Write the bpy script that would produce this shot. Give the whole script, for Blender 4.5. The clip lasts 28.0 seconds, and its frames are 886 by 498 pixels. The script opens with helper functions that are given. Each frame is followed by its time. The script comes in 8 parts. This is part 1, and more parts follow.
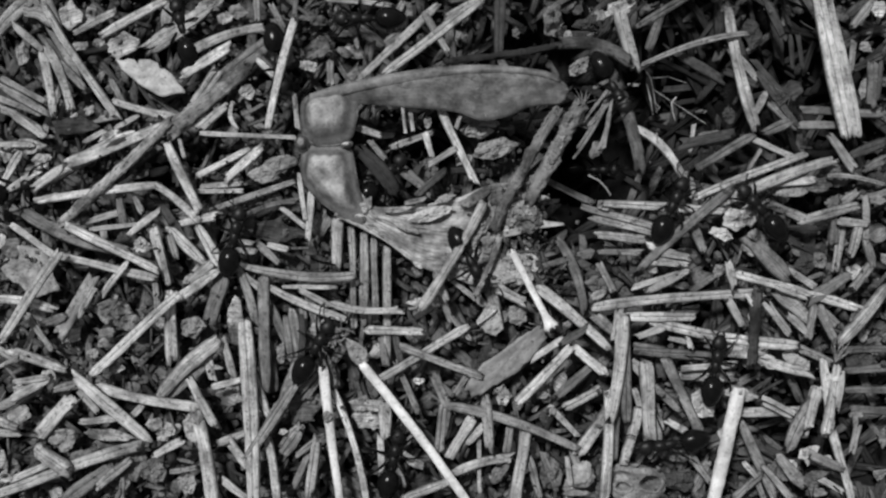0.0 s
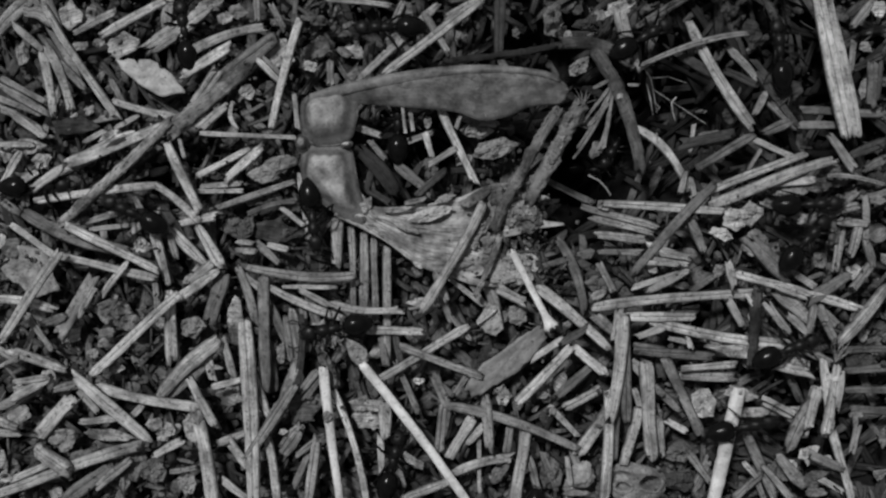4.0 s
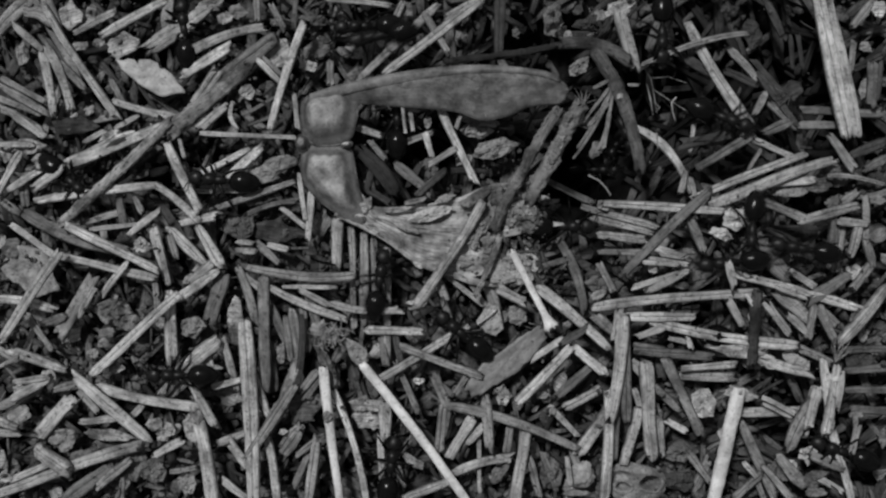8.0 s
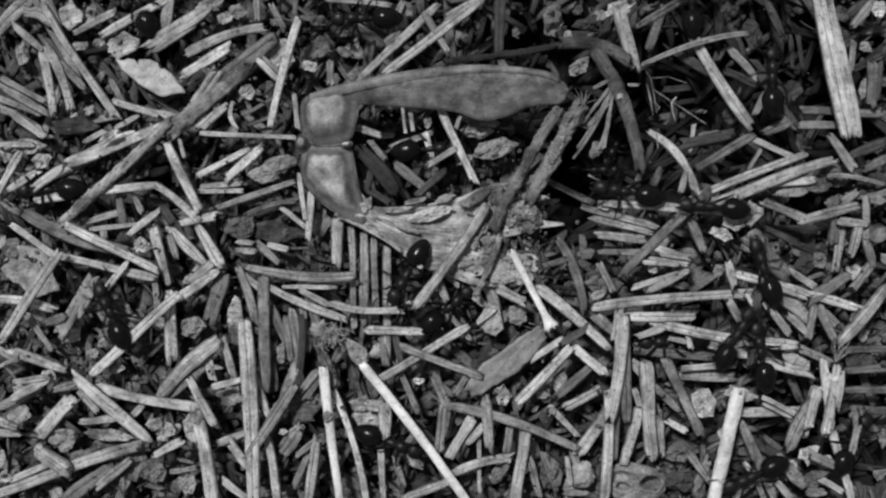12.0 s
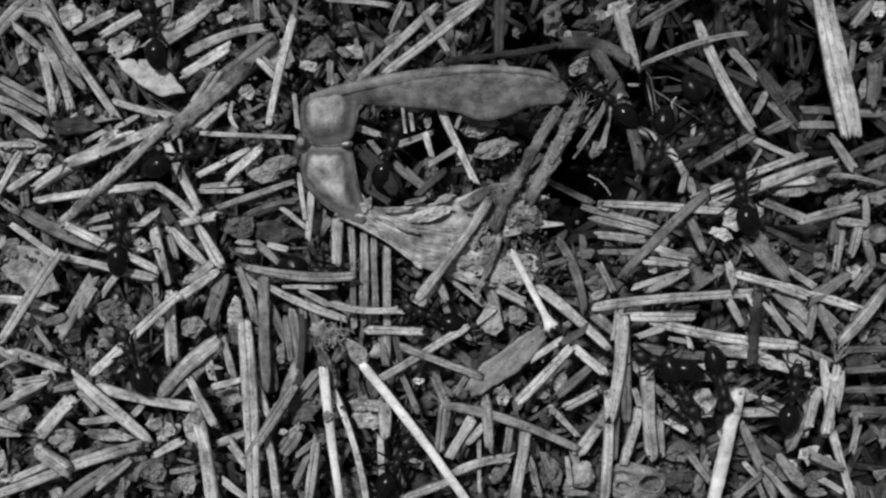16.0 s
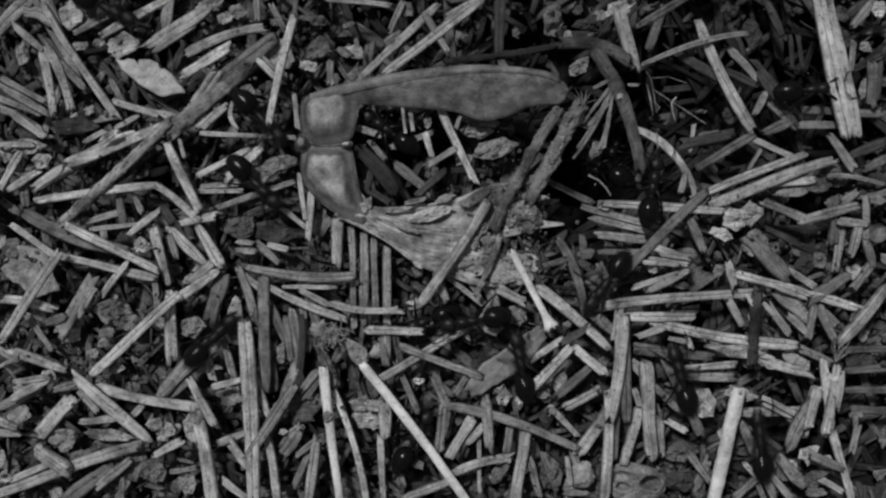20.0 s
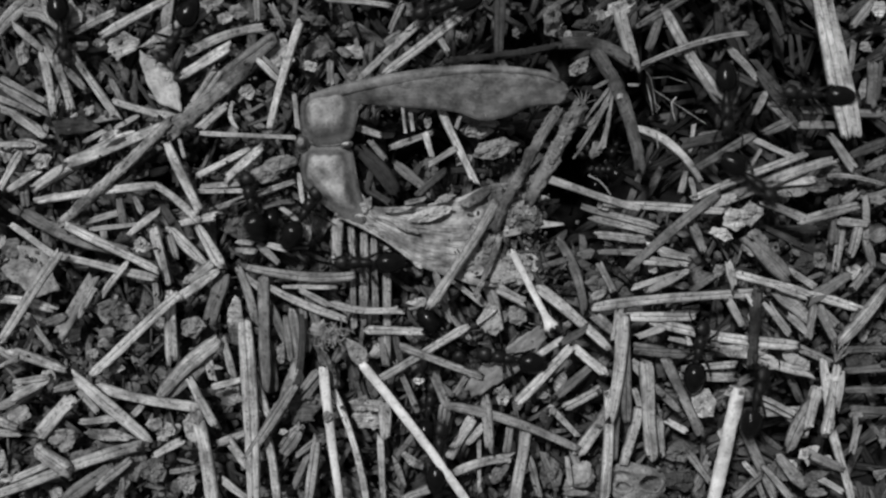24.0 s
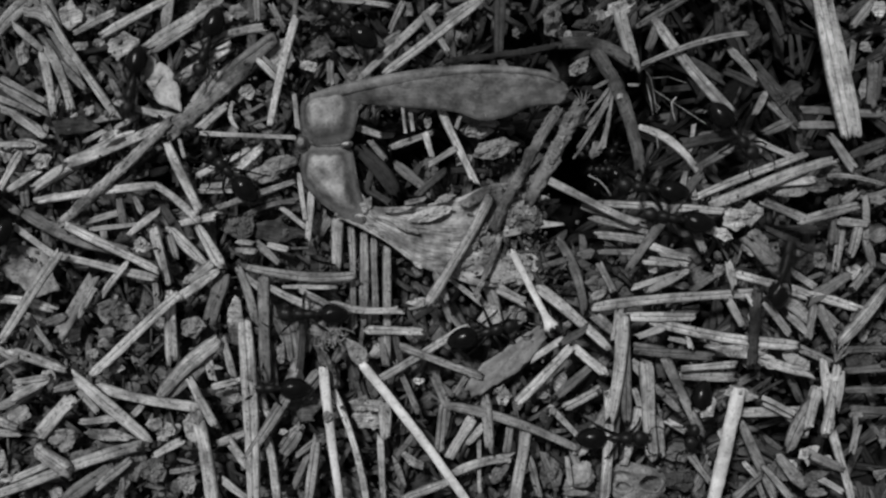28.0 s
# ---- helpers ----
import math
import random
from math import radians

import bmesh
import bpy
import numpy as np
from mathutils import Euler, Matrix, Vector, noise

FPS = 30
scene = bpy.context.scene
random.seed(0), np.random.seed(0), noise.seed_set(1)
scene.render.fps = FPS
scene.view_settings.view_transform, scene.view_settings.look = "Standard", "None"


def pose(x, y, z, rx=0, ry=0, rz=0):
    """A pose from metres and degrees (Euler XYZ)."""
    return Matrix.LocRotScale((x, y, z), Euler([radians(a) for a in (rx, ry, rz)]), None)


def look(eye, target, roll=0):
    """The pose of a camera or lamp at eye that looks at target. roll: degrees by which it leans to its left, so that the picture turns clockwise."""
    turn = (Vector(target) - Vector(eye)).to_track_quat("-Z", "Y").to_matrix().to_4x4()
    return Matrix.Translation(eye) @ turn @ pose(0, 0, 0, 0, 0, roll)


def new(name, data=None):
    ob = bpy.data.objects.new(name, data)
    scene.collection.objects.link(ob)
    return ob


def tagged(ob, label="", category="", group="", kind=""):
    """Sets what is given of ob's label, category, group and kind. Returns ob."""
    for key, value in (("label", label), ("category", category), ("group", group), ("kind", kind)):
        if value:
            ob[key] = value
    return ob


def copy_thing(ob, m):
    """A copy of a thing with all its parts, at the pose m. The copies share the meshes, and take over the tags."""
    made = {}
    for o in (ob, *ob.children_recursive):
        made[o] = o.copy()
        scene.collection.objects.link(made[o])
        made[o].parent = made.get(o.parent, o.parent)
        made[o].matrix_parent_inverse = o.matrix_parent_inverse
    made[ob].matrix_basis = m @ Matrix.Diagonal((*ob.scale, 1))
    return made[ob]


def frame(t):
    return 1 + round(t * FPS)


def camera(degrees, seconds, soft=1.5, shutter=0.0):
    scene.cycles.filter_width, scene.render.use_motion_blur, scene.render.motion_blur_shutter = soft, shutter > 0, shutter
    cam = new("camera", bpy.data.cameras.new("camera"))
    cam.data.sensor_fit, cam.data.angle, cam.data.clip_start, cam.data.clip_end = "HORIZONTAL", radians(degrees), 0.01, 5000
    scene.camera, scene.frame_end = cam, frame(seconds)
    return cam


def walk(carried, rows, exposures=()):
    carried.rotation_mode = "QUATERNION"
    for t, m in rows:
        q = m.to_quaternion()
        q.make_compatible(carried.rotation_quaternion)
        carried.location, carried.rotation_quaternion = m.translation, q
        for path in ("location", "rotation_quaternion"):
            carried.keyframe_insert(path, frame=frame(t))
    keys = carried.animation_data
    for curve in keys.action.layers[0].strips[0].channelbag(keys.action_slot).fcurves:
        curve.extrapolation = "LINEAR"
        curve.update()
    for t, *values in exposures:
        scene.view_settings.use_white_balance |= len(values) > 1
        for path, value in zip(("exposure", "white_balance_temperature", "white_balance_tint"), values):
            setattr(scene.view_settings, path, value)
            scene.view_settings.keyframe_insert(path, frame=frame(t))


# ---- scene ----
MM = 0.001

# ---- camera: fixed, looking straight down on the nest ----
cam = camera(40, 28.0, soft=2.35, shutter=1.5)
EYE = pose(0, 0, 0.15386)
walk(cam, [(0, EYE), (28.0, EYE)], exposures=[
    (0, 0.05), (1, -0.07), (2, -0.28), (3, -0.45), (6, -0.48), (7, -0.50), (8, -0.46), (9, -0.46), (10, -0.38), (11, -0.20), (12, -0.02), (15, -0.08),
    (16, -0.02), (17, -0.13), (18, -0.43), (19, -0.60), (20, -0.58), (21, -0.37), (24, -0.22), (25, -0.23), (26, -0.25), (27, -0.31), (28, -0.40)])

# ---- sky and sun ----
SUN_UP, SUN_TURN = radians(62), radians(-35)
world = bpy.data.worlds.new("overcast_sky")
scene.world = world
world.use_nodes = True
wn = world.node_tree.nodes
wl = world.node_tree.links
sky = wn.new("ShaderNodeTexSky")
sky.sky_type, sky.sun_disc = "NISHITA", False
sky.sun_elevation, sky.sun_rotation = SUN_UP, SUN_TURN
grey = wn.new("ShaderNodeRGBToBW")
wl.new(sky.outputs[0], grey.inputs[0])
wl.new(grey.outputs[0], wn["Background"].inputs[0])
wn["Background"].inputs[1].default_value = 0.074
sun = new("sun", bpy.data.lights.new("sun", "SUN"))
sun.data.energy, sun.data.angle = 3.5, radians(7)
sun.matrix_world = look((math.sin(SUN_TURN) * math.cos(SUN_UP), math.cos(SUN_TURN) * math.cos(SUN_UP), math.sin(SUN_UP)), (0, 0, 0))


# ---- materials: the film is black and white, so all tones are neutral ----
def material(name, rough=0.6, spec=0.4):
    m = bpy.data.materials.new(name)
    m.use_nodes = True
    n, l = m.node_tree.nodes, m.node_tree.links
    b = n["Principled BSDF"]
    b.inputs["Roughness"].default_value = rough
    b.inputs["Specular IOR Level"].default_value = spec
    return m, n, l, b


def math_node(n, l, op, a, b):
    k = n.new("ShaderNodeMath")
    k.operation = op
    for i, v in enumerate((a, b)):
        if isinstance(v, (int, float)):
            k.inputs[i].default_value = v
        else:
            l.new(v, k.inputs[i])
    return k.outputs[0]


def span(n, l, v, a, b, c, d):
    k = n.new("ShaderNodeMapRange")
    for i, w in enumerate((a, b, c, d)):
        k.inputs[i + 1].default_value = w
    l.new(v, k.inputs[0])
    return k.outputs[0]


def noise_node(n, l, where, scale, detail=3.0, stretch=(1, 1, 1), rough=0.55):
    mp = n.new("ShaderNodeMapping")
    mp.inputs["Scale"].default_value = stretch
    l.new(where, mp.inputs[0])
    k = n.new("ShaderNodeTexNoise")
    k.inputs["Scale"].default_value, k.inputs["Detail"].default_value, k.inputs["Roughness"].default_value = scale, detail, rough
    l.new(mp.outputs[0], k.inputs["Vector"])
    return k.outputs[0]


def bump(n, l, b, height, strength, dist):
    k = n.new("ShaderNodeBump")
    k.inputs["Strength"].default_value, k.inputs["Distance"].default_value = strength, dist
    l.new(height, k.inputs["Height"])
    l.new(k.outputs[0], b.inputs["Normal"])


def plant_material(name, source, low=0.08, high=0.5, rough=0.62, bands=0.55, spec=0.35, mottle=1.0, fibres=1.0, margin=(0.74, 0.98), uneven=0.0, spots=0.5):
    """Dry plant tissue. Its tone comes from the object's colour, or by chance from piece to piece of joined litter.
    The maps run in mm along and from -1 to 1 across each piece."""
    m, n, l, b = material(name, rough, spec)
    uv = n.new("ShaderNodeUVMap").outputs[0]
    pos = n.new("ShaderNodeTexCoord").outputs["Object"]
    if source == "object":
        info = n.new("ShaderNodeObjectInfo")
        tone = n.new("ShaderNodeRGBToBW")
        l.new(info.outputs["Color"], tone.inputs[0])
        tone = math_node(n, l, "MULTIPLY", tone.outputs[0], span(n, l, info.outputs["Random"], 0, 1, 0.88, 1.12))
    else:
        isle = n.new("ShaderNodeNewGeometry").outputs["Random Per Island"]
        curve = math_node(n, l, "POWER", isle, 1.4)
        tone = span(n, l, curve, 0, 1, low, high)
    chance = info.outputs["Random"] if source == "object" else isle
    chance = math_node(n, l, "FRACT", math_node(n, l, "MULTIPLY", chance, 37.7), 0)
    fibre = noise_node(n, l, uv, 1.0, 4.0, (0.22, 5.0, 1), 0.65)
    hair = noise_node(n, l, uv, 1.0, 2.0, (0.5, 13.0, 1), 0.6)
    blotch = noise_node(n, l, pos, 700.0, 3.0)
    specks = noise_node(n, l, pos, 2600.0, 2.0)
    part_v = n.new("ShaderNodeSeparateXYZ")
    l.new(uv, part_v.inputs[0])
    away = math_node(n, l, "ABSOLUTE", part_v.outputs[1], 0)
    # two pale bands beside a dark midrib, dark rims (painted shade on seed cases)
    mid = n.new("ShaderNodeMapRange")
    mid.interpolation_type = "SMOOTHSTEP"
    for i, w in enumerate((0.03, 0.15, 1 - bands, 1.0)):
        mid.inputs[i + 1].default_value = w
    l.new(away, mid.inputs[0])
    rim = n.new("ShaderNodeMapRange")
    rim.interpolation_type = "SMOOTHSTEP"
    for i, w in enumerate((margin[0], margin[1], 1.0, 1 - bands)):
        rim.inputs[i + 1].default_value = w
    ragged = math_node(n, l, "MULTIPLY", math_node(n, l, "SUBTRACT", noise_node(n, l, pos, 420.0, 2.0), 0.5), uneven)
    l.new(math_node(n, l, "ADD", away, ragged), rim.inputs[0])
    c = math_node(n, l, "MULTIPLY", tone, span(n, l, fibre, 0.3, 0.7, 1 - 0.32 * mottle * fibres, 1 + 0.24 * mottle * fibres))
    c = math_node(n, l, "MULTIPLY", c, span(n, l, blotch, 0.3, 0.7, 1 - 0.28 * mottle, 1 + 0.22 * mottle))
    c = math_node(n, l, "MULTIPLY", c, span(n, l, specks, 0.33, 0.43, 1 - spots * mottle, 1.0))
    dents = math_node(n, l, "SUBTRACT", 1.0, math_node(n, l, "MULTIPLY", math_node(n, l, "SUBTRACT", 1.0, mid.outputs[0]), math_node(n, l, "POWER", chance, 1.5)))
    c = math_node(n, l, "MULTIPLY", c, span(n, l, hair, 0.35, 0.65, 1 - 0.32 * mottle * fibres, 1 + 0.26 * mottle * fibres))
    c = math_node(n, l, "MULTIPLY", c, dents)
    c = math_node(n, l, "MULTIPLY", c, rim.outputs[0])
    stain = noise_node(n, l, n.new("ShaderNodeNewGeometry").outputs["Position"], 260.0, 4.0, rough=0.65)
    c = math_node(n, l, "MULTIPLY", c, span(n, l, stain, 0.36, 0.56, 1 - 0.55 * mottle, 1.08))
    comb = n.new("ShaderNodeCombineColor")
    for i in range(3):
        l.new(c, comb.inputs[i])
    l.new(comb.outputs[0], b.inputs["Base Color"])
    bump(n, l, b, math_node(n, l, "ADD", fibre, hair) if fibres > 0.3 else math_node(n, l, "ADD", blotch, specks), 0.6 if fibres > 0.3 else 0.35, 0.0002)
    return m


def grain_material(name, tone, spread, scale, rough=0.85, spec=0.2, isles=False, depth=0.0003):
    m, n, l, b = material(name, rough, spec)
    pos = n.new("ShaderNodeTexCoord").outputs["Object"]
    a = noise_node(n, l, pos, scale, 5.0, rough=0.65)
    f = noise_node(n, l, pos, scale * 6, 3.0)
    c = math_node(n, l, "MULTIPLY", span(n, l, a, 0.3, 0.7, tone * (1 - spread), tone * (1 + spread)), span(n, l, f, 0.3, 0.7, 0.65, 1.3))
    if isles:
        isle = n.new("ShaderNodeNewGeometry").outputs["Random Per Island"]
        c = math_node(n, l, "MULTIPLY", c, span(n, l, math_node(n, l, "POWER", isle, 2.0), 0, 1, 0.6, 1.5))
    comb = n.new("ShaderNodeCombineColor")
    for i in range(3):
        l.new(c, comb.inputs[i])
    l.new(comb.outputs[0], b.inputs["Base Color"])
    bump(n, l, b, f, 0.6, depth)
    return m


M_NEEDLE = plant_material("dry_needle", "object")
M_BARK = plant_material("brown_husk", "object", bands=0.1, rough=0.75, mottle=1.35)
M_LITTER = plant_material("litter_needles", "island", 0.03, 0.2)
# scraps toned dark to deepen the shadows between the upper needles
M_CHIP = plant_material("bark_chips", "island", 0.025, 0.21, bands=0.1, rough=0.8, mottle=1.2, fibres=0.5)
# near-black tone paints in the shade of needles lying in the gaps
M_DEEP = plant_material("shade_dark_needles", "island", 0.006, 0.03)
M_WING = plant_material("papery_seed_wing", "object", bands=0.0, rough=0.55, mottle=1.25, fibres=0.3, spots=0.15)
# the dark uneven rim paints shade round each case's swollen middle
M_CASE = plant_material("rim_shaded_seed_case", "object", bands=0.72, rough=0.5, mottle=0.95, fibres=0.0, margin=(0.5, 0.74), uneven=0.55, spots=0.3)
M_LEAF = plant_material("smooth_leaf_scrap", "object", bands=0.1, rough=0.5, mottle=0.55, fibres=0.25)
M_CLOD = plant_material("crumbly_clod", "object", bands=0.15, rough=0.85, mottle=1.0, fibres=0.0)
# humus toned far below its own colour, standing in for shade in deep voids
M_SOIL = grain_material("deep_shade_humus", 0.006, 0.5, 300)
M_CRUMB = grain_material("litter_crumbs", 0.09, 0.5, 500, isles=True)


def tint(ob, v):
    ob.color = (v, v, v, 1)
    return ob


# needle tones raised at left, lowered upper right, standing in for uneven light
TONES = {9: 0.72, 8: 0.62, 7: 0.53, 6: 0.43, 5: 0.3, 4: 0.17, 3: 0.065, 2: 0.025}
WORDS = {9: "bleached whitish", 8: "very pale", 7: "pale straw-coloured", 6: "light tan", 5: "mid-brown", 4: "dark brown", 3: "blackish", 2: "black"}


def mesh_object(name, verts, faces, mat, parent=None, label="", uvs=None, smooth=True):
    me = bpy.data.meshes.new(name)
    me.from_pydata(verts, [], faces)
    if uvs is not None:
        lay = me.uv_layers.new(name="UVMap")
        idx = np.empty(len(me.loops), dtype=np.int32)
        me.loops.foreach_get("vertex_index", idx)
        lay.data.foreach_set("uv", np.asarray(uvs, dtype=np.float32)[idx].ravel())
    if smooth:
        me.polygons.foreach_set("use_smooth", [True] * len(me.polygons))
    me.materials.append(mat)
    me.update()
    ob = new(name, me)
    if parent:
        ob.parent = parent
    if label:
        ob["label"] = label
    return ob


def part(name, bm, mat, parent, label=""):
    """One bmesh as one mesh object under a thing or a part."""
    me = bpy.data.meshes.new(name)
    bm.to_mesh(me)
    bm.free()
    me.polygons.foreach_set("use_smooth", [True] * len(me.polygons))
    me.materials.append(mat)
    ob = new(name, me)
    ob.parent = parent
    if label:
        ob["label"] = label
    return ob


# cross section of a flat needle: across, up; ridged, with a groove along the middle
SECTION = [(-1.0, -0.1), (-0.95, 0.34), (-0.84, 0.5), (-0.3, 0.56), (-0.12, 0.46), (0.0, 0.16), (0.12, 0.46), (0.3, 0.56), (0.84, 0.5), (0.95, 0.34), (1.0, -0.1), (0.6, -0.5), (-0.6, -0.5)]
ROUND_SECTION = [(-1.0, -0.1), (-0.9, 0.3), (-0.6, 0.5), (-0.25, 0.6), (0.25, 0.6), (0.6, 0.5), (0.9, 0.3), (1.0, -0.1), (0.5, -0.5), (-0.5, -0.5)]
LEAN_SECTION = [(-1.0, -0.1), (-0.85, 0.48), (-0.15, 0.5), (0.0, 0.2), (0.15, 0.5), (0.85, 0.48), (1.0, -0.1), (0.0, -0.5)]


def needle_shape(rng, length, width, bend, segs, section, crook=1.0):
    """Vertices (metres), faces and map of a needle along x about its middle: one end drawn out, the other often broken."""
    verts, uvs, faces = [], [], []
    k = len(section)
    start = rng.uniform(0, 200)
    thick = width * rng.uniform(0.34, 0.6)
    taper = width * rng.uniform(0.4, 1.6)
    snapped = rng.random() < 0.55
    ends = (rng.uniform(0.55, 0.95), rng.uniform(0.88, 1.0) if snapped else rng.uniform(0.65, 0.95))
    if rng.random() < 0.5:
        ends = ends[::-1]
    cut = rng.uniform(-0.5, 0.5) * width
    wave, twist, skew = rng.uniform(-0.12, 0.12) * crook, rng.uniform(-0.5, 0.5), rng.uniform(-0.3, 0.3)
    kink = rng.uniform(-0.02, 0.02) * length * crook
    off = rng.uniform(-0.3, 0.3)
    groove = rng.random() ** 1.3
    section = [(a, c if abs(a) > 0.2 else 0.52 - groove * (0.52 - c)) for a, c in section]
    for i in range(segs + 1):
        s = i / segs
        s2 = 0.5 - 0.5 * math.cos(math.pi * s)
        e0, e1 = min(1.0, s2 * length / taper), min(1.0, (1 - s2) * length / taper)
        e = (ends[0] + (1 - ends[0]) * math.sin(e0 * math.pi / 2)) * (ends[1] + (1 - ends[1]) * math.sin(e1 * math.pi / 2))
        e *= 1 + 0.09 * math.sin(s * 7 + start) + rng.uniform(-0.05, 0.05)
        x = (s2 - 0.5) * length
        y = bend * (1 - (2 * s2 - 1) ** 2) + wave * width * math.sin(s * 8 + start) + kink * math.sin(2 * math.pi * s2)
        z = -0.3 * thick * (2 * s2 - 1) ** 2 + 0.1 * thick * math.sin(s * 6 + start)
        tw = skew + twist * (s2 - 0.5)
        ragged = (i in (0, segs)) * 0.35
        for a, c in section:
            aa, cc = a * width / 2 * e, c * thick * (0.5 + 0.5 * e)
            xx = x + (a * cut * (i == (0 if ends[0] > ends[1] else segs)) + rng.uniform(-ragged, ragged) * width)
            verts.append((xx * MM, (y + aa * math.cos(tw) - cc * math.sin(tw)) * MM, (z + cc * math.cos(tw) + aa * math.sin(tw)) * MM))
            uvs.append((start + s2 * length, a + off * (1 - a * a)))
    for i in range(segs):
        for j in range(k):
            p, q = i * k + j, i * k + (j + 1) % k
            faces.append((p, p + k, q + k, q))
    faces.append(tuple(range(k)))
    faces.append(tuple(range(segs * k + k - 1, segs * k - 1, -1)))
    return verts, faces, uvs


needle_rng = random.Random(5)
BURIED = {}


def needle(x0, y0, x1, y1, z, width, tone, bend=0.0, section=SECTION):
    """A dry conifer needle from one tip to the other (mm), at height z."""
    length = math.hypot(x1 - x0, y1 - y0)
    v, f, u = needle_shape(needle_rng, length, width, bend, 10, section, 0.25)
    lift = needle_rng.uniform(-1, 1) * min(2.5, 18 / length)
    place = pose((x0 + x1) / 2 * MM, (y0 + y1) / 2 * MM, z * MM, 0, lift, math.degrees(math.atan2(y1 - y0, x1 - x0)))
    if (tone == 4 or tone == 5 and length < 4.5) and z < 4.0:
        V, F, U = BURIED.setdefault(tone, ([], [], []))
        base = len(V)
        V += [tuple(place @ Vector(p)) for p in v]
        F += [tuple(i + base for i in q) for q in f]
        U += u
        return None
    ob = mesh_object("conifer_needle", v, f, M_NEEDLE, None, "", u)
    ob.matrix_world = place
    size = "long" if length > 13 else "short" if length < 6 else "medium-length"
    form = "curved" if abs(bend) > 0.35 else "broad" if width > 1.6 else "thin" if width < 0.8 else "straight"
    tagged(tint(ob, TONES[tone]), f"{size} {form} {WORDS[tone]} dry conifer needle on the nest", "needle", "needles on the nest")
    return ob


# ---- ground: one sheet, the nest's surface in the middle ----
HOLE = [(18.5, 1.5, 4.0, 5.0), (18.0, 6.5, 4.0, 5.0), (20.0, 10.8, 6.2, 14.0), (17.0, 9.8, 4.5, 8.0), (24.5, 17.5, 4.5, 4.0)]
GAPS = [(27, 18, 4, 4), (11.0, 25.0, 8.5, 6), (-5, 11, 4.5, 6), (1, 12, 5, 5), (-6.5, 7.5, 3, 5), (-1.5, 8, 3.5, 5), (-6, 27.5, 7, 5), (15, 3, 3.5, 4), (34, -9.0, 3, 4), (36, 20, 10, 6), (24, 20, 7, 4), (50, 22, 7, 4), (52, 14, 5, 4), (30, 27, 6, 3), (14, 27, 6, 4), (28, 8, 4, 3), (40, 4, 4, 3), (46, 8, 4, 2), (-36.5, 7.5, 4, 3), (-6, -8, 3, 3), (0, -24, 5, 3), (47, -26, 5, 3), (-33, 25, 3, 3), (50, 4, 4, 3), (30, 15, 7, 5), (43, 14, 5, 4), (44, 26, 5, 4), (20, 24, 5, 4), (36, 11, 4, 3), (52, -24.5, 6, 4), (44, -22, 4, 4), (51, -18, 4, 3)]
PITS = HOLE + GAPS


def surface(x, y):
    """Height of the nest's soil in mm at x, y in mm."""
    h = 0.9 * noise.noise((x * 0.09, y * 0.09, 3.1)) + 0.45 * noise.noise((x * 0.35, y * 0.35, 7.7))
    for a, b, r, d in PITS:
        h -= d * math.exp(-((x - a) ** 2 + (y - b) ** 2) / (r * r))
    return h - 3.2


def build_ground():
    radii = [i * 0.9 for i in range(1, 111)]
    while radii[-1] < 90000:
        radii.append(radii[-1] * 1.35)
    turns = 220
    verts = [(0, 0, surface(0, 0) * MM)]
    for r in radii:
        for j in range(turns):
            a = 2 * math.pi * j / turns
            x, y = r * math.cos(a), r * math.sin(a)
            z = surface(x, y) if r < 300 else 0.0
            drop = -min(250.0, max(0.0, r - 90) * 0.25)
            verts.append((x * MM, y * MM, (z + drop) * MM))
    faces = [(0, 1 + j, 1 + (j + 1) % turns) for j in range(turns)]
    for i in range(len(radii) - 1):
        for j in range(turns):
            p, q = 1 + i * turns + j, 1 + i * turns + (j + 1) % turns
            faces.append((p, p + turns, q + turns, q))
    tagged(mesh_object("ground", verts, faces, M_SOIL), "crumbly humus of a forest ant nest, darkened as deep shade", "ground", kind="structure")


build_ground()


def in_pit(x, y):
    return any((x - a) ** 2 + (y - b) ** 2 < (0.8 * r) ** 2 for a, b, r, d in PITS)


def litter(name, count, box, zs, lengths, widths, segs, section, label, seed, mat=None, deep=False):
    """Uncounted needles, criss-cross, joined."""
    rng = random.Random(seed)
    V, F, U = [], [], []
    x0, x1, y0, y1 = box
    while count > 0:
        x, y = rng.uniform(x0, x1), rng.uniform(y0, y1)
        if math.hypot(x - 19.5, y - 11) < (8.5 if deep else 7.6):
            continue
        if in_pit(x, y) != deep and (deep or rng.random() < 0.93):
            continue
        count -= 1
        L = rng.uniform(*lengths)
        v, f, u = needle_shape(rng, L, rng.uniform(*widths), rng.uniform(-0.04, 0.04) * L, segs, section)
        r = max(abs(x), abs(y))
        drop = -min(250.0, max(0.0, math.hypot(x, y) - 90) * 0.25)
        m = pose(x * MM, y * MM, (surface(x, y) + rng.uniform(*zs) + drop) * MM, rng.uniform(-35, 35), rng.uniform(-9, 9), rng.uniform(0, 360))
        base = len(V)
        V += [tuple(m @ Vector(p)) for p in v]
        F += [tuple(i + base for i in q) for q in f]
        U += u
    tagged(mesh_object(name, V, F, mat or M_LITTER, None, "", U), label, "needle litter", kind="stuff")


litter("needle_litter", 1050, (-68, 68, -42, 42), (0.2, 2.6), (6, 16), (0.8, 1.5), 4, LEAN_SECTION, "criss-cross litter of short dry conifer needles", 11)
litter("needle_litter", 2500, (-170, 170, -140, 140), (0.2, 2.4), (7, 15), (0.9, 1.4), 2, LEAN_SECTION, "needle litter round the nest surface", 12)


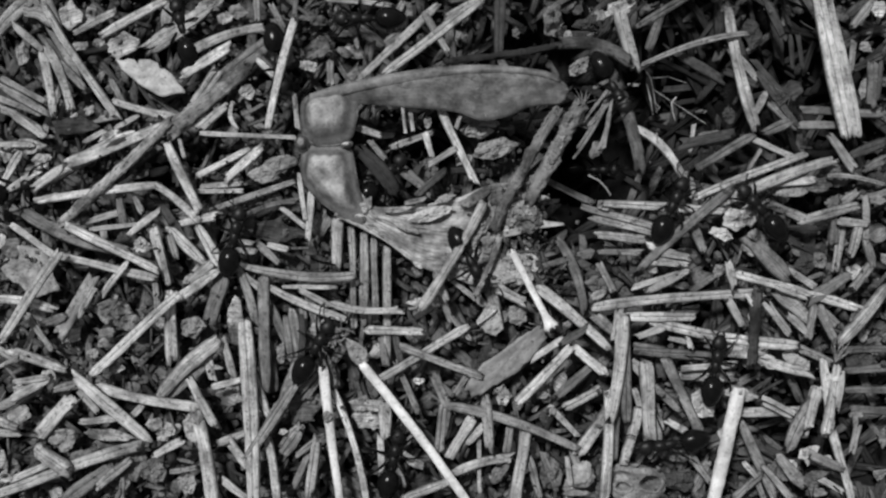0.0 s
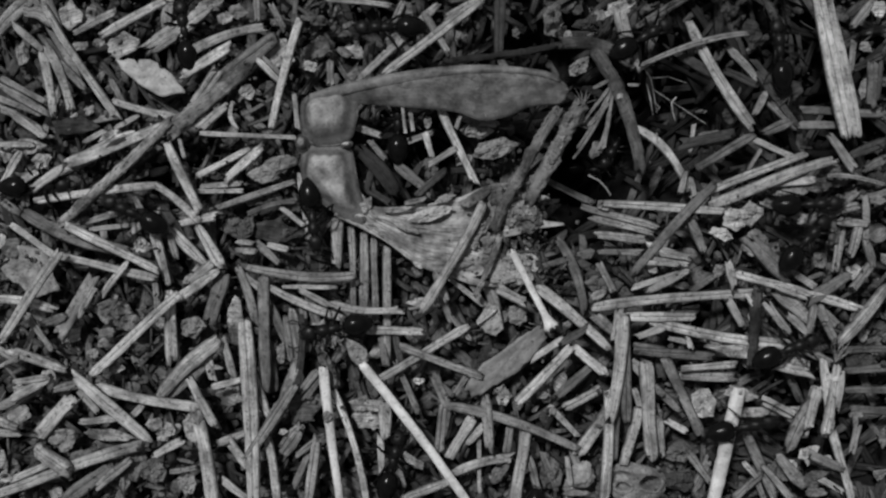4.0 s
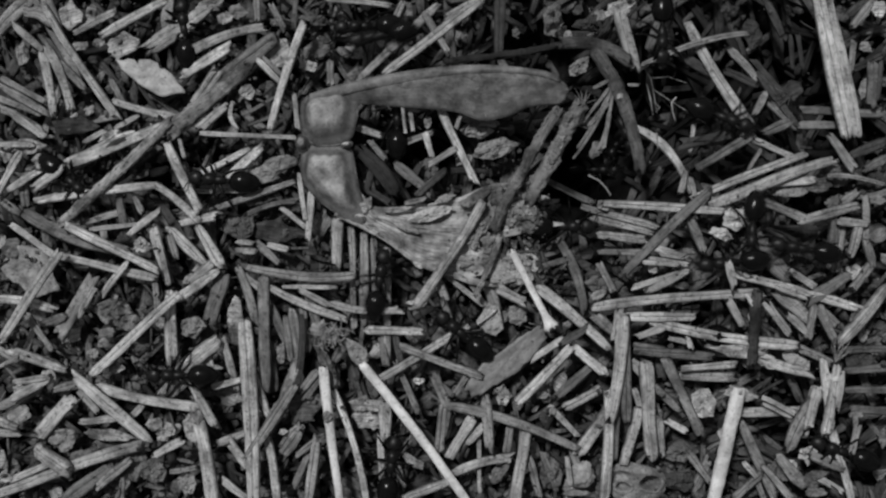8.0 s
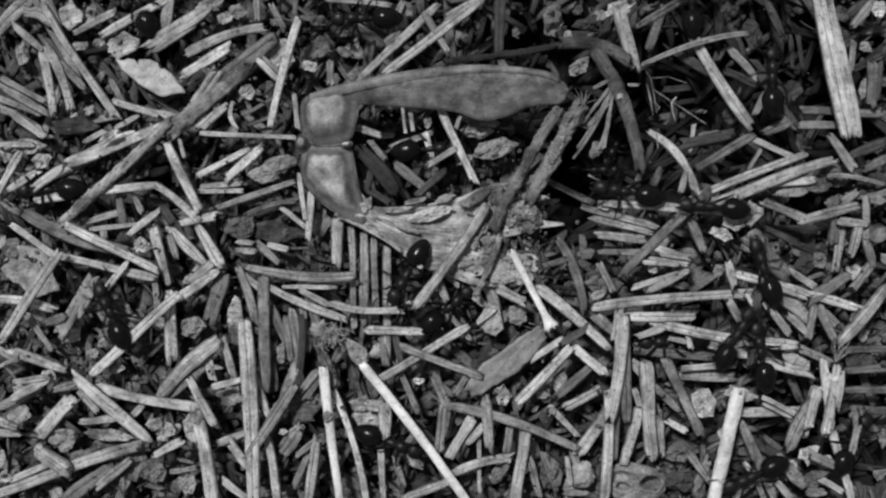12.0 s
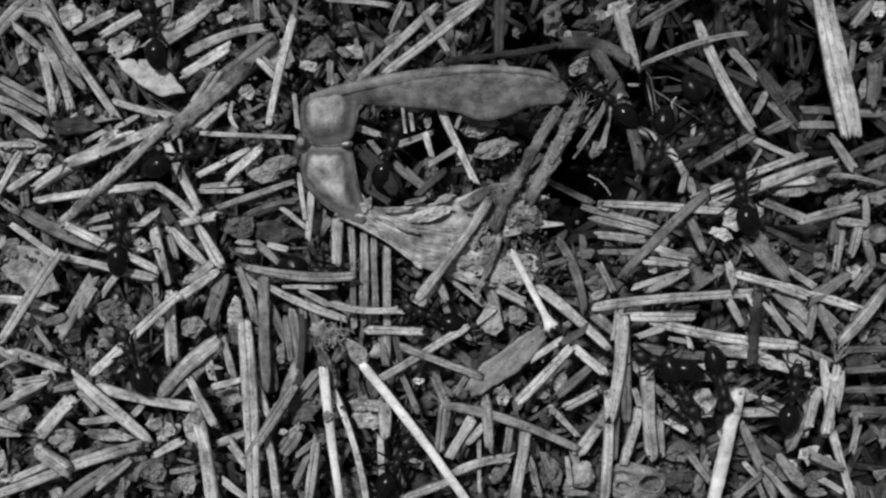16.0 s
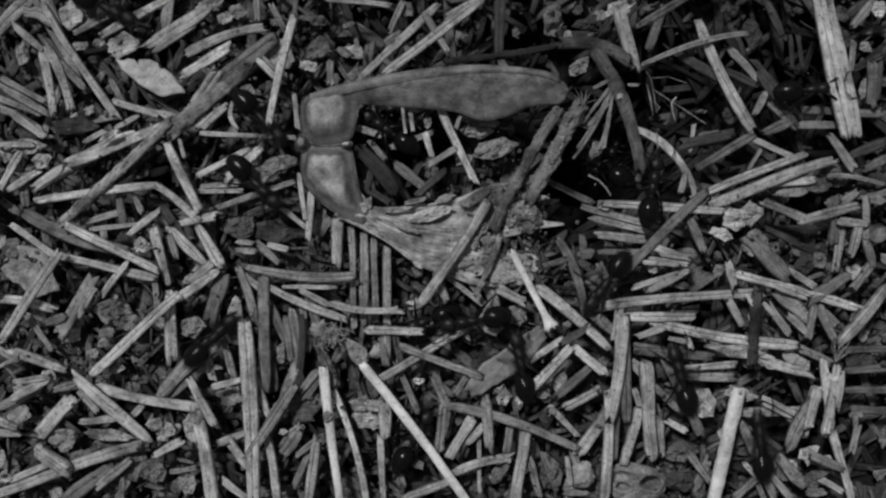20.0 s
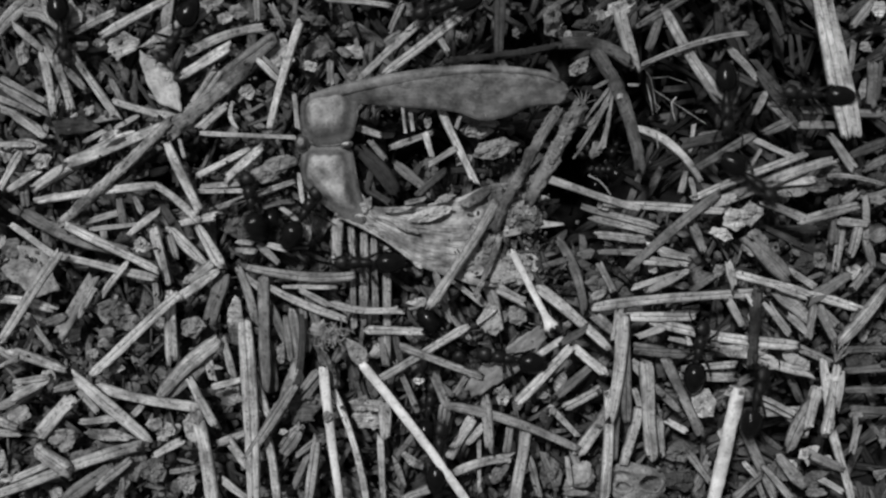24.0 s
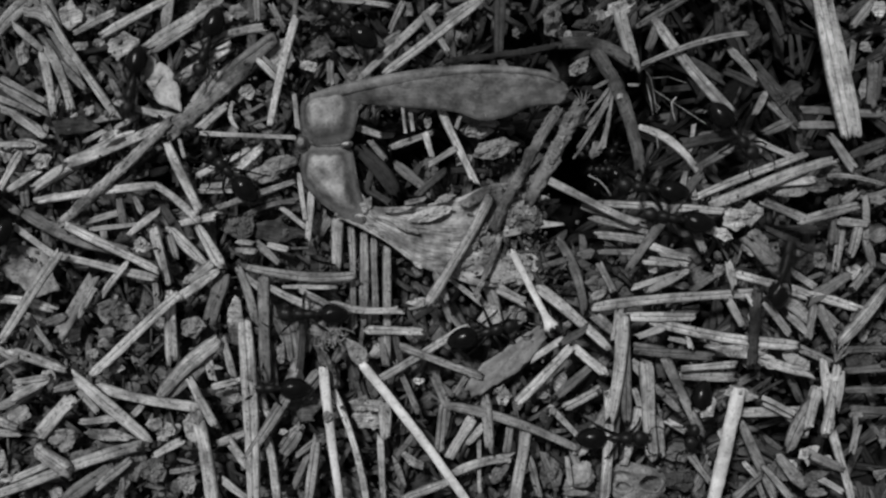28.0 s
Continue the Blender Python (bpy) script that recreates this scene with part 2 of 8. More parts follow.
def crumbs(count, box, sizes, seed, top=None, label="small crumbs of bark, resin and soil among needles"):
    rng = random.Random(seed)
    V, F = [], []
    t = (1 + 5 ** 0.5) / 2
    ico = [(-1, t, 0), (1, t, 0), (-1, -t, 0), (1, -t, 0), (0, -1, t), (0, 1, t), (0, -1, -t), (0, 1, -t), (t, 0, -1), (t, 0, 1), (-t, 0, -1), (-t, 0, 1)]
    tri = [(0, 11, 5), (0, 5, 1), (0, 1, 7), (0, 7, 10), (0, 10, 11), (1, 5, 9), (5, 11, 4), (11, 10, 2), (10, 7, 6), (7, 1, 8), (3, 9, 4), (3, 4, 2), (3, 2, 6), (3, 6, 8), (3, 8, 9), (4, 9, 5), (2, 4, 11), (6, 2, 10), (8, 6, 7), (9, 8, 1)]
    for _ in range(count):
        x, y = rng.uniform(box[0], box[1]), rng.uniform(box[2], box[3])
        if (top is None or label.startswith("fine")) and in_pit(x, y) and rng.random() < 0.97:
            continue
        s = sizes[0] + (sizes[1] - sizes[0]) * rng.random() ** 2.5
        m = pose(x * MM, y * MM, ((surface(x, y) + rng.uniform(0, 3.6)) if top is None else rng.uniform(*top)) * MM, rng.uniform(0, 360), rng.uniform(0, 360), rng.uniform(0, 360))
        sx, sy, sz = s * rng.uniform(0.6, 1.3), s * rng.uniform(0.4, 1), s * rng.uniform(0.3, 0.7)
        base = len(V)
        V += [tuple(m @ Vector((a * sx * rng.uniform(0.7, 1.2) * MM / 1.9, b * sy * rng.uniform(0.7, 1.2) * MM / 1.9, c * sz * MM / 1.9))) for a, b, c in ico]
        F += [tuple(i + base for i in q) for q in tri]
    tagged(mesh_object("litter_crumbs", V, F, M_CRUMB, smooth=False), label, "crumbs", kind="stuff")


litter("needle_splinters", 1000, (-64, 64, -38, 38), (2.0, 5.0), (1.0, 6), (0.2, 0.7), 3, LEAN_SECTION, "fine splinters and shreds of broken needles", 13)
litter("needle_litter", 240, (-40, 58, -30, 32), (0.3, 3.0), (4, 12), (0.6, 1.3), 4, LEAN_SECTION, "needles down in the nest gaps, coloured blackish for shade", 15, M_DEEP, True)
crumbs(7000, (-66, 66, -40, 40), (0.2, 1.3), 21)
crumbs(90, (0.5, 8.0, -4.0, 5.0), (0.1, 0.4), 22, (3.9, 4.4), "specks of dirt on the torn seed wing")
litter("needle_splinters", 90, (6.5, 13.0, -5.0, 7.5), (5.6, 7.4), (0.8, 4.0), (0.2, 0.7), 3, LEAN_SECTION, "shreds of needles and fibre at the torn wing's edge", 14)
crumbs(200, (6.5, 12.8, -4.6, 7.8), (0.1, 0.65), 24, (3.0, 4.3), "dirt crumbs stuck to the torn seed wing")
crumbs(900, (-60, 60, -34, 34), (0.1, 0.55), 23, (2.6, 4.2), "fine bark dust caught on top of needles")


def chip_shape(rng, size):
    """Vertices (metres), faces and map of a torn scrap, thin and slightly cupped, about its middle."""
    V, F, U = [], [], []
    w, h, n = size, size * rng.uniform(0.3, 0.8), rng.randint(9, 14)
    thick, cup, start = rng.uniform(0.1, 0.25), rng.uniform(-0.5, 0.5), rng.uniform(0, 300)
    ring = [2 * math.pi * (i + rng.uniform(-0.35, 0.35)) / n for i in range(n)]
    reach = [rng.uniform(0.62, 1.12) for _ in range(n)]
    for side in (1, -1):
        for k in (0.0, 0.55, 1.0):
            for a, r in zip(ring, reach):
                px, py = w / 2 * k * r * math.cos(a), h / 2 * k * r * math.sin(a)
                pz = cup * k * k * math.cos(2 * a) * 0.4 + 0.12 * noise.noise((px * 2, py * 2, start)) + side * thick / 2
                V.append((px * MM, py * MM, pz * MM))
                U.append((start + px, k * r * math.sin(a) * 0.9))
    for top in (0, 1):
        for i in range(2):
            for j in range(n):
                p, q = (top * 3 + i) * n + j, (top * 3 + i) * n + (j + 1) % n
                F.append((p, p + n, q + n, q) if top == 0 else (q, q + n, p + n, p))
    for j in range(n):
        p, q = 2 * n + j, 2 * n + (j + 1) % n
        F.append((p, p + 3 * n, q + 3 * n, q))
    return V, F, U


def open_spot(rng, box):
    """A place between the gaps; fewer in the hollow round the hole."""
    while True:
        x, y = rng.uniform(box[0], box[1]), rng.uniform(box[2], box[3])
        if not (in_pit(x, y) or math.hypot(x - 19.5, y - 11) < 8 or (x > 4 and y > 7 and rng.random() < 0.8)):
            return x, y


def chips(count, box, sizes, zs, seed, label):
    """Uncounted torn scraps of bark, bud scale and husk, joined."""
    rng = random.Random(seed)
    V, F, U = [], [], []
    for _ in range(count):
        x, y = open_spot(rng, box)
        v, f, u = chip_shape(rng, sizes[0] + (sizes[1] - sizes[0]) * rng.random() ** 2)
        m = pose(x * MM, y * MM, (surface(x, y) + rng.uniform(*zs)) * MM, rng.uniform(-22, 22), rng.uniform(-22, 22), rng.uniform(0, 360))
        base = len(V)
        V += [tuple(m @ Vector(p)) for p in v]
        F += [tuple(i + base for i in q) for q in f]
        U += u
    tagged(mesh_object("bark_chips", V, F, M_CHIP, None, "", U), label, "bark chips", kind="stuff")


def scattered(seed, chip_count, needle_count):
    """Single scraps and short needles of the topmost litter."""
    rng = random.Random(seed)
    for _ in range(chip_count):
        x, y = open_spot(rng, (-57, 57, -32, 32))
        size, tone = 1.2 + 2.9 * rng.random() ** 2, rng.choice((4, 4, 5, 5, 6, 7))
        v, f, u = chip_shape(rng, size)
        ob = mesh_object("bark_chip", v, f, M_BARK, None, "", u)
        ob.matrix_world = pose(x * MM, y * MM, (surface(x, y) + rng.uniform(3.0, 4.2)) * MM, rng.uniform(-18, 18), rng.uniform(-18, 18), rng.uniform(0, 360))
        extent = "small" if size < 2 else "broad"
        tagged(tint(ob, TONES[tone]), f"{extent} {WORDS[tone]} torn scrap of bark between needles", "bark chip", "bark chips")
    for _ in range(needle_count):
        x, y = open_spot(rng, (-57, 57, -32, 32))
        length, width, tone = rng.uniform(4, 12), rng.uniform(0.7, 1.4), rng.choice((3, 4, 4, 4, 5, 5, 6))
        v, f, u = needle_shape(rng, length, width, rng.uniform(-0.05, 0.05) * length, 7, SECTION)
        ob = mesh_object("conifer_needle", v, f, M_NEEDLE, None, "", u)
        ob.matrix_world = pose(x * MM, y * MM, (surface(x, y) + rng.uniform(2.0, 3.4)) * MM, rng.uniform(-25, 25), rng.uniform(-7, 7), rng.uniform(0, 360))
        extent = "short" if length < 6 else "medium-length"
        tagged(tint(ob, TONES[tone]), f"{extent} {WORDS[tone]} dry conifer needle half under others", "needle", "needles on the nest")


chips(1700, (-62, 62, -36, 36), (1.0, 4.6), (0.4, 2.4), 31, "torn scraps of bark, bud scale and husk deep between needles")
scattered(32, 170, 12)

# ---- counted needles, tip to tip ----
needle(-42.3, 26.5, -34.1, 31.0, 3.20, 1.05, 8)
needle(-46.0, 26.9, -40.8, 29.5, 2.35, 0.98, 6)
needle(-49.3, 30.2, -40.3, 16.3, 3.60, 1.05, 6, -0.29)
needle(-50.8, 31.0, -45.2, 20.8, 2.20, 0.92, 5)
needle(-49.6, 24.5, -48.2, 16.7, 3.45, 1.19, 6, 0.21)
needle(-49.1, 25.2, -45.9, 17.2, 3.65, 1.19, 6, 0.43)
needle(-54.7, 20.2, -48.9, 16.7, 3.30, 0.98, 6)
needle(-55.1, 21.3, -49.5, 18.3, 2.45, 0.84, 5)
needle(-55.0, 18.7, -49.8, 16.7, 2.65, 0.84, 6)
needle(-55.2, 17.5, -49.8, 14.5, 2.30, 0.99, 5, 0.29)
needle(-55.6, 13.0, -50.8, 13.0, 2.50, 0.77, 7)
needle(-40.9, 18.4, -33.4, 16.4, 3.20, 0.98, 7, -0.21)
needle(-46.4, 11.0, -38.3, 14.5, 2.35, 0.84, 8, 0.21)
needle(-50.8, 7.4, -39.0, 14.1, 2.55, 1.05, 7)
needle(-32.4, 21.4, -26.3, 25.0, 3.45, 1.40, 7)
needle(-31.7, 24.2, -21.9, 27.4, 3.65, 1.26, 6, 0.50)
needle(-23.0, 23.4, -19.9, 20.4, 3.35, 0.84, 8)
needle(-18.4, 19.3, -17.9, 14.9, 3.55, 0.70, 6)
needle(-14.1, 23.4, -14.0, 20.5, 2.15, 0.99, 5)
needle(-10.8, 20.8, -0.6, 30.4, 2.55, 1.05, 6)
needle(-7.3, 21.8, 4.6, 30.6, 3.25, 1.19, 6)
needle(-14.7, 31.2, -6.6, 30.3, 2.60, 0.77, 7)
needle(-29.8, 14.2, -18.2, 13.7, 4.35, 0.62, 6)
needle(-10.8, 15.2, -7.7, 14.1, 2.45, 0.91, 6)
needle(-9.1, 13.5, -7.2, 11.2, 1.60, 0.85, 5)
needle(-6.6, 12.6, -1.3, 14.5, 2.30, 0.84, 6)
needle(-2.3, 14.5, -1.3, 11.4, 2.50, 0.84, 8)
needle(-0.3, 17.2, 3.9, 8.3, 3.20, 1.05, 9)
needle(-5.1, 17.8, -3.0, 17.1, 2.35, 0.56, 8)
needle(-30.3, 9.0, -24.0, 12.3, 3.60, 0.91, 8)
needle(-26.8, 8.7, -22.5, 12.5, 3.25, 1.19, 8)
needle(7.1, 31.6, 6.9, 24.1, 2.40, 1.41, 3)
needle(0.4, 28.7, 5.2, 31.3, 2.60, 1.12, 6)
needle(24.3, 22.5, 37.3, 26.5, 4.55, 0.69, 5, 0.64)
needle(20.5, 19.9, 17.4, 15.8, 3.70, 0.42, 5)
needle(20.7, 20.0, 16.6, 12.5, 3.35, 0.35, 5, 0.29)
needle(20.8, 19.7, 16.1, 11.2, 3.55, 0.35, 5, 0.43)
needle(21.0, 19.7, 19.3, 12.3, 3.20, 0.42, 5, 0.29)
arched = needle(23.6, 15.1, 30.6, 7.3, 3.40, 1.05, 7, 1.1)
needle(31.2, 15.4, 30.7, 12.1, 2.55, 0.63, 6)
needle(35.6, 25.1, 39.1, 21.2, 2.20, 1.13, 5)
needle(35.2, 22.2, 39.0, 20.4, 2.40, 0.98, 3)
needle(46.0, 31.2, 49.6, 13.6, 4.70, 1.80, 7, -0.14)
needle(47.4, 29.5, 50.9, 14.0, 4.35, 1.53, 6, 0.14)
needle(43.2, 26.7, 43.5, 22.5, 2.45, 0.56, 3)
needle(44.1, 26.6, 44.7, 22.4, 2.65, 0.56, 3)
needle(44.8, 17.3, 54.7, 16.8, 2.30, 1.13, 4)
needle(44.3, 15.4, 50.3, 15.4, 2.50, 1.05, 5)
needle(38.1, 13.7, 43.3, 11.4, 3.20, 0.84, 6)
needle(31.5, 10.1, 38.3, 14.0, 3.40, 1.12, 4)
needle(47.7, 14.1, 50.8, 9.8, 3.60, 1.26, 5)
needle(51.0, 27.7, 53.7, 31.0, 2.20, 1.13, 5)
needle(54.3, 24.1, 53.7, 18.2, 2.40, 1.27, 3)
needle(-55.1, 6.9, -52.3, 12.0, 3.30, 0.98, 8)
needle(-50.3, 5.9, -34.9, 7.9, 3.50, 1.05, 7, 0.14)
needle(-35.5, 7.9, -30.1, 3.4, 3.70, 0.98, 7, 0.29)
needle(-33.8, 12.8, -30.0, 4.8, 4.40, 1.25, 7)
needle(-55.4, 6.4, -52.8, 4.5, 2.50, 0.98, 5)
needle(-46.3, 3.0, -34.9, -2.7, 4.45, 1.11, 8)
needle(-53.3, 3.0, -47.7, -1.0, 3.60, 0.91, 7)
needle(-47.9, -0.8, -35.6, -3.6, 3.25, 1.05, 6)
needle(-54.0, -11.2, -46.7, -0.3, 5.55, 1.24, 7)
needle(-55.2, -6.2, -48.0, -7.6, 3.65, 1.12, 8, 0.43)
needle(-41.8, -5.6, -38.8, -1.5, 4.35, 0.83, 8)
needle(-45.3, -8.5, -43.3, -4.8, 2.65, 0.84, 6)
needle(-43.0, -15.3, -32.6, -5.6, 4.40, 1.25, 7)
needle(-34.0, -5.5, -33.7, -14.0, 2.50, 1.55, 7)
needle(-36.1, 2.9, -34.0, -4.2, 2.45, 1.3, 6)
needle(-38.8, 1.8, -35.1, 4.8, 3.40, 0.91, 7)
needle(-34.0, 2.5, -29.6, -1.8, 2.55, 1.35, 7)
needle(-32.6, 3.1, -28.1, 4.1, 3.25, 1.1, 7)
needle(-30.4, 2.9, -27.3, -2.2, 3.45, 1.4, 7)
needle(-32.5, -6.0, -27.8, -2.7, 3.65, 1.25, 7)
needle(-30.1, 7.8, -25.0, 8.2, 2.25, 0.70, 6)
needle(-30.5, 7.2, -24.9, 7.2, 2.45, 0.63, 7)
needle(-51.8, -8.0, -48.6, -12.6, 2.65, 0.84, 5)
needle(-45.0, 3.2, -40.2, 4.6, 2.30, 0.84, 6)
needle(-27.8, 5.1, -18.3, 8.3, 3.55, 0.84, 5)
needle(-24.2, 4.4, -18.1, 6.0, 2.35, 0.70, 4, 0.36)
needle(-17.8, 9.3, -17.0, 3.7, 3.60, 0.63, 8)
needle(-16.3, 7.1, -16.7, 1.2, 3.25, 0.91, 7)
needle(-20.1, 5.1, -17.0, 2.7, 2.40, 0.70, 6)
needle(-23.0, 0.8, -20.4, -1.7, 3.30, 0.98, 5)
needle(-24.1, -2.2, -10.9, -3.3, 4.55, 1.18, 5, -0.57)
needle(-19.8, -4.7, -13.1, -4.7, 3.70, 0.56, 7)
needle(-21.9, -4.5, -12.0, -8.7, 3.35, 0.98, 7, -0.29)
needle(-13.6, -6.7, -5.3, -7.5, 4.60, 0.97, 7, -0.43)
needle(-13.1, 3.9, -13.2, -2.0, 2.15, 1.55, 6)
needle(-11.5, 2.9, -11.0, -9.9, 2.35, 0.84, 6)
needle(-9.8, 2.3, -9.8, -9.4, 2.55, 1.12, 5)
needle(-8.6, 1.8, -8.4, -9.1, 2.20, 0.92, 5)
needle(-7.0, 0.2, -7.0, -14.0, 2.40, 1.05, 6)
needle(-22.2, -3.4, -21.9, -17.4, 3.50, 1.54, 5)
needle(-24.4, -8.9, -23.2, -30.9, 4.75, 1.87, 6, 0.29)
needle(-21.4, -7.0, -18.4, -14.0, 2.30, 1.13, 4)
needle(-16.8, -5.6, -14.9, -14.0, 2.50, 1.26, 4, 0.29)
needle(-9.5, -10.0, -2.5, -10.2, 3.20, 1.12, 8)
needle(-0.8, -4.1, 1.0, -9.2, 2.20, 0.84, 5)
needle(0.4, -3.3, 5.2, -7.1, 2.40, 0.70, 6)
needle(3.2, -4.0, 5.5, -7.3, 2.60, 0.70, 5)
needle(11.7, -4.8, 20.2, -12.1, 4.35, 1.39, 7, 0.21)
needle(15.9, -11.9, 20.1, -15.4, 3.50, 1.26, 9)
needle(9.0, -18.9, 15.7, -12.1, 4.75, 1.25, 8)
needle(10.9, -13.7, 14.9, -11.1, 3.35, 0.98, 7)
needle(5.8, -4.7, 7.0, -9.6, 2.50, 1.55, 5)
needle(17.3, 5.3, 26.8, 2.7, 2.35, 0.91, 6)
needle(18.4, 3.9, 26.0, 2.0, 2.55, 0.84, 6)
needle(19.1, 1.8, 25.2, 1.2, 2.20, 1.13, 6)
needle(19.4, -0.4, 24.7, -0.4, 2.40, 0.84, 5)
needle(19.8, 5.7, 34.7, 4.7, 3.65, 1.05, 7)
needle(35.7, -2.9, 45.0, -5.5, 3.50, 1.19, 7)
needle(44.7, -5.4, 51.5, -7.4, 3.70, 1.12, 7)
needle(18.6, -7.3, 39.3, -5.4, 3.35, 1.26, 6, 0.36)
needle(23.6, -4.8, 30.8, -2.6, 2.55, 0.84, 6)
needle(19.4, -1.7, 21.2, -5.2, 2.40, 0.98, 6)
needle(30.3, 4.3, 32.5, -0.4, 2.60, 1.19, 5)
needle(30.8, 6.2, 44.9, 11.8, 3.30, 0.98, 6, 0.14)
needle(33.2, 5.5, 48.5, 11.1, 3.50, 1.40, 6, 0.21)
needle(41.2, 8.1, 46.2, 8.6, 2.65, 1.05, 7)
needle(49.1, -11.6, 55.1, -4.5, 3.35, 1.54, 6)
needle(45.1, -6.4, 50.0, -3.3, 3.55, 1.54, 4)
needle(51.0, -5.0, 53.4, -1.9, 2.15, 1.27, 5)
needle(49.6, 3.2, 48.9, -2.7, 2.35, 1.13, 5)
needle(52.4, 1.5, 53.5, -2.2, 2.55, 1.12, 5)
needle(-53.5, -12.6, -46.6, -15.1, 3.25, 1.26, 7, 0.14)
needle(-55.5, -12.2, -52.8, -14.1, 2.40, 0.98, 6)
needle(-45.1, -15.7, -36.0, -23.5, 4.70, 1.52, 7)
needle(-42.8, -17.0, -30.2, -19.6, 3.30, 1.33, 7, -0.36)
needle(-35.0, -18.1, -27.9, -11.4, 3.50, 1.81, 6, 0.43)
needle(-34.0, -18.4, -29.6, -14.5, 2.65, 0.98, 5)
needle(-31.4, -16.0, -29.2, -20.3, 3.35, 1.12, 7)
needle(-30.4, -20.5, -28.4, -31.2, 3.55, 1.81, 8, 0.21)
needle(-55.2, -30.4, -37.6, -24.3, 3.20, 1.40, 6, 0.21)
needle(-48.8, -28.2, -37.5, -24.7, 2.35, 0.98, 5, 0.43)
needle(-35.7, -25.5, -32.2, -23.6, 3.60, 1.05, 7)
needle(-43.4, -15.2, -40.4, -13.2, 3.25, 1.19, 7)
needle(-45.1, -21.5, -40.9, -21.1, 2.40, 0.98, 7)
needle(-50.3, -23.2, -46.1, -18.5, 2.60, 1.97, 6)
needle(-28.5, -17.1, -25.1, -16.2, 3.30, 0.84, 8)
needle(-29.3, -13.4, -28.6, -16.2, 2.45, 1.12, 7)
needle(-26.2, -23.9, -24.0, -27.0, 3.70, 1.25, 8)
needle(-27.4, -28.8, -24.0, -31.4, 2.30, 0.99, 6)
needle(-28.0, -24.2, -23.8, -22.6, 2.50, 0.98, 6)
needle(-21.9, -22.8, -20.4, -31.2, 3.40, 1.19, 6, 0.21)
needle(-15.5, -23.6, -16.6, -31.2, 3.60, 1.26, 6)
needle(-18.2, -25.7, -14.9, -23.1, 2.60, 0.84, 5)
needle(-20.0, -24.7, -17.7, -22.0, 2.25, 1.41, 6)
needle(-4.7, -30.7, 1.3, -28.4, 3.70, 1.05, 6)
needle(0.6, -19.2, 16.5, -24.6, 4.40, 1.18, 5, 0.71)
needle(5.3, -18.2, 5.7, -24.7, 4.60, 1.39, 5)
needle(1.1, -27.9, 8.5, -25.8, 3.20, 1.19, 6, 0.43)
needle(10.3, -22.2, 8.9, -31.3, 3.40, 1.54, 6)
needle(10.6, -25.8, 12.1, -31.0, 2.55, 0.98, 5)
needle(22.0, -7.9, 20.4, -20.9, 5.35, 1.65, 6, 0.36)
needle(20.4, -17.3, 19.7, -31.0, 4.50, 1.39, 7, 0.21)
needle(22.4, -8.2, 22.5, -21.1, 4.70, 1.25, 4)
needle(21.0, -19.2, 16.8, -25.2, 3.30, 1.68, 6)
needle(21.6, -14.6, 21.2, -26.1, 3.50, 0.98, 4)
needle(25.0, -14.2, 25.8, -25.7, 3.70, 1.81, 6)
needle(24.3, -19.5, 22.4, -26.4, 3.35, 1.40, 6)
needle(26.8, -21.0, 27.1, -25.6, 2.50, 1.26, 6)
needle(23.4, -13.9, 25.5, -16.2, 3.20, 1.26, 6)
needle(15.4, -19.7, 19.6, -17.4, 2.35, 1.20, 6)
needle(14.1, -18.3, 18.5, -14.5, 2.55, 1.26, 4)
needle(13.2, -19.5, 16.8, -23.3, 2.20, 0.77, 7)
needle(4.4, -23.2, 4.6, -30.3, 2.40, 0.56, 6)
needle(27.5, -13.6, 32.0, -23.1, 3.65, 1.32, 5)
needle(27.9, -21.4, 30.4, -22.8, 2.25, 0.91, 9)
needle(37.8, -12.9, 45.3, -15.4, 3.35, 1.40, 7, -0.21)
needle(39.4, -11.4, 43.5, -12.2, 2.50, 1.12, 6)
needle(36.9, -20.4, 45.6, -20.1, 2.15, 1.27, 6)
needle(47.0, -13.6, 48.0, -22.5, 3.45, 1.12, 7)
needle(48.7, -14.4, 47.1, -23.1, 3.65, 1.05, 6)
needle(46.3, -17.4, 44.8, -23.3, 2.25, 1.27, 5)
needle(44.5, -12.4, 48.3, -14.1, 2.65, 1.12, 5)
needle(50.1, -12.6, 55.5, -12.4, 2.30, 0.99, 4)
needle(50.3, -17.5, 55.5, -17.5, 2.50, 0.98, 4)
needle(50.7, -20.0, 55.7, -20.2, 2.15, 1.06, 4)
needle(50.0, -15.1, 55.5, -14.8, 2.35, 0.98, 4)
needle(-36.8, 25.0, -28.9, 29.9, 3.00, 1.68, 6)
sway = needle(-21.1, 15.1, -17.8, 28.2, 5.35, 1.03, 7, 0.21)
prop = needle(-2.8, -7.2, 5.2, 5.5, 5.6, 1.29, 6, -0.21, ROUND_SECTION)
shifted = needle(35.2, 29.5, 38.5, 14.9, 4.07, 1.46, 6, -0.43)
dark_lever = needle(21.9, -3.3, 32.8, 7.0, 4.35, 1.18, 4, 0.29)
hauled = needle(13.0, 8.5, 24.8, 3.7, 4.13, 1.04, 6, -0.14)
needle(-40.7, 15.1, -37.8, 16.6, 2.50, 0.70, 7)
needle(-44.8, 13.3, -42.1, 14.7, 2.15, 0.70, 6)
needle(-43.7, 2.4, -37.1, 3.1, 3.40, 0.63, 6)
needle(-19.6, -8.4, -18.8, -14.1, 2.55, 0.84, 5)
needle(-17.5, -7.3, -16.8, -12.8, 2.20, 0.99, 5)
needle(-55.5, -19.8, -50.0, -17.4, 2.40, 1.13, 5)
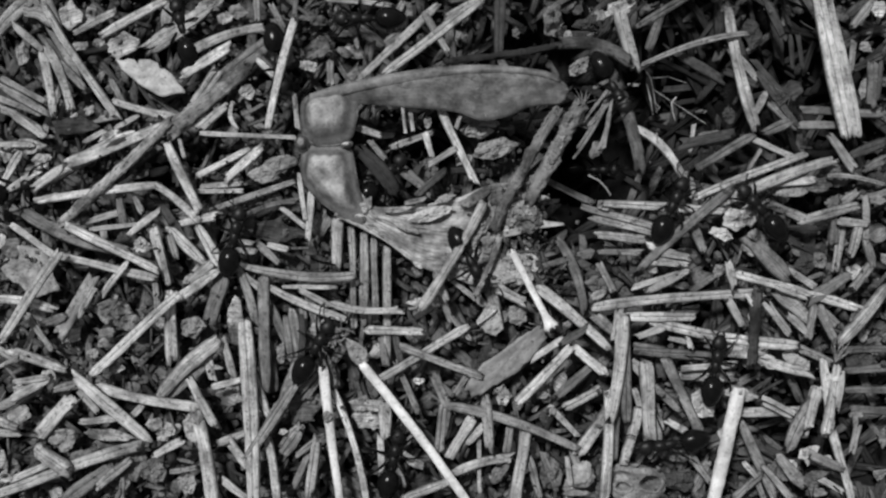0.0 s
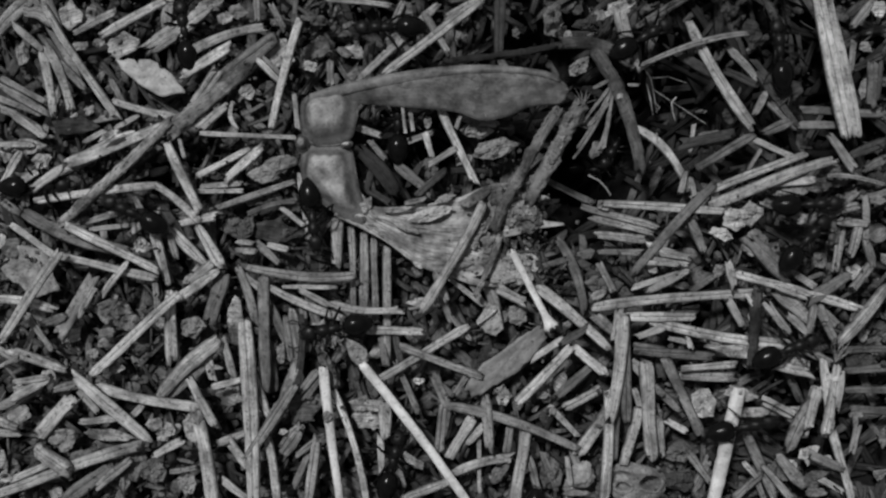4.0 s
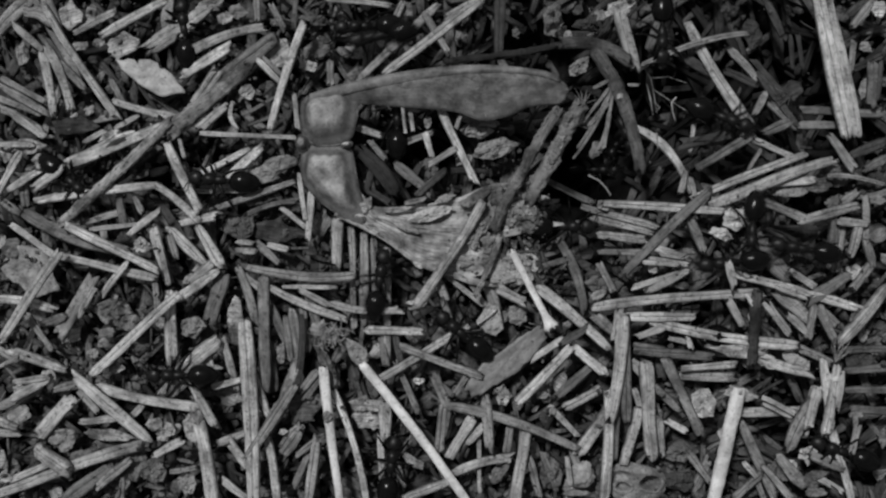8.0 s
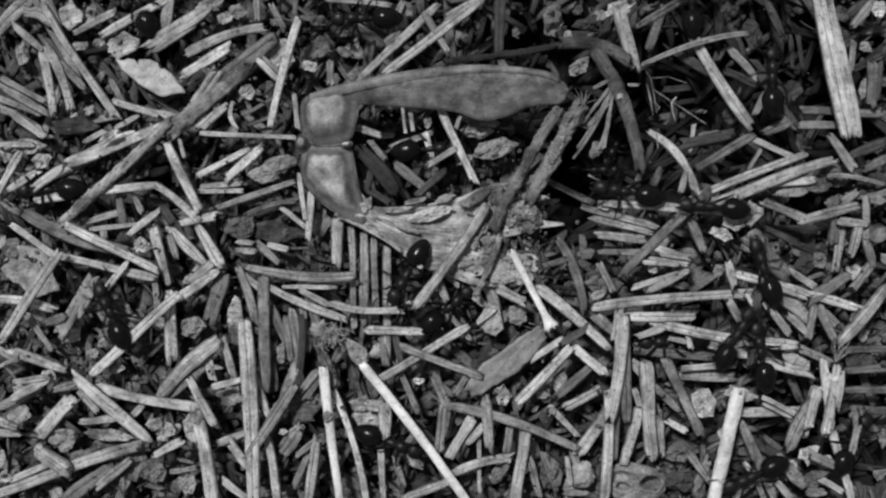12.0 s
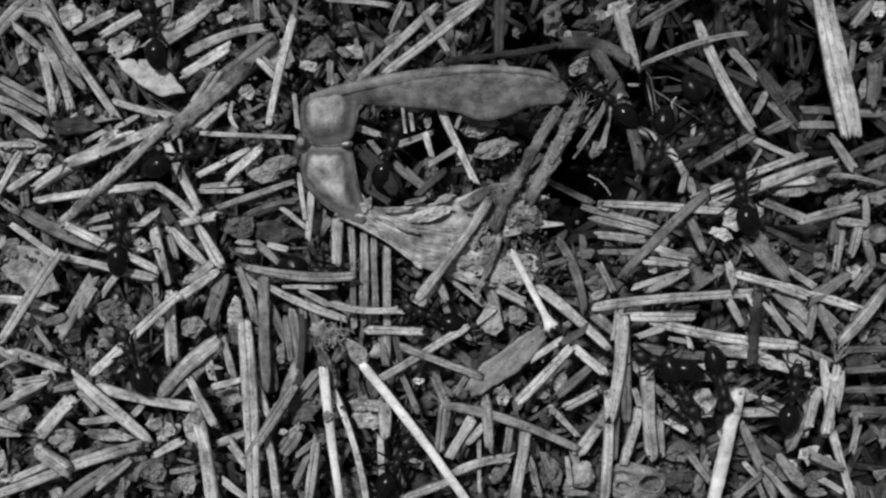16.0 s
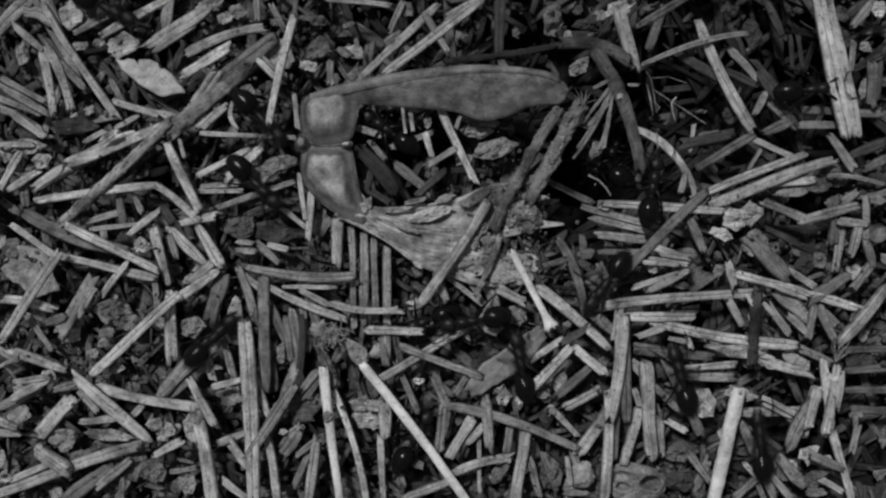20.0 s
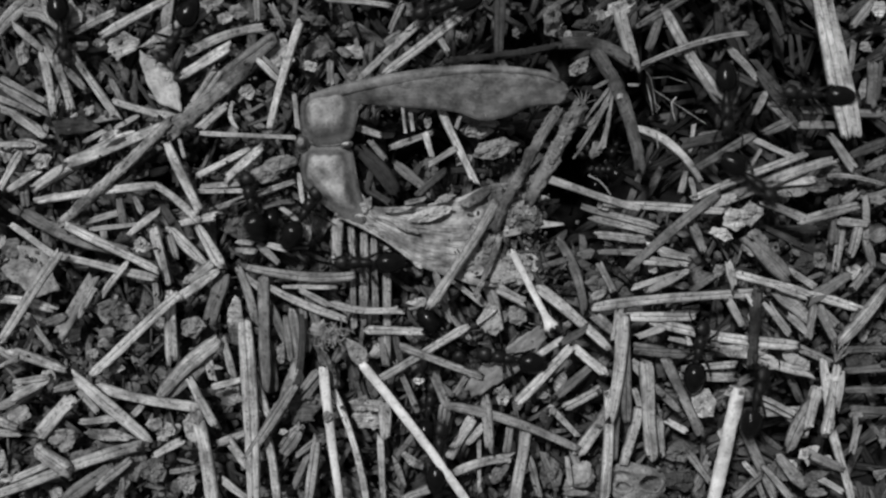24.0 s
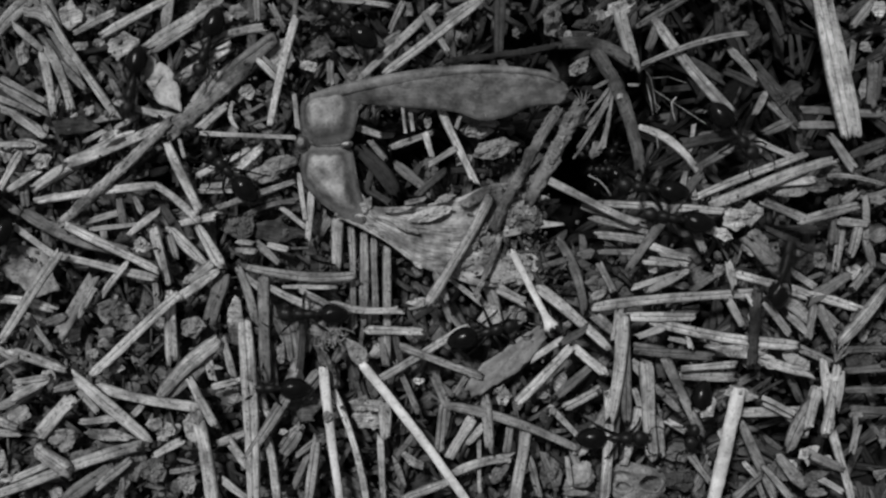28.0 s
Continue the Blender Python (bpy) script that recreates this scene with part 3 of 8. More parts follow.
needle(-48.3, -17.5, -45.6, -16.7, 2.60, 0.98, 6)
needle(-45.4, -17.5, -43.0, -20.3, 2.25, 0.99, 6)
needle(-55.4, -22.8, -52.6, -23.0, 2.45, 0.98, 6)
needle(4.3, -9.2, 6.5, -7.4, 3.70, 0.56, 7)
needle(43.0, -2.6, 46.2, -4.6, 2.30, 0.99, 6)
needle(46.4, -7.1, 49.1, -9.5, 2.50, 1.26, 5)
needle(43.8, -7.0, 44.8, -11.3, 2.15, 0.70, 4)
needle(24.3, 27.8, 30.4, 31.4, 2.35, 0.98, 4)
needle(20.1, 29.0, 23.7, 30.8, 2.55, 0.84, 6)
needle(39.2, 21.9, 44.1, 15.1, 2.40, 0.91, 3)
needle(38.8, 23.5, 43.4, 18.1, 2.08, 0.85, 3)
needle(40.3, 31.0, 42.2, 26.7, 2.25, 0.99, 3)
needle(38.0, 9.8, 39.5, 12.4, 2.45, 0.56, 8)
needle(51.1, 22.4, 54.7, 24.1, 2.65, 0.98, 3)
needle(52.5, 9.9, 55.5, 11.5, 2.30, 1.13, 4)
needle(50.3, 6.7, 55.5, 7.2, 2.50, 0.84, 5, -0.36)
needle(-39.1, -21.2, -37.3, -19.3, 2.15, 0.85, 7)
needle(-18.6, -29.7, -16.7, -25.3, 1.82, 0.85, 5)
needle(1.1, -8.5, 3.4, -11.3, 2.55, 0.70, 5)
needle(30.6, -25.4, 33.2, -28.9, 2.40, 0.98, 5)
needle(-5.9, -14.0, -3.1, -20.3, 2.08, 0.85, 5)
needle(-5.9, -26.0, -3.1, -22.5, 1.73, 0.71, 4)
needle(12.4, -25.4, 14.2, -30.2, 1.93, 0.85, 5)
needle(6.7, -28.7, 8.1, -26.6, 2.65, 0.84, 5)
needle(40.1, -31.5, 38.5, -27.4, 2.30, 0.84, 5)
needle(-53.7, -28.8, -48.7, -26.6, 2.50, 0.98, 6)
needle(-51.1, -9.8, -52.6, -14.1, 1.62, 0.85, 6)
needle(-27.3, -11.2, -25.6, -17.5, 2.55, 0.98, 6)
needle(-10.2, 7.9, -6.6, 5.7, 1.68, 0.99, 3)
needle(-8.7, 10.7, -9.5, 7.1, 1.88, 0.85, 3)
needle(-5.9, 10.6, -1.7, 7.1, 2.08, 1.27, 4)
needle(-4.5, 7.8, -2.8, 10.7, 1.73, 0.85, 3)
needle(0.4, 9.9, -3.1, 6.8, 2.45, 0.98, 3)
needle(34.8, -1.6, 35.5, -4.6, 5.45, 1.03, 7)
needle(-34.5, 27.5, -33.7, 31.5, 2.87, 1.54, 5)
needle(-53.1, 27.8, -49.4, 24.5, 3.64, 0.91, 6)
needle(-55.7, 27.1, -51.0, 31.7, 2.00, 1.83, 5)
needle(-47.8, 23.5, -44.2, 19.8, 3.38, 0.98, 5)
needle(-41.3, 21.1, -39.6, 17.9, 2.70, 0.84, 5)
needle(-30.0, 15.0, -26.7, 17.7, 3.47, 1.26, 6)
needle(-32.5, 13.5, -31.9, 11.2, 3.64, 0.56, 6)
needle(-52.9, 16.5, -49.3, 13.9, 3.81, 0.98, 6)
needle(-51.4, 29.3, -48.3, 27.7, 3.38, 1.54, 5, 0.50)
needle(-49.5, 31.3, -47.7, 27.3, 2.70, 1.40, 5)
needle(-23.1, 31.3, -23.0, 28.4, 2.87, 0.91, 5)
needle(-21.3, 30.3, -19.7, 27.2, 3.04, 0.84, 5)
needle(-22.3, 23.8, -19.4, 21.0, 3.21, 0.56, 5)
needle(-27.5, 20.8, -21.2, 26.1, 2.90, 2.31, 4)
needle(-25.8, 18.0, -25.1, 14.7, 4.60, 0.55, 7, -0.62)
needle(-5.0, 30.6, -6.6, 27.0, 2.87, 0.84, 5)
needle(-2.4, 29.3, 0.6, 24.4, 3.04, 0.91, 5)
needle(-7.2, 25.5, -5.1, 26.9, 2.61, 1.26, 4)
needle(-5.0, 17.6, -4.6, 14.2, 4.38, 0.42, 7)
needle(-4.1, 17.1, -3.7, 14.6, 3.30, 0.56, 6)
needle(-1.8, 10.4, 1.7, 12.5, 3.47, 0.84, 6)
needle(21.8, 29.7, 23.9, 22.3, 2.60, 1.83, 5)
needle(24.3, 22.2, 26.2, 23.3, 4.21, 0.49, 7)
needle(18.5, 19.8, 20.3, 20.7, 3.98, 0.49, 5)
needle(20.4, 18.0, 18.0, 15.2, 3.40, 0.63, 5)
needle(20.6, 17.0, 19.9, 12.4, 3.30, 0.56, 5)
needle(2.2, 16.5, 1.6, 14.9, 3.64, 0.56, 6)
needle(50.9, 25.7, 50.4, 21.9, 3.21, 0.84, 5)
needle(53.2, 23.0, 52.9, 17.7, 3.38, 1.40, 4)
needle(39.9, 14.4, 43.4, 15.9, 2.70, 1.26, 4)
needle(40.9, 18.1, 44.1, 15.0, 2.27, 1.55, 4)
needle(50.6, 11.6, 55.1, 13.4, 2.44, 1.27, 3)
needle(-53.6, 7.3, -50.0, 9.5, 3.81, 0.98, 6)
needle(-50.2, 7.5, -46.6, 10.1, 4.38, 1.25, 7)
needle(-52.1, 9.2, -51.9, 5.3, 2.70, 1.26, 5)
needle(-50.5, 5.9, -47.7, 6.7, 3.47, 0.63, 6)
needle(-40.4, 6.8, -39.6, 2.7, 2.44, 0.98, 4)
needle(-38.0, 6.3, -37.1, 4.5, 3.81, 0.84, 6)
needle(-52.6, 4.7, -39.3, -0.4, 2.30, 1.76, 4, -0.60)
needle(-34.9, 0.1, -33.9, -4.3, 3.30, 0.70, 6)
needle(-35.7, -4.1, -35.3, -8.3, 2.87, 0.91, 5)
needle(-33.9, 1.9, -33.0, -1.1, 3.04, 0.84, 5)
needle(-49.4, -9.2, -46.7, -8.3, 3.21, 1.12, 5)
needle(-21.6, 0.5, -19.1, -0.1, 3.70, 0.84, 7)
needle(-19.9, 0.1, -16.7, 0.1, 2.87, 0.35, 5)
needle(-20.6, -3.5, -14.8, -3.4, 3.04, 1.12, 5)
needle(-17.8, -4.9, -14.1, -7.0, 3.81, 0.84, 6)
needle(-1.0, -3.0, 0.5, -6.3, 3.98, 0.97, 6)
needle(14.4, 1.2, 17.6, -7.6, 2.10, 1.20, 4, 0.60)
needle(25.3, 0.5, 29.1, -0.8, 3.87, 1.04, 7)
needle(24.6, -1.6, 28.9, -1.9, 4.04, 0.63, 7)
needle(12.2, -2.2, 15.3, -1.3, 2.61, 0.84, 4)
needle(6.7, -4.8, 10.0, -6.6, 3.98, 1.32, 6)
needle(22.0, -6.5, 21.2, -11.2, 3.30, 1.12, 6)
needle(18.9, -8.3, 21.6, -10.6, 2.87, 1.40, 5)
needle(29.8, 9.4, 29.2, 6.9, 4.34, 0.83, 8)
needle(30.5, 8.8, 31.1, 6.5, 3.81, 0.70, 6)
needle(43.9, 3.4, 51.4, 5.4, 3.38, 1.26, 5)
needle(52.5, 6.7, 52.6, 0.6, 2.70, 0.84, 5)
needle(48.6, 3.7, 48.4, 0.6, 2.87, 1.26, 5)
needle(51.4, 3.0, 50.3, -0.8, 3.64, 1.26, 6)
needle(48.8, 3.4, 52.4, 3.1, 3.81, 1.04, 6)
needle(40.9, -4.5, 45.0, -5.9, 3.98, 1.11, 6)
needle(41.4, -5.3, 45.3, -8.5, 2.70, 2.04, 5)
needle(39.5, -6.5, 42.6, -10.6, 3.87, 0.63, 7)
needle(35.3, -6.4, 37.0, -9.5, 3.64, 0.98, 6)
needle(37.2, -5.6, 38.1, -7.0, 4.51, 0.55, 8)
needle(45.9, -6.9, 45.1, -11.2, 3.38, 1.12, 5)
needle(46.7, -7.3, 48.6, -11.3, 2.70, 1.26, 5)
needle(42.7, -8.2, 45.2, -10.5, 3.47, 0.98, 6)
needle(53.1, 1.2, 55.2, 2.3, 3.04, 1.68, 5)
needle(-53.2, -18.5, -48.6, -16.0, 3.81, 1.11, 6)
needle(-49.8, -24.9, -46.1, -27.3, 3.98, 1.95, 6)
needle(-42.9, -29.6, -38.6, -25.9, 3.30, 1.12, 6)
needle(-40.6, -31.2, -39.0, -28.8, 2.87, 0.84, 5)
needle(-39.8, -31.3, -39.7, -28.5, 3.04, 0.84, 5)
needle(-33.9, -27.6, -30.6, -27.1, 3.21, 0.70, 5)
needle(-30.1, -18.3, -28.0, -21.8, 3.98, 1.11, 6)
needle(-21.6, -11.1, -20.9, -17.5, 2.10, 0.99, 4)
needle(-23.4, -15.4, -21.5, -20.7, 3.47, 0.98, 6)
needle(-18.2, -16.9, -24.0, -25.6, 5.00, 1.17, 5)
needle(-19.9, -25.5, -17.7, -22.4, 3.21, 1.54, 5)
needle(0.1, -19.4, -0.6, -25.3, 2.70, 1.26, 5)
needle(-13.7, -14.1, -11.8, -11.2, 2.27, 1.13, 4)
needle(-7.7, -10.8, -7.0, -14.5, 2.44, 0.98, 4)
needle(-5.9, -10.5, -5.3, -14.1, 2.61, 0.84, 4)
needle(0.9, -25.4, 3.7, -20.7, 3.98, 1.39, 6)
needle(2.8, -23.9, 5.1, -21.9, 3.30, 1.33, 6)
needle(0.8, -19.2, -0.3, -24.0, 2.27, 1.27, 4)
needle(8.5, -21.5, 7.8, -25.3, 3.04, 1.12, 5)
needle(23.5, -17.2, 24.2, -19.4, 4.21, 0.83, 7)
needle(15.2, -25.6, 15.7, -29.1, 4.38, 0.69, 7)
needle(15.9, -24.9, 16.9, -27.4, 2.70, 0.98, 5)
needle(24.1, -12.2, 27.7, -12.7, 2.27, 1.27, 4)
needle(26.2, -17.0, 29.3, -20.0, 3.04, 0.98, 5)
needle(39.4, -18.3, 43.3, -20.2, 3.98, 0.70, 6)
needle(39.6, -19.2, 43.1, -20.8, 3.30, 0.56, 6)
needle(46.2, -17.2, 45.1, -22.1, 3.47, 1.40, 6)
needle(47.9, -18.0, 47.1, -22.9, 4.04, 1.39, 7)
needle(49.2, -15.3, 48.5, -19.6, 3.81, 0.98, 6)
needle(50.9, -20.5, 51.1, -23.1, 3.38, 0.70, 5)
needle(37.1, -21.6, 41.3, -31.1, 2.70, 1.26, 5)
needle(37.1, -26.3, 38.6, -28.1, 3.87, 0.70, 7)
needle(39.5, -26.9, 43.1, -30.9, 3.64, 0.98, 6)
needle(41.6, -25.7, 44.6, -29.4, 3.21, 1.68, 5)
needle(45.2, -25.3, 49.2, -27.1, 3.98, 1.25, 5)
needle(46.8, -28.5, 49.4, -30.0, 3.47, 0.84, 6)
needle(44.6, -25.0, 45.1, -26.6, 3.64, 0.70, 6)
needle(36.1, -30.8, 39.4, -27.8, 3.21, 1.12, 5)
needle(-10.9, 12.6, -5.8, 6.7, 2.80, 1.96, 2, 0.60)
needle(48.2, -22.8, 50.5, -31.0, 3.47, 1.12, 6)
needle(28.9, 24.4, 34.8, 20.9, 2.60, 1.26, 3)
needle(-54.8, -14.6, -52.4, -13.3, 3.81, 0.56, 6)
needle(-52.8, -16.4, -48.6, -15.8, 3.98, 0.83, 6)
needle(-53.1, -17.3, -49.5, -16.9, 3.30, 0.70, 6)
needle(-55.0, -20.9, -52.5, -22.0, 4.17, 1.11, 8)
needle(-47.2, -31.5, -41.5, -27.1, 2.44, 1.83, 4)
needle(47.2, -17.2, 42.9, -24.9, 2.90, 1.75, 5, -0.50)
needle(51.1, -21.7, 50.4, -25.0, 3.98, 0.97, 5)
needle(22.8, 20.2, 24.1, 20.2, 4.00, 0.42, 8)
needle(47.5, 9.1, 54.7, 8.0, 3.47, 0.56, 6, 0.30)
needle(49.4, 5.7, 51.4, 7.1, 3.04, 1.26, 5)
needle(29.6, 13.0, 36.0, 14.3, 2.61, 1.47, 3)
needle(-31.3, -4.1, -28.5, -1.7, 3.47, 1.19, 6)
needle(-29.0, -8.8, -27.3, -3.3, 2.44, 2.11, 4)
needle(-25.4, 0.9, -23.3, 0.7, 4.21, 0.69, 7)
needle(-25.3, -0.1, -23.0, -0.3, 4.38, 0.76, 7)
needle(-18.7, -7.6, -17.7, -14.1, 3.20, 1.33, 5)
needle(-17.5, -8.0, -18.4, -17.6, 3.70, 0.91, 3, 0.50)
needle(-18.0, -13.8, -19.8, -19.0, 3.40, 1.33, 5)
needle(-17.6, -17.6, -15.5, -15.0, 3.21, 0.98, 5)
needle(-17.1, -18.6, -15.2, -15.9, 2.78, 0.84, 4)
needle(-5.2, -12.0, 4.7, -15.7, 4.00, 1.04, 5)
needle(-1.1, -15.6, 0.6, -19.7, 2.87, 1.26, 5)
needle(1.5, -17.9, 2.9, -15.8, 3.04, 0.84, 5)
needle(-1.1, -15.9, 1.2, -18.3, 2.61, 0.70, 4)
needle(14.4, -11.6, 17.4, -9.8, 4.80, 0.97, 4)
needle(22.5, -8.3, 30.8, -8.4, 4.00, 1.18, 8)
needle(25.5, -8.8, 43.8, -11.9, 3.70, 1.39, 7, -0.55)
needle(30.1, -10.9, 30.6, -12.2, 4.04, 0.70, 7)
needle(27.9, -11.0, 30.2, -11.5, 3.81, 0.63, 6)
needle(23.9, -10.8, 27.3, -9.7, 3.98, 0.97, 6)
needle(24.0, -12.6, 33.6, -13.4, 2.60, 1.19, 4)
needle(29.2, -14.8, 36.1, -14.2, 3.87, 0.91, 7)
needle(25.5, -1.2, 30.3, -1.9, 3.64, 0.70, 6)
needle(26.7, -0.4, 30.3, -1.0, 3.81, 0.98, 6)
needle(25.4, -5.2, 30.3, -2.7, 3.38, 0.91, 5)
needle(31.0, -5.3, 33.8, -3.4, 2.10, 0.85, 4)
needle(40.4, -6.8, 42.9, -10.3, 3.47, 0.56, 6)
needle(38.3, 1.2, 42.8, -3.7, 2.40, 2.32, 4)
needle(-35.8, 24.4, -30.8, 27.7, 3.21, 0.84, 5)
needle(-30.4, 18.3, -27.9, 22.0, 3.40, 1.61, 6)
needle(-46.1, 10.6, -33.8, 15.4, 3.50, 1.54, 7)
needle(-47.6, -10.6, -43.4, -3.3, 2.60, 1.69, 5)
needle(38.5, 16.7, 39.9, 19.4, 3.81, 0.91, 6)
needle(39.6, 5.9, 45.9, 3.3, 3.38, 1.12, 5)
needle(-25.4, -2.2, -23.2, -9.4, 3.30, 1.05, 5, 0.30)
needle(-24.7, -3.2, -22.1, -5.3, 3.00, 0.91, 6)
needle(-7.9, -23.3, -7.4, -31.9, 1.60, 0.85, 6)
needle(-13.6, -17.5, -9.4, -31.7, 2.60, 0.91, 8, 0.50)
needle(-7.8, -16.1, 3.1, -9.6, 3.40, 1.12, 6)
needle(29.1, -15.7, 36.4, -15.9, 2.60, 1.26, 6)
needle(32.7, -12.1, 37.1, -12.9, 2.60, 0.84, 5)
needle(-7.2, -19.0, -7.1, -23.3, 3.00, 1.68, 6)

for tone, (V, F, U) in sorted(BURIED.items()):
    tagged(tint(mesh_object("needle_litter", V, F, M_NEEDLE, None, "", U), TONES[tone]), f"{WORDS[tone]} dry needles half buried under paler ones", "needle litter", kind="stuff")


# ---- double maple seed ----
def sheet(name, along, lo, hi, z, thick, parent, tone, label="", bulge=0.0, nu=40, nv=10, mat=None, ripple=0.12, fan=0.0, ragged=0.0):
    """A closed blade between two edge curves: along runs 0..1, lo(s) and hi(s) are its edge points (mm)."""
    verts, uvs, faces = [], [], []
    for side in (1, -1):
        for i in range(nu + 1):
            for j in range(nv + 1):
                v = j / nv
                s = i / nu * (1 - ragged * (0.5 + 0.8 * noise.noise((v * 5, 1.3, 0.4)) + 0.6 * noise.noise((v * 16, 4.1, 0.7))))
                a, b = Vector(lo(s)), Vector(hi(s))
                p = a.lerp(b, v)
                edge = 1 - (2 * v - 1) ** 4
                h = z(s, v) + bulge * math.sin(math.pi * v) * math.sin(math.pi * s) + ripple * noise.noise((p.x * 0.5, p.y * 1.6, 2.0)) + side * thick / 2 * (0.25 + 0.75 * edge) 
                verts.append((p.x * MM, p.y * MM, h * MM))
                uvs.append((s * (b - a).length + s * 25 + fan * v * v * 9, (2 * v - 1) * 0.98))
    n1 = (nu + 1) * (nv + 1)
    w = nv + 1
    for i in range(nu):
        for j in range(nv):
            p = i * w + j
            faces.append((p, p + w, p + w + 1, p + 1))
            faces.append((n1 + p, n1 + p + 1, n1 + p + w + 1, n1 + p + w))
    for i in range(nu):
        for j in (0, nv):
            p = i * w + j
            q = (p, p + w, n1 + p + w, n1 + p)
            faces.append(q if j == nv else q[::-1])
    for i in (0, nu):
        for j in range(nv):
            p = i * w + j
            q = (p, p + 1, n1 + p + 1, n1 + p)
            faces.append(q if i == 0 else q[::-1])
    ob = mesh_object(name, verts, faces, mat or M_WING, parent, label, uvs)
    return tint(ob, tone)


def curve(xs, ys):
    return lambda s: float(np.interp(s, xs, ys))


def smooth_edge(points):
    """An edge through a few (x, y) in mm, rounded."""
    n = len(points)
    def at(s):
        f = s * (n - 1)
        i = min(int(f), n - 2)
        t = f - i
        g = [Vector(points[max(0, min(n - 1, i + k))]) for k in (-1, 0, 1, 2)]
        p = 0.5 * (2 * g[1] + (g[2] - g[0]) * t + (2 * g[0] - 5 * g[1] + 4 * g[2] - g[3]) * t * t + (3 * g[1] - g[0] - 3 * g[2] + g[3]) * t * t * t)
        return (p.x, p.y, 0)
    return at


def nut(name, corners, cx, cy, z, rz, tone, parent, label="", swell=1.0):
    """A flat seed case with a smooth outline (mm), a rim and a swollen middle about cx, cy."""
    verts, faces, uvs = [], [], []
    nu, nv = 48, 16
    walked = smooth_edge(list(corners) + [corners[0]])
    for side in (1, -1):
        for i in range(nv + 1):
            r = i / nv
            for j in range(nu):
                p = walked(j / nu)
                x, y = (p[0] - cx) * r, (p[1] - cy) * r
                t = min(1.0, max(0.0, (0.8 + 0.07 * noise.noise((x * 0.6, y * 0.6, cx)) - r) / 0.45))
                h = 0.5 * (1 - r ** 5) + swell * t * t * (3 - 2 * t) - 0.1 * math.exp(-((r - 0.8) / 0.07) ** 2)
                h += 0.1 * noise.noise((x * 0.8, y * 0.8, cx + 2)) + 0.3 * swell * (1 - r) * (1 - r)
                verts.append((x * MM, y * MM, (h * rz if side > 0 else -0.5 * rz * (1 - r * r)) * MM))
                uvs.append((y * 1.5 + x * 0.6 + 50 + cx, r))
    n1 = (nv + 1) * nu
    for i in range(nv):
        for j in range(nu):
            p, q = i * nu + j, i * nu + (j + 1) % nu
            faces.append((p, p + nu, q + nu, q))
            faces.append((n1 + p, n1 + q, n1 + q + nu, n1 + p + nu))
    for j in range(nu):
        p, q = nv * nu + j, nv * nu + (j + 1) % nu
        faces.append((p, n1 + p, n1 + q, q))
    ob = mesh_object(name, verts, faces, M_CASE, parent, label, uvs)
    bm = bmesh.new()
    bm.from_mesh(ob.data)
    bmesh.ops.recalc_face_normals(bm, faces=bm.faces)
    bm.to_mesh(ob.data)
    bm.free()
    ob.matrix_basis = pose(cx * MM, cy * MM, z * MM)
    return tint(ob, tone)


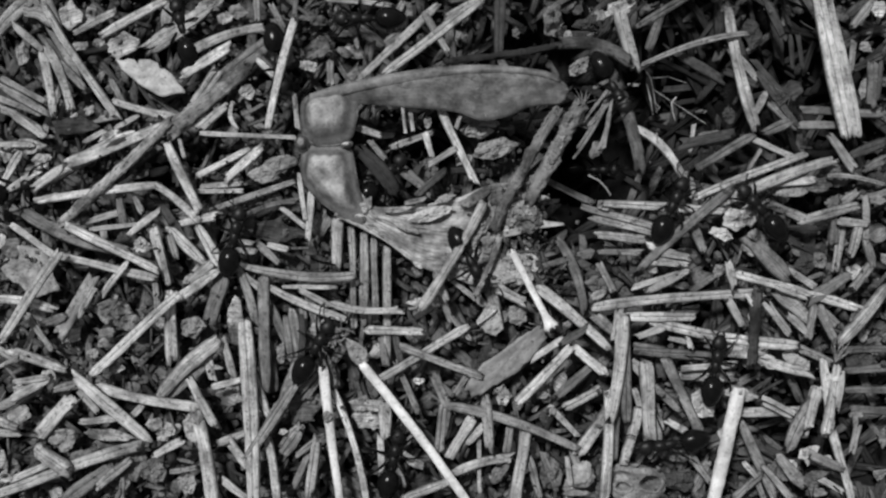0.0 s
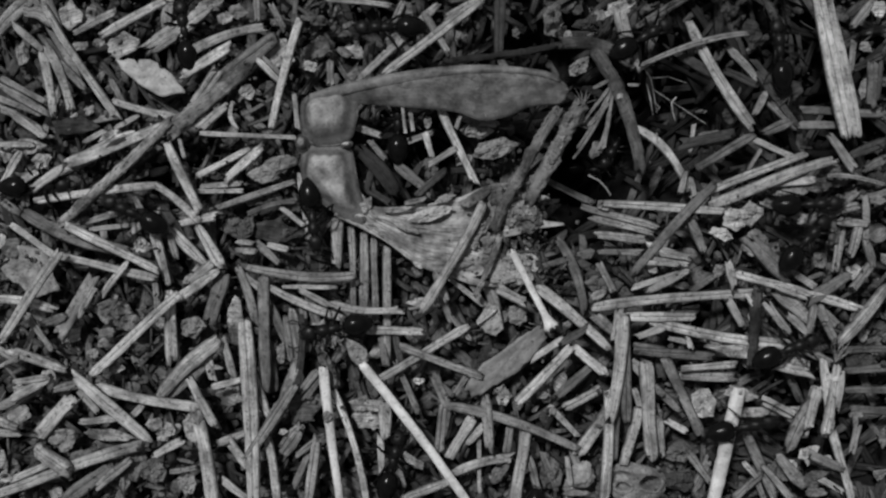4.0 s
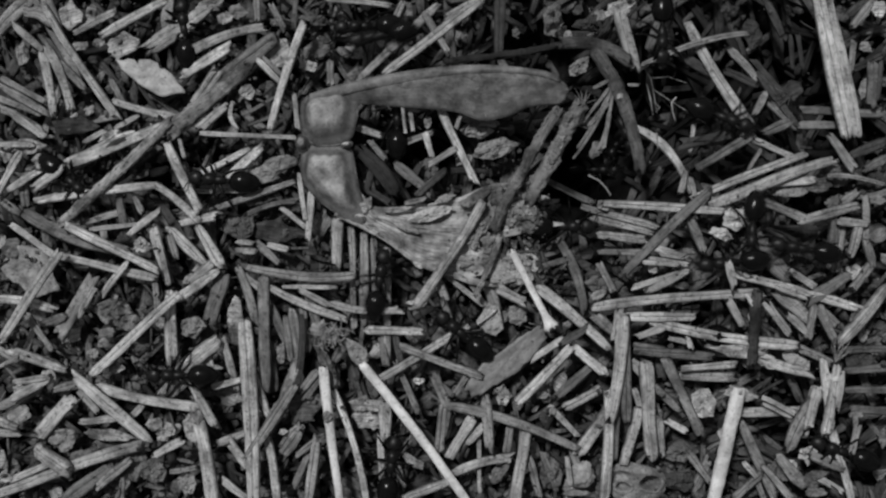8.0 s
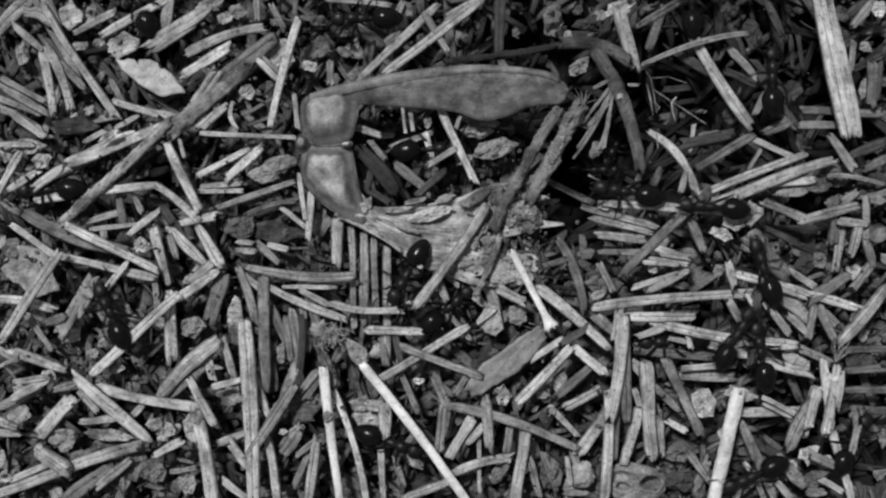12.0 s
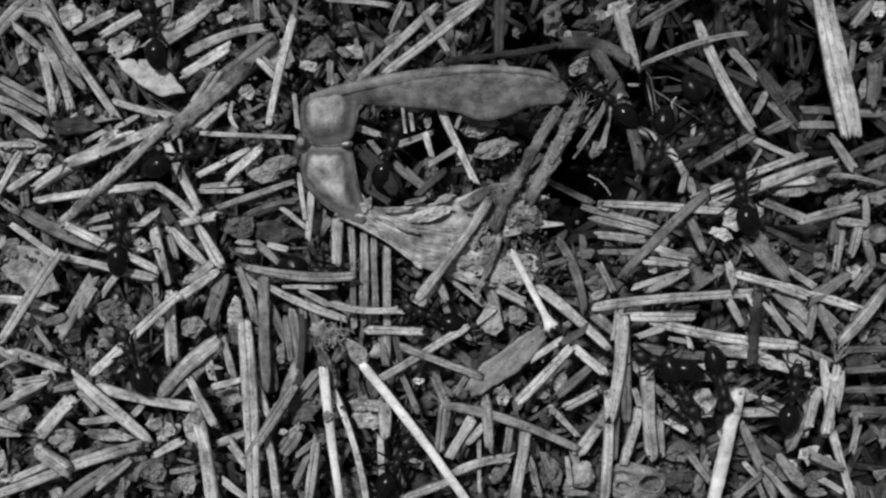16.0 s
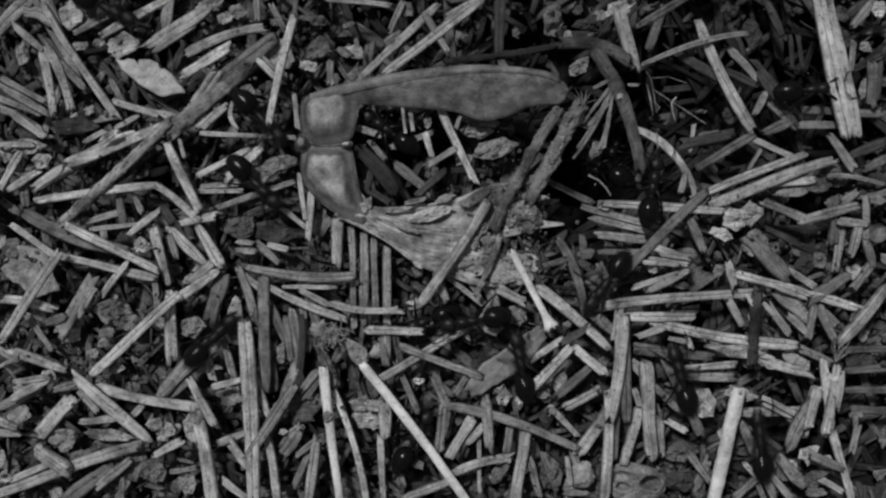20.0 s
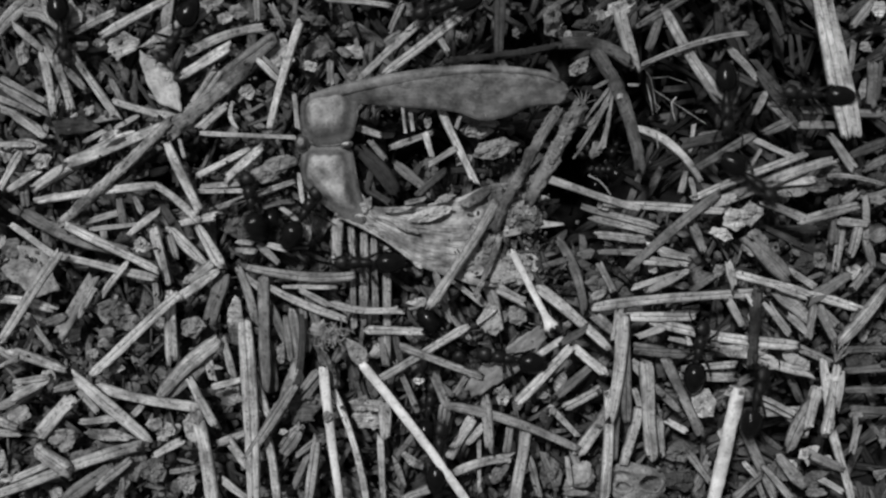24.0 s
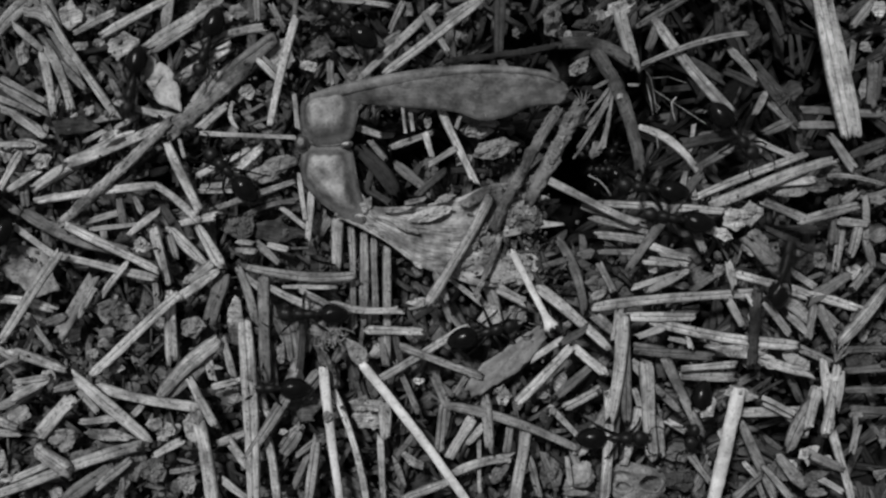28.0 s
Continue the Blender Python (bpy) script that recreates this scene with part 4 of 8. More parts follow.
def double_seed():
    root = tagged(new("maple_seed"), "dry double maple seed with two papery wings", "maple seed")
    root.empty_display_size = 0.005
    # upper half
    up_hi = smooth_edge([(-16.31, 18.87), (-12.72, 19.97), (-5.81, 21.42), (1.11, 22.25), (6.63, 22.32), (12.16, 21.75), (14.6, 20.4), (15.3, 19.3)])
    up_lo = smooth_edge([(-12.72, 17.35), (-10.30, 17.76), (-5.81, 17.42), (1.11, 16.86), (4.6, 15.75), (7.9, 16.2), (10.8, 17.45), (14.3, 17.8), (15.25, 18.9)])
    sheet("wing", None, up_lo, up_hi, lambda s, v: 4.4 + 0.5 * s + 0.9 * v, 0.3, root, 0.13, "brown papery wing with a thick leading edge", 0.4, nu=60, nv=14, ripple=0.2)
    rib_hi = smooth_edge([(-16.25, 18.94), (-12.67, 20.04), (-5.79, 21.49), (1.10, 22.32), (6.61, 22.38), (11.6, 21.75), (14.3, 20.5)])
    rib_lo = smooth_edge([(-16.25, 17.84), (-12.67, 18.67), (-5.79, 20.04), (1.10, 21.01), (6.61, 21.28), (11.3, 21.0), (14.1, 20.2)])
    sheet("wing_rib", None, rib_lo, rib_hi, lambda s, v: 5.3 + 0.4 * s + 0.12 * v, 0.5, root, 0.19, "thick rib along the wing's edge", 0.15, nv=8)
    rng = random.Random(9)
    for i in range(16):
        s0 = 0.05 + 0.9 * i / 16
        pts = []
        for k in range(6):
            v = 0.86 - 0.8 * k / 5
            s = min(0.985, s0 + 0.14 * (k / 5) ** 0.6)
            p = Vector(up_lo(s)).lerp(Vector(up_hi(s)), v)
            pts.append((p.x, p.y, 4.53 + 0.5 * s + 0.9 * v + 0.4 * math.sin(math.pi * v) * math.sin(math.pi * s)))
        strand("vein", pts, 0.05, 0.02, root, 0.2, mat=M_WING)
    # centre off to the upper left, so the painted rim shade widens at right
    cx, cy = (-14.8, 17.1)
    nut("seed_case", ((-17.55, 16.31), (-17.35, 18.04), (-16.17, 19.07), (-13.75, 19.63), (-11.33, 19.63), (-10.37, 18.38), (-10.50, 15.96), (-11.20, 13.55), (-12.72, 12.72), (-15.48, 12.65), (-17.21, 13.89)), cx, cy, 4.6, 1.2, 0.33, root, "bulging tan seed case")
    # lower half
    cx, cy = (-14.7, 9.6)
    nut("seed_case", ((-17.55, 10.44), (-17.14, 12.37), (-15.48, 12.78), (-12.72, 12.78), (-11.20, 12.23), (-10.64, 9.40), (-9.95, 6.29), (-9.40, 3.39), (-10.99, 3.11), (-13.41, 4.49), (-15.83, 6.43), (-17.28, 8.50)), cx, cy, 4.3, 1.2, 0.38, root, "bulging pale tan seed case")
    lo_hi = smooth_edge([(-10.57, 7.72), (-9.46, 6.19), (-8.28, 5.22), (-3.41, 5.36), (1.81, 6.33), (6.68, 8.07), (15.03, 7.72)])
    lo_lo = smooth_edge([(-13.50, 4.10), (-11.06, 2.99), (-7.24, 0.97), (-3.06, -2.02), (1.11, -3.55), (5.64, -4.66), (14.33, -3.76)])
    dip = lambda s, v: 4.0 - 0.5 * s + 0.22 * math.sin(9 * s) + 0.15 * math.sin(17 * v + 6 * s)
    sheet("wing", None, lo_lo, lo_hi, dip, 0.25, root, 0.38, "torn veined papery wing", 0.35, nu=60, nv=36, ripple=0.5, fan=1.0, ragged=0.2)
    rng = random.Random(4)
    for i in range(30):
        s0 = rng.uniform(0.15, 0.35)
        v0 = 0.05 + 0.9 * i / 29
        end = rng.uniform(0.55, 0.8)
        pts = []
        for k in range(9):
            s = s0 + (end - s0) * k / 8
            v = v0 - 0.22 * math.sin(k / 8 * 1.7) * (0.4 + v0) + 0.015 * rng.uniform(-1, 1)
            v = min(0.97, max(0.03, v))
            p = Vector(lo_lo(s)).lerp(Vector(lo_hi(s)), v)
            h = 0.45 * noise.noise((p.x * 0.5, p.y * 1.6, 2.0))
            pts.append((p.x, p.y, dip(s, v) + 0.15 + h + 0.35 * math.sin(math.pi * v) * math.sin(math.pi * s)))
        strand("vein", pts, 0.09, 0.03, root, rng.choice((0.38, 0.44, 0.24)), mat=M_WING)
    cx, cy = (-17.35, 13.06)
    nut("joint", ((-18.11, 13.20), (-17.55, 14.03), (-16.59, 13.61), (-16.45, 12.37), (-17.28, 11.82), (-17.97, 12.37)), cx, cy, 4.7, 0.8, 0.22, root, "dark scar where the halves join")
    cx, cy = (-11.89, 12.78)
    nut("joint", ((-12.72, 12.78), (-11.89, 13.20), (-11.06, 13.06), (-11.20, 12.51), (-12.16, 12.37)), cx, cy, 5.0, 0.7, 0.5, root, "pale scar where the halves join")
    return root


def tube(points, r0, r1, sides=6, rough=0.0):
    """Vertices and faces of a tapered tube through points (mm, out in metres)."""
    pts = [Vector(p) for p in points]
    verts, faces, uvs = [], [], []
    n = len(pts)
    run = 0.0
    for i, p in enumerate(pts):
        d = (pts[min(n - 1, i + 1)] - pts[max(0, i - 1)]).normalized()
        side = d.cross(Vector((0, 0, 1)))
        side = side.normalized() if side.length > 1e-4 else Vector((1, 0, 0))
        up = side.cross(d)
        r = r0 + (r1 - r0) * i / (n - 1)
        run += (p - pts[max(0, i - 1)]).length
        for j in range(sides):
            a = 2 * math.pi * j / sides
            rr = r * (1 + rough * noise.noise((p.x * 1.3, p.y * 1.3, j * 3.3)))
            q = (p + side * math.cos(a) * rr + up * math.sin(a) * rr) * MM
            verts.append(tuple(q))
            uvs.append((run, math.cos(a)))
    for i in range(n - 1):
        for j in range(sides):
            a, b = i * sides + j, i * sides + (j + 1) % sides
            faces.append((a, a + sides, b + sides, b))
    faces.append(tuple(range(sides))[::-1])
    faces.append(tuple(range((n - 1) * sides, n * sides)))
    return verts, faces, uvs


def strand(name, points, r0, r1, parent, tone, label="", mat=None, sides=5, rough=0.0):
    v, f, u = tube(points, r0, r1, sides, rough)
    return tint(mesh_object(name, v, f, mat or M_BARK, parent, label, u), tone)


double_seed()


# ---- flakes of bark, bracts and clods ----
def flake(cx, cy, z, w, h, turn, tone, seed, name="bark_flake", label="", lump=0.0, tip=(0, 0), jag=0.3, corners=()):
    """An irregular plate, w by h mm, with a torn outline; lump > 0 makes it a clod."""
    rng = random.Random(seed)
    nu, nv = (56, 16) if lump else (40, 9)
    jag *= 0.55 if lump else 1.0
    outline = []
    sides = rng.randint(5, 8)
    posts = [(math.cos(q) * rng.uniform(0.7, 1.12), math.sin(q) * rng.uniform(0.7, 1.12)) for q in (2 * math.pi * (i + rng.uniform(-0.28, 0.28)) / sides for i in range(sides))]
    for j in range(nu):
        f = j / nu * sides
        p, q, t = posts[int(f) % sides], posts[(int(f) + 1) % sides], f - int(f)
        k = 1 + jag * 0.5 * noise.noise((f * 3.1, seed * 1.7, 0.3)) + rng.uniform(-0.3, 0.3) * jag * 0.5
        outline.append((w / 2 * k * (p[0] + (q[0] - p[0]) * t), h / 2 * k * (p[1] + (q[1] - p[1]) * t)))
    if corners:
        walked = smooth_edge(list(corners) + [corners[0]])
        outline = []
        for j in range(nu):
            p = walked(j / nu)
            k = 1 + 0.07 * rng.uniform(-1, 1)
            outline.append((p[0] * k, p[1] * k))
    verts, faces, uvs = [], [], []
    thick = max(0.18, lump)
    for side in (1, -1):
        for i in range(nv + 1):
            r = i / nv
            for x, y in outline:
                px, py = x * r, y * r
                g = noise.noise((px * 1.1, py * 1.1, seed)) * (0.25 + 0.8 * lump) + noise.noise((px * 3.5, py * 3.5, seed + 5)) * (0.08 + 0.3 * lump)
                if lump:
                    g += 0.18 * noise.noise((px * 3.7, py * 3.7, seed + 9)) + 0.07 * noise.noise((px * 8, py * 8, seed + 11))
                top = thick / 2 * (1 - r ** (2 if lump else 8))
                verts.append((px * MM, py * MM, (g + side * (top + 0.05)) * MM))
                uvs.append((px * 1.2 + seed * 7, max(-0.95, min(0.95, 2 * py / h)) * 0.98))
    n1 = (nv + 1) * nu
    for i in range(nv):
        for j in range(nu):
            p, q = i * nu + j, i * nu + (j + 1) % nu
            faces.append((p, p + nu, q + nu, q))
            faces.append((n1 + p, n1 + q, n1 + q + nu, n1 + p + nu))
    for j in range(nu):
        p, q = nv * nu + j, nv * nu + (j + 1) % nu
        faces.append((p, n1 + p, n1 + q, q))
    ob = mesh_object(name, verts, faces, M_CLOD if lump else M_BARK, None, "", uvs)
    ob.matrix_world = pose(cx * MM, cy * MM, z * MM, tip[0], tip[1], turn)
    size = "large" if w > 5.5 else "small" if w < 3 else "medium-sized"
    kind = "lumpy clod of soil and resin" if lump else "torn flake of bark"
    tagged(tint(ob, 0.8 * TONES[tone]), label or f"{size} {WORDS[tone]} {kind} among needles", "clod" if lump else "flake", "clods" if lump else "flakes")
    return ob


pale_scale = flake(-36.27, 21.21, 3.6, 8.6, 3.2, -24, 6, 3, "bud_scale", "pale ragged bud scale lying loose on needles", corners=((-4.7, 0.3), (-2.7, 1.2), (-2.1, 1), (-1.9, 1.5), (-0.4, 2.2), (0.9, 1.6), (1.7, 1.8), (3.3, 0.9), (4.7, 0.2), (3.9, -0.6), (3.3, -1.2), (2.1, -1.5), (0.5, -1.5), (-1.3, -1.1), (-2.9, -0.7)))
pale_scale.data.materials[0] = M_LEAF
tint(pale_scale, 0.36)
leaf = flake(7.95, -13.95, 3.6, 12.0, 3.4, 39, 5, 8, "leaf_fragment", "smooth tan club-shaped leaf fragment on needles", tip=(6, 0), corners=((-6.2, 0.6), (-3.2, 1.7), (0.4, 1.6), (3.6, 1.4), (5.8, 0.9), (6.0, -0.4), (3.0, -1.4), (-0.2, -1.8), (-3.4, -1.2), (-5.6, -0.9)))
leaf.data.materials[0] = M_LEAF
flake(-39.9, 25.3, 2.8, 5.3, 3.5, 20, 7, 21)
flake(-46.3, 28.9, 2.5, 3.5, 4.2, 20, 7, 22)
flake(-44.1, 29.4, 1.7, 1.8, 3.9, -20, 6, 23)
flake(-20.4, 24.7, 1.7, 3.7, 4.2, 30, 6, 24)
flake(-9.1, -20.8, 1.5, 4.7, 4.1, 0, 7, 25)
flake(-53.0, -20.7, 2.1, 3.7, 2.7, 30, 6, 26)
flake(-41.9, -23.2, 1.9, 6.2, 2.0, -8, 6, 27)
flake(-21.5, 2.3, 1.3, 6.7, 4.2, -10, 3, 29)
flake(6.4, -9.0, 1.5, 4.2, 2.8, 20, 5, 35)
flake(-25.7, -8.7, 2.5, 2.8, 7.4, 0, 6, 36)
flake(-15.9, 25.0, 1.3, 4.1, 2.8, 30, 4, 38)
flake(34.1, 13.8, 0.2, 5.3, 2.3, 5, 4, 39)
flake(39.0, 27.0, 0.4, 2.8, 4.4, 10, 3, 40, 'soil_clod', lump=0.4)
flake(19.5, -4.5, 1.5, 3.5, 2.5, 0, 4, 41, 'soil_clod', lump=0.5)
flake(29.8, -25.4, 1.5, 5.7, 3.1, 10, 4, 42, 'soil_clod', lump=1.0)
flake(-14.4, -10.5, 2.3, 3.8, 3.2, 0, 4, 43, 'soil_clod', lump=1.4)
flake(10.7, 3.5, 4.2, 3.9, 4.2, 0, 4, 45, 'soil_clod', lump=0.9)
flake(10.1, -2.0, 3.3, 4.3, 5.2, 20, 7, 46, 'soil_clod', lump=0.9)
flake(18.9, 28.1, 0.8, 2.8, 2.6, 0, 3, 48, 'soil_clod', lump=1.0)
flake(-1.7, 10.1, 0.2, 2.9, 3.6, 20, 4, 51, 'soil_clod', lump=0.5)
flake(-54.0, 0.1, 1.5, 2.8, 3.5, 0, 4, 53)
flake(-49.2, 22.8, 1.1, 4.3, 4.3, 30, 3, 54, 'soil_clod', lump=0.8)
flake(-52.8, 24.2, 1.1, 2.8, 3.5, 0, 3, 55, 'soil_clod', lump=0.8)
flake(-25.1, 19.9, 1.3, 2.1, 3.3, -20, 5, 56)
flake(6.7, 6.7, 4.6, 2.8, 3.0, 0, 4, 59, 'soil_clod', lump=0.7)
flake(-34.4, 0.1, 0.9, 3.6, 4.3, 0, 3, 60, 'soil_clod', lump=0.8)
flake(43.9, 20.0, 0.4, 3.6, 2.8, 20, 3, 61)
flake(50.9, 19.3, 0.8, 2.8, 2.1, 0, 3, 62, 'soil_clod', lump=0.6)
flake(49.3, 9.3, 1.4, 4.2, 3.5, 0, 4, 63, 'soil_clod', lump=0.8)
flake(53.6, 8.6, 1.2, 5.0, 3.5, 0, 3, 64, 'soil_clod', lump=0.8)
flake(44.0, -14.0, 2.3, 4.2, 2.1, -30, 6, 65, 'soil_clod', lump=0.4)
flake(52.1, -14.1, 1.5, 4.2, 4.2, 0, 3, 66, 'soil_clod', lump=0.6)
flake(42.8, -27.5, 1.7, 4.9, 3.5, -20, 4, 67, 'soil_clod', lump=0.6)
flake(46.3, -28.9, 1.7, 4.2, 2.8, 20, 4, 68, 'soil_clod', lump=0.6)
flake(29.5, -29.0, 1.3, 5.7, 3.5, 0, 3, 69, 'soil_clod', lump=1.0)
flake(-31.2, -22.4, 2.5, 2.4, 4.2, 10, 6, 70, 'soil_clod', lump=0.5)
flake(-32.0, -29.2, 1.9, 2.5, 3.2, 0, 5, 71, 'soil_clod', lump=0.6)
flake(-36.4, -27.5, 1.5, 4.2, 3.5, 0, 4, 72, 'soil_clod', lump=0.8)
flake(-44.8, -26.1, 1.5, 4.2, 2.8, 0, 4, 73, 'soil_clod', lump=0.5)
flake(-48.6, -26.4, 1.9, 3.5, 1.8, -25, 6, 74)
flake(-40.6, -28.2, 1.5, 3.5, 4.2, 30, 4, 75, 'soil_clod', lump=0.5)
flake(-3.1, -16.5, 1.7, 1.8, 1.1, 0, 8, 76, 'soil_clod', lump=0.4)
flake(12.4, -17.6, 1.5, 2.1, 3.5, 20, 6, 78)
flake(49.2, 0.8, 1.5, 3.5, 2.8, 0, 4, 79, 'soil_clod', lump=0.6)
flake(19.6, 29.2, 0.8, 2.8, 1.8, 20, 5, 80, 'soil_clod', lump=0.4)
flake(-34.8, -22.5, 2.1, 3.1, 2.5, 0, 6, 81, 'soil_clod', lump=0.6)
flake(36.3, -12.6, 4.0, 6.4, 1.8, -6, 9, 85)
flake(40.3, -13.9, 3.5, 4.3, 1.7, -30, 9, 86)
flake(6.0, -2.6, 3.6, 3.5, 2.8, 10, 6, 87)
flake(-52.4, 24.2, 2.2, 2.1, 3.9, 10, 5, 201, 'soil_clod', lump=0.7)
flake(-45.2, 25.1, 2.7, 2.9, 1.4, 10, 6, 202)
flake(-42.7, 25.7, 2.7, 1.8, 1.5, 0, 6, 203, 'soil_clod', lump=0.5)
flake(-48.8, 13.9, 3.0, 1.2, 0.6, 10, 7, 206, 'soil_clod', lump=0.3)
flake(-49.9, 11.1, 2.2, 3.2, 2.5, 0, 6, 207, 'soil_clod', lump=0.7)
flake(-53.1, 10.5, 2.2, 2.8, 2.1, 20, 6, 208, 'soil_clod', lump=0.6)
flake(-25.6, 29.6, 2.2, 3.2, 2.5, 0, 5, 209)
flake(-27.1, 28.7, 2.7, 2.1, 1.7, 20, 6, 210)
flake(-16.6, 22.7, 2.7, 2.9, 1.4, -10, 6, 211, 'soil_clod', lump=0.3)
flake(-10.7, 25.6, 2.2, 0.8, 1.5, 10, 5, 212, 'soil_clod', lump=0.3)
flake(-4.4, 29.8, 2.2, 1.8, 2.5, 0, 5, 213)
flake(-15.5, 28.6, 1.7, 2.3, 1.6, 0, 4, 214, 'soil_clod', lump=0.5)
flake(-11.9, 28.0, 1.7, 2.5, 1.0, 10, 4, 215, 'soil_clod', lump=0.4)
flake(-7.8, 17.6, 3.2, 1.7, 0.6, 0, 6, 216)
flake(-1.9, 15.8, 2.2, 1.3, 1.8, 0, 5, 217, 'soil_clod', lump=0.3)
flake(-24.6, 11.1, 2.7, 2.2, 1.8, 20, 6, 218, 'soil_clod', lump=0.7)
flake(-20.3, 10.5, 2.7, 5.5, 2.5, 20, 5, 219, 'soil_clod', lump=0.5)
flake(-23.6, 12.9, 1.7, 2.1, 1.7, 0, 4, 220, 'soil_clod', lump=0.5)
flake(13.7, 28.6, 1.7, 3.2, 4.4, -10, 4, 221, 'soil_clod', lump=1.4)
flake(17.9, 28.1, 1.0, 4.4, 1.7, 0, 3, 222, 'soil_clod', lump=0.8)
flake(15.6, 26.4, 2.2, 1.3, 2.5, 0, 5, 223, 'soil_clod', lump=0.4)
flake(9.1, 26.9, 1.7, 1.3, 1.8, 0, 4, 224, 'soil_clod', lump=0.4)
flake(22.0, 30.0, 2.7, 3.5, 2.4, 20, 6, 225)
flake(22.0, 18.7, 3.8, 1.3, 1.2, 0, 7, 226, 'soil_clod', lump=0.8)
flake(17.0, 22.8, 2.2, 3.2, 2.0, 38, 5, 227, 'soil_clod', lump=0.7)
flake(19.0, 12.4, 2.8, 2.5, 1.7, 60, 5, 228)
flake(4.4, 15.0, 1.0, 4.4, 2.3, 0, 6, 229, 'soil_clod', lump=0.8)
flake(6.4, 12.5, 1.2, 6.5, 2.6, 14, 5, 230, 'soil_clod', lump=0.8)
flake(2.6, 11.1, 1.0, 2.8, 1.6, 20, 6, 231, 'soil_clod', lump=0.5)
flake(52.2, 25.0, 3.4, 1.9, 1.3, -30, 7, 232, 'soil_clod', lump=0.3)
flake(54.1, 29.8, 3.0, 1.8, 2.9, 0, 7, 233)
flake(52.5, 20.1, 2.2, 1.4, 3.0, -10, 5, 234, 'soil_clod', lump=0.4)
flake(32.3, 17.2, 1.7, 1.6, 0.6, 0, 4, 235, 'soil_clod', lump=0.3)
flake(35.9, 16.7, 1.0, 1.8, 2.8, 0, 3, 236, 'soil_clod', lump=0.6)
flake(-37.3, 0.4, 3.0, 2.5, 2.2, -20, 7, 237, 'soil_clod', lump=1.0)
flake(-31.5, -3.8, 2.2, 3.0, 1.5, 10, 5, 240, 'soil_clod', lump=0.4)
flake(-32.4, -6.0, 4.2, 1.0, 0.9, 0, 7, 241, 'soil_clod', lump=0.5)
flake(-28.0, 4.6, 2.2, 3.0, 0.8, 0, 5, 242)
flake(-32.2, 4.2, 2.2, 2.3, 1.4, 0, 5, 243, 'soil_clod', lump=0.6)
flake(-41.0, -7.9, 1.2, 6.0, 4.5, 0, 5, 245, 'soil_clod', lump=1.5)
flake(-39.0, -9.3, 1.5, 3.7, 2.8, 0, 5, 246, 'soil_clod', lump=1.0)
flake(-40.6, -5.9, 3.0, 1.2, 0.9, 0, 7, 247, 'soil_clod', lump=0.5)
flake(-22.3, 9.3, 2.7, 3.9, 2.5, 0, 5, 248, 'soil_clod', lump=0.4)
flake(-24.7, 0.7, 2.7, 1.9, 0.9, 0, 6, 249, 'soil_clod', lump=0.3)
flake(-24.5, -0.4, 2.2, 1.5, 0.8, 0, 5, 250, 'soil_clod', lump=0.3)
flake(-25.9, 2.9, 0.8, 3.7, 3.7, 0, 4, 251, 'soil_clod', lump=0.8)
flake(-19.7, 2.0, 1.7, 1.2, 1.5, 0, 4, 252, 'soil_clod', lump=0.3)
flake(-15.4, -9.8, 2.7, 2.5, 2.2, 0, 6, 253)
flake(19.9, 5.4, 3.0, 2.4, 1.4, -20, 6, 255, 'soil_clod', lump=0.4)
flake(26.0, -2.4, 2.7, 1.4, 1.6, 0, 6, 256, 'soil_clod', lump=0.5)
flake(19.4, -5.6, 2.7, 2.5, 1.5, 20, 6, 257)
flake(16.5, -1.1, 1.0, 2.3, 1.1, 0, 3, 258, 'soil_clod', lump=0.4)
flake(15.5, -9.3, 3.0, 1.8, 1.1, 10, 7, 259)
flake(38.9, 0.8, 2.2, 3.7, 3.5, -30, 5, 263)
flake(46.9, 7.9, 2.2, 3.7, 2.3, 0, 5, 264)
flake(49.4, 5.7, 1.7, 3.2, 2.3, 0, 4, 265, 'soil_clod', lump=0.8)
flake(53.9, 6.0, 2.7, 2.8, 1.5, 0, 6, 266)
flake(47.0, -1.4, 1.7, 2.1, 2.3, 0, 4, 267, 'soil_clod', lump=0.6)
flake(45.5, -1.9, 1.0, 3.0, 2.6, 0, 3, 268, 'soil_clod', lump=0.8)
flake(43.0, -3.2, 1.0, 2.6, 1.8, 20, 3, 269, 'soil_clod', lump=0.5)
flake(-48.9, -15.9, 3.0, 2.6, 2.2, 20, 7, 270, 'soil_clod', lump=0.3)
flake(-47.2, -23.7, 2.2, 3.8, 3.2, 0, 5, 271, 'soil_clod', lump=0.9)
flake(-38.4, -26.9, 1.7, 3.2, 4.4, 0, 4, 272, 'soil_clod', lump=0.8)
flake(-35.5, -27.7, 2.2, 2.3, 3.0, -10, 5, 273, 'soil_clod', lump=0.6)
flake(-35.9, -21.7, 2.7, 2.6, 1.9, 10, 6, 274)
flake(-34.7, -23.5, 3.0, 1.8, 1.1, 0, 7, 275, 'soil_clod', lump=0.4)
flake(-28.2, -14.7, 2.7, 1.8, 0.8, 0, 6, 276)
flake(-41.7, -10.5, 2.7, 2.9, 1.8, 10, 6, 277)
flake(-43.4, -12.9, 2.7, 1.8, 1.3, 0, 6, 278, 'soil_clod', lump=0.4)
flake(-40.6, -14.7, 2.7, 2.2, 1.5, 0, 6, 279, 'soil_clod', lump=0.4)
flake(-14.1, -20.5, 4.9, 1.5, 1.6, 0, 5, 280, 'soil_clod', lump=0.6)
